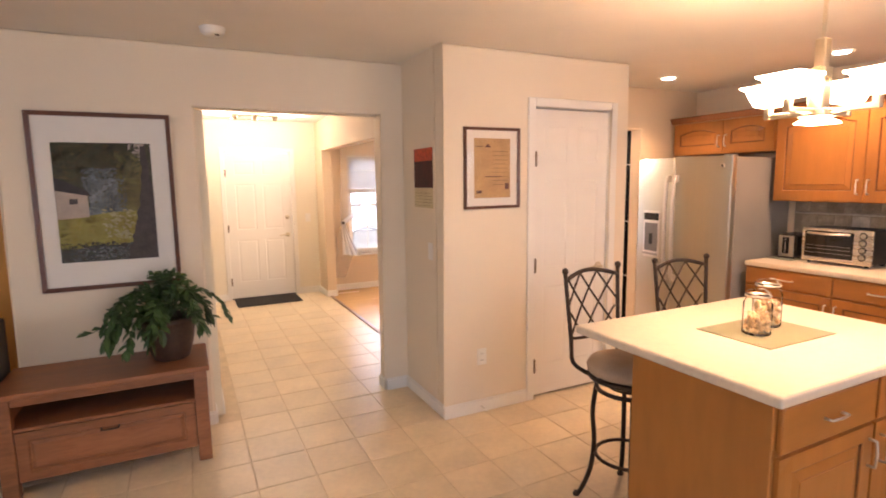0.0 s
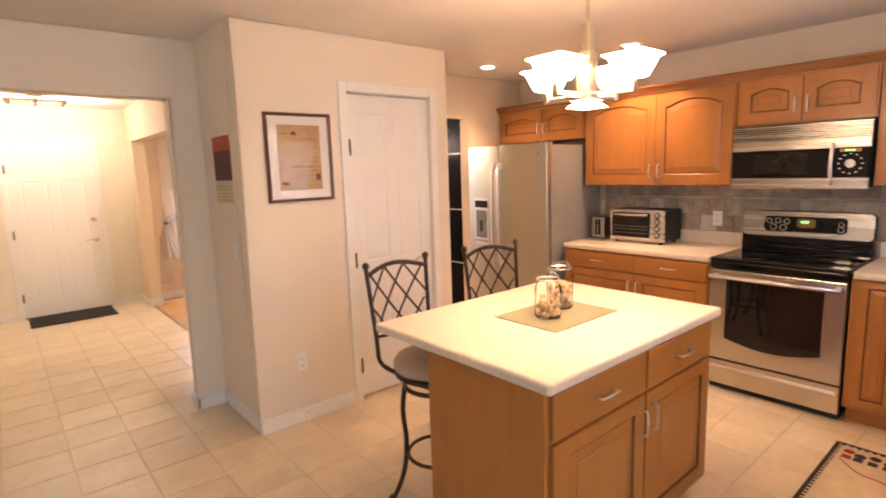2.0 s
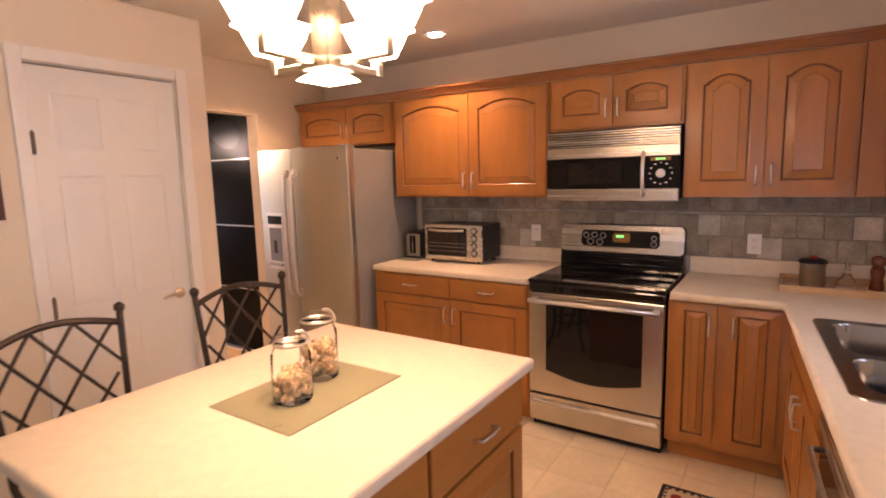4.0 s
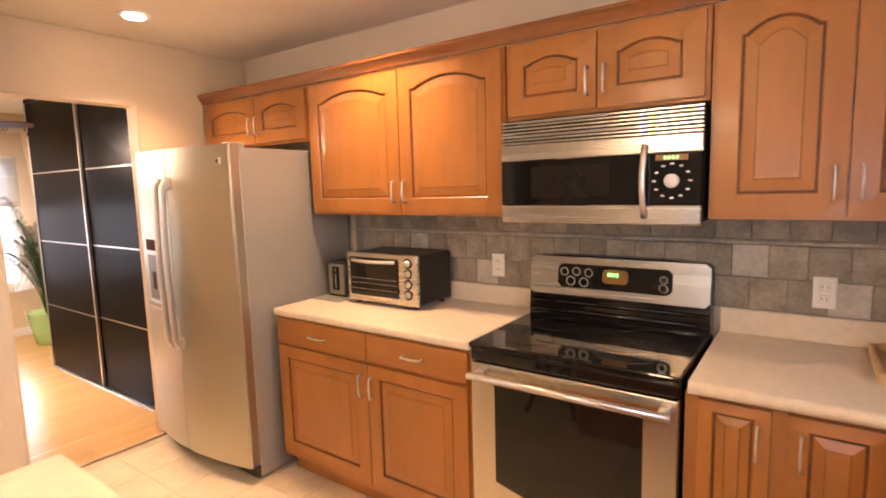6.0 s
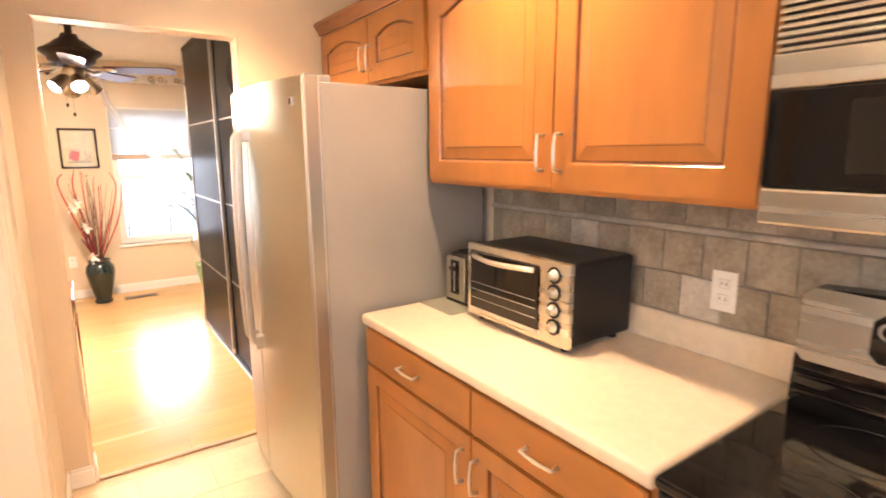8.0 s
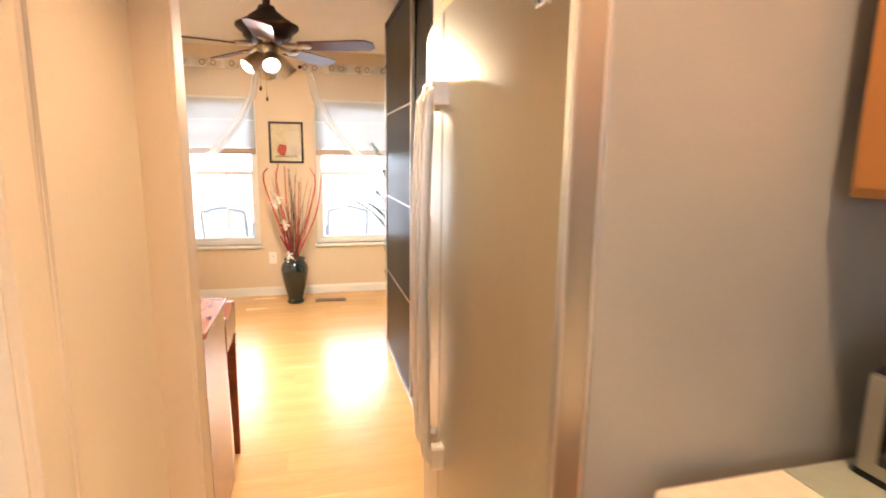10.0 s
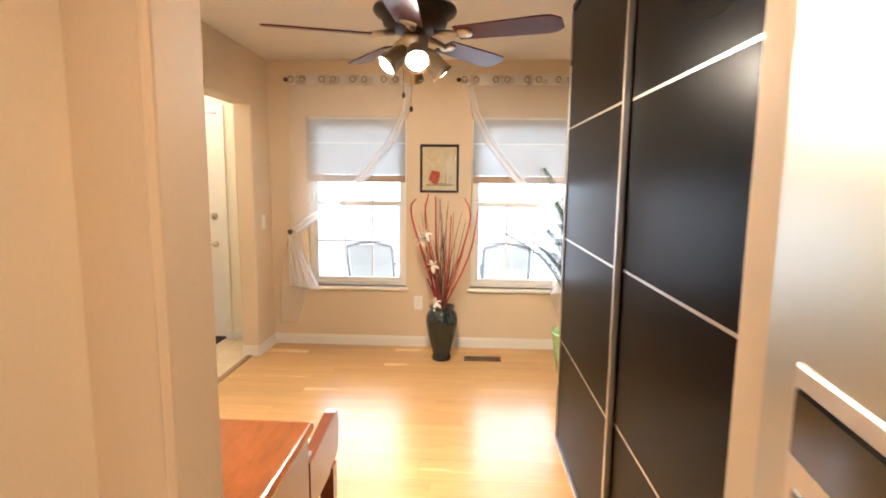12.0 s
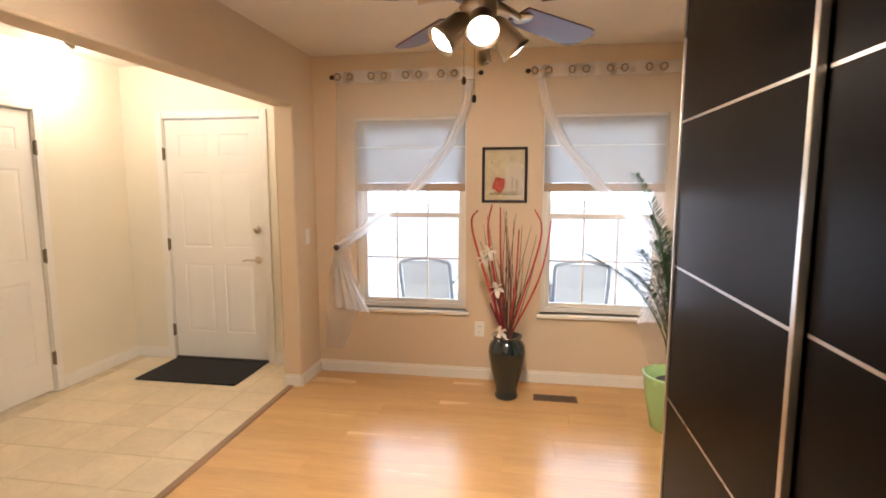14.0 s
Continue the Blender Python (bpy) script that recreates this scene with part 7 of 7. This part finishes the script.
M_PATIO = material("grey_patio_metal", (0.34, 0.37, 0.40), 0.5, 0.0, vary=0.1)
M_SLING = material("pale_sling_mesh", (0.72, 0.77, 0.82), 0.8, vary=0.05, scale=8, fine=200, bump=0.05)


def patio_chair(x):
    c = thing("patio_chair", (x, 8.5, 0), "pale grey metal patio chair with sling back", "chair", "porch chairs")
    for s in (-1, 1):
        part("side_frame", tube(curve_through([(x + s * 0.22, 8.25, 0.0), (x + s * 0.22, 8.27, 0.42), (x + s * 0.22, 8.20, 0.6), (x + s * 0.215, 8.12, 0.79), (x + s * 0.17, 8.10, 0.82)], 5), 0.014, 8), M_PATIO, c)
        part("front_leg", tube([(x + s * 0.22, 8.78, 0.0), (x + s * 0.22, 8.74, 0.42)], 0.013, 8), M_PATIO, c)
        part("arm", tube([(x + s * 0.235, 8.22, 0.62), (x + s * 0.235, 8.75, 0.62), (x + s * 0.22, 8.76, 0.42)], 0.014, 8), M_PATIO, c)
    part("top_rail", tube(arc((x - 0.17, 8.10, 0.82), (x + 0.17, 8.10, 0.82), (0, 0, 0.03), 8), 0.014, 8), M_PATIO, c)
    part("seat", box(x - 0.21, 8.25, 0.41, x + 0.21, 8.74, 0.425, 0.005), M_SLING, c)
    sl = bmesh.new()
    fa = [[sl.verts.new((x + sx * 0.20, yy, z)) for sx in (-1, 1)] for yy, z in ((8.115, 0.82), (8.135, 0.79), (8.215, 0.6), (8.26, 0.43))]
    for p0, p1 in zip(fa, fa[1:]):
        sl.faces.new((p0[0], p0[1], p1[1], p1[0]))
    part("sling_back", sl, M_SLING, c, "pale mesh sling back")


patio_chair(2.61)
patio_chair(3.93)
# Emissive sheet standing in for the blown-out daylight past the den windows.
solid("backdrop", box(-40, 55, -0.055, 50, 55.2, 40), glow("daylight_glow", (0.80, 0.92, 1.0), 2.0), "glowing sheet in place of the overexposed daylight distance", "backdrop", kind="structure")

# ---- backsplash, floor tiles and planks ----
LIGHT_TILES = {(1, 2.30), (1, 0.70), (1, -0.07), (0, 1.885), (0, 0.315)}
tile_mesh = {}


def piece_mesh(name, sx, sy, sz, mat, bevel):
    k = (name, round(sx, 3), round(sy, 3), round(sz, 3))
    if k not in tile_mesh:
        bm = bmesh.new()
        b = bevel
        lo = [bm.verts.new(p) for p in ((-sx / 2, -sy / 2, 0), (sx / 2, -sy / 2, 0), (sx / 2, sy / 2, 0), (-sx / 2, sy / 2, 0))]
        md = [bm.verts.new((v.co.x, v.co.y, sz - b)) for v in lo]
        hi = [bm.verts.new((v.co.x * (1 - 2 * b / sx), v.co.y * (1 - 2 * b / sy), sz)) for v in lo]
        for a, c in ((lo, md), (md, hi)):
            for i in range(4):
                bm.faces.new((a[i], a[(i + 1) % 4], c[(i + 1) % 4], c[i]))
        bm.faces.new(hi)
        tile_mesh[k] = make(name, bm, mat)
    return tile_mesh[k]


def piece(name, me, parent, m):
    ob = new(name, me)
    ob.parent = parent
    ob.matrix_basis = m
    return ob


rt = random.Random(5)
TURN_W = pose(0, 0, 0, 0, -90, 0)
bb = BASE[bs]
for row, (z0, z1) in enumerate(((1.015, 1.138), (1.141, 1.264), (1.288, 1.40))):
    y = 2.765 - (0.06 if row % 2 else 0.0)
    while y > SINKW + 0.02:
        w = 0.123
        a0 = max(y - w, SINKW + 0.004)
        cy, cz = (y + a0) / 2, (z0 + z1) / 2
        light = any(r == row and abs(c - cy) < w / 2 for r, c in LIGHT_TILES)
        me = piece_mesh("light_tile" if light else "tile", z1 - z0 - 0.002, y - a0 - 0.003, 0.006, M_SLATEL if light else M_SLATE, 0.0015)
        piece("tile", me, bs, Matrix.Translation(Vector((4.6885 - rt.random() * 0.001, cy, cz)) - bb) @ TURN_W)
        y = a0
part("pencil_rail", tube([(4.684, SINKW + 0.004, 1.276), (4.684, 2.766, 1.276)], 0.009, 8), M_SLATEL, bs)

floor_kitchen = thing("floor_tiles", (1.5, 3, -0.006), "square beige ceramic floor tiles with sandy grout", "floor", kind="structure")
fb = BASE[floor_kitchen]
TS = 0.305
me = piece_mesh("tile", TS - 0.007, TS - 0.007, 0.006, M_TILE, 0.0015)
far = bmesh.new()
cells = []
for i in range(-12, 16):
    for j in range(-14, 26):
        cx, cy = 0.27 + (i + 0.5) * TS, 0.05 + (j + 0.5) * TS
        if cx < -3.4 or cx > 4.66 or cy < -3.95 or cy > 7.62:
            continue
        if cy > 3.86 and (cx > 1.72 or cx < 0.15):
            continue
        if 1.62 < cx < 2.94 and 3.2 < cy < 3.86:
            continue
        cells.append((cx, cy))
cells.sort(key=lambda c: (c[0] - 1.3) ** 2 + ((c[1] - 2.9) * 0.8) ** 2)
for k, (cx, cy) in enumerate(cells):
    if k < 300:
        piece("tile", me, floor_kitchen, Matrix.Translation(Vector((cx, cy, -0.006)) - fb))
    else:
        h = (TS - 0.007) / 2
        q = [far.verts.new((cx + a * h, cy + b * h, -0.0005)) for a, b in ((-1, -1), (1, -1), (1, 1), (-1, 1))]
        far.faces.new(q)
tagged(part("far_tiles", far, M_TILE, floor_kitchen), kind="stuff")

floor_den = thing("floor_planks", (3.2, 5.5, -0.006), "glossy light maple laminate plank floor", "floor", kind="structure")
fd = BASE[floor_den]
rp = random.Random(8)
y = 3.80
while y < DENN - 0.02:
    w = min(0.192, DENN - 0.015 - y)
    x = 1.80 - rp.uniform(0, 0.9) if y > 4.3 else 1.87
    x = max(x, 1.80)
    first = rp.uniform(0.3, 1.2)
    while x < EAST - 0.01:
        ln = min(first, EAST - 0.005 - x)
        first = 1.21
        if ln > 0.02:
            ok = y > 3.90 or (x + ln > 3.14 and x < 3.94)
            if ok:
                piece("plank", piece_mesh("plank", ln - 0.0006, w - 0.0006, 0.008, M_PLANK, 0.0004), floor_den, Matrix.Translation(Vector((x + ln / 2, y + w / 2, -0.006)) - fd))
        x += ln
    y += w
solid("transition_strip", box(1.765, 4.30, 0.0, 1.81, 7.225, 0.012, 0.004), material("strip_wood", (0.30, 0.17, 0.08), 0.4, stretch=(4, 0.5, 4)), "wooden transition strip between tile and laminate", "threshold", kind="structure")
solid("transition_strip", box(3.181, 3.785, 0.0, 3.94, 3.82, 0.011, 0.004), material("strip_oak", (0.52, 0.36, 0.20), 0.4, stretch=(0.5, 4, 4)), "pale transition strip in the den doorway", "threshold", kind="structure")
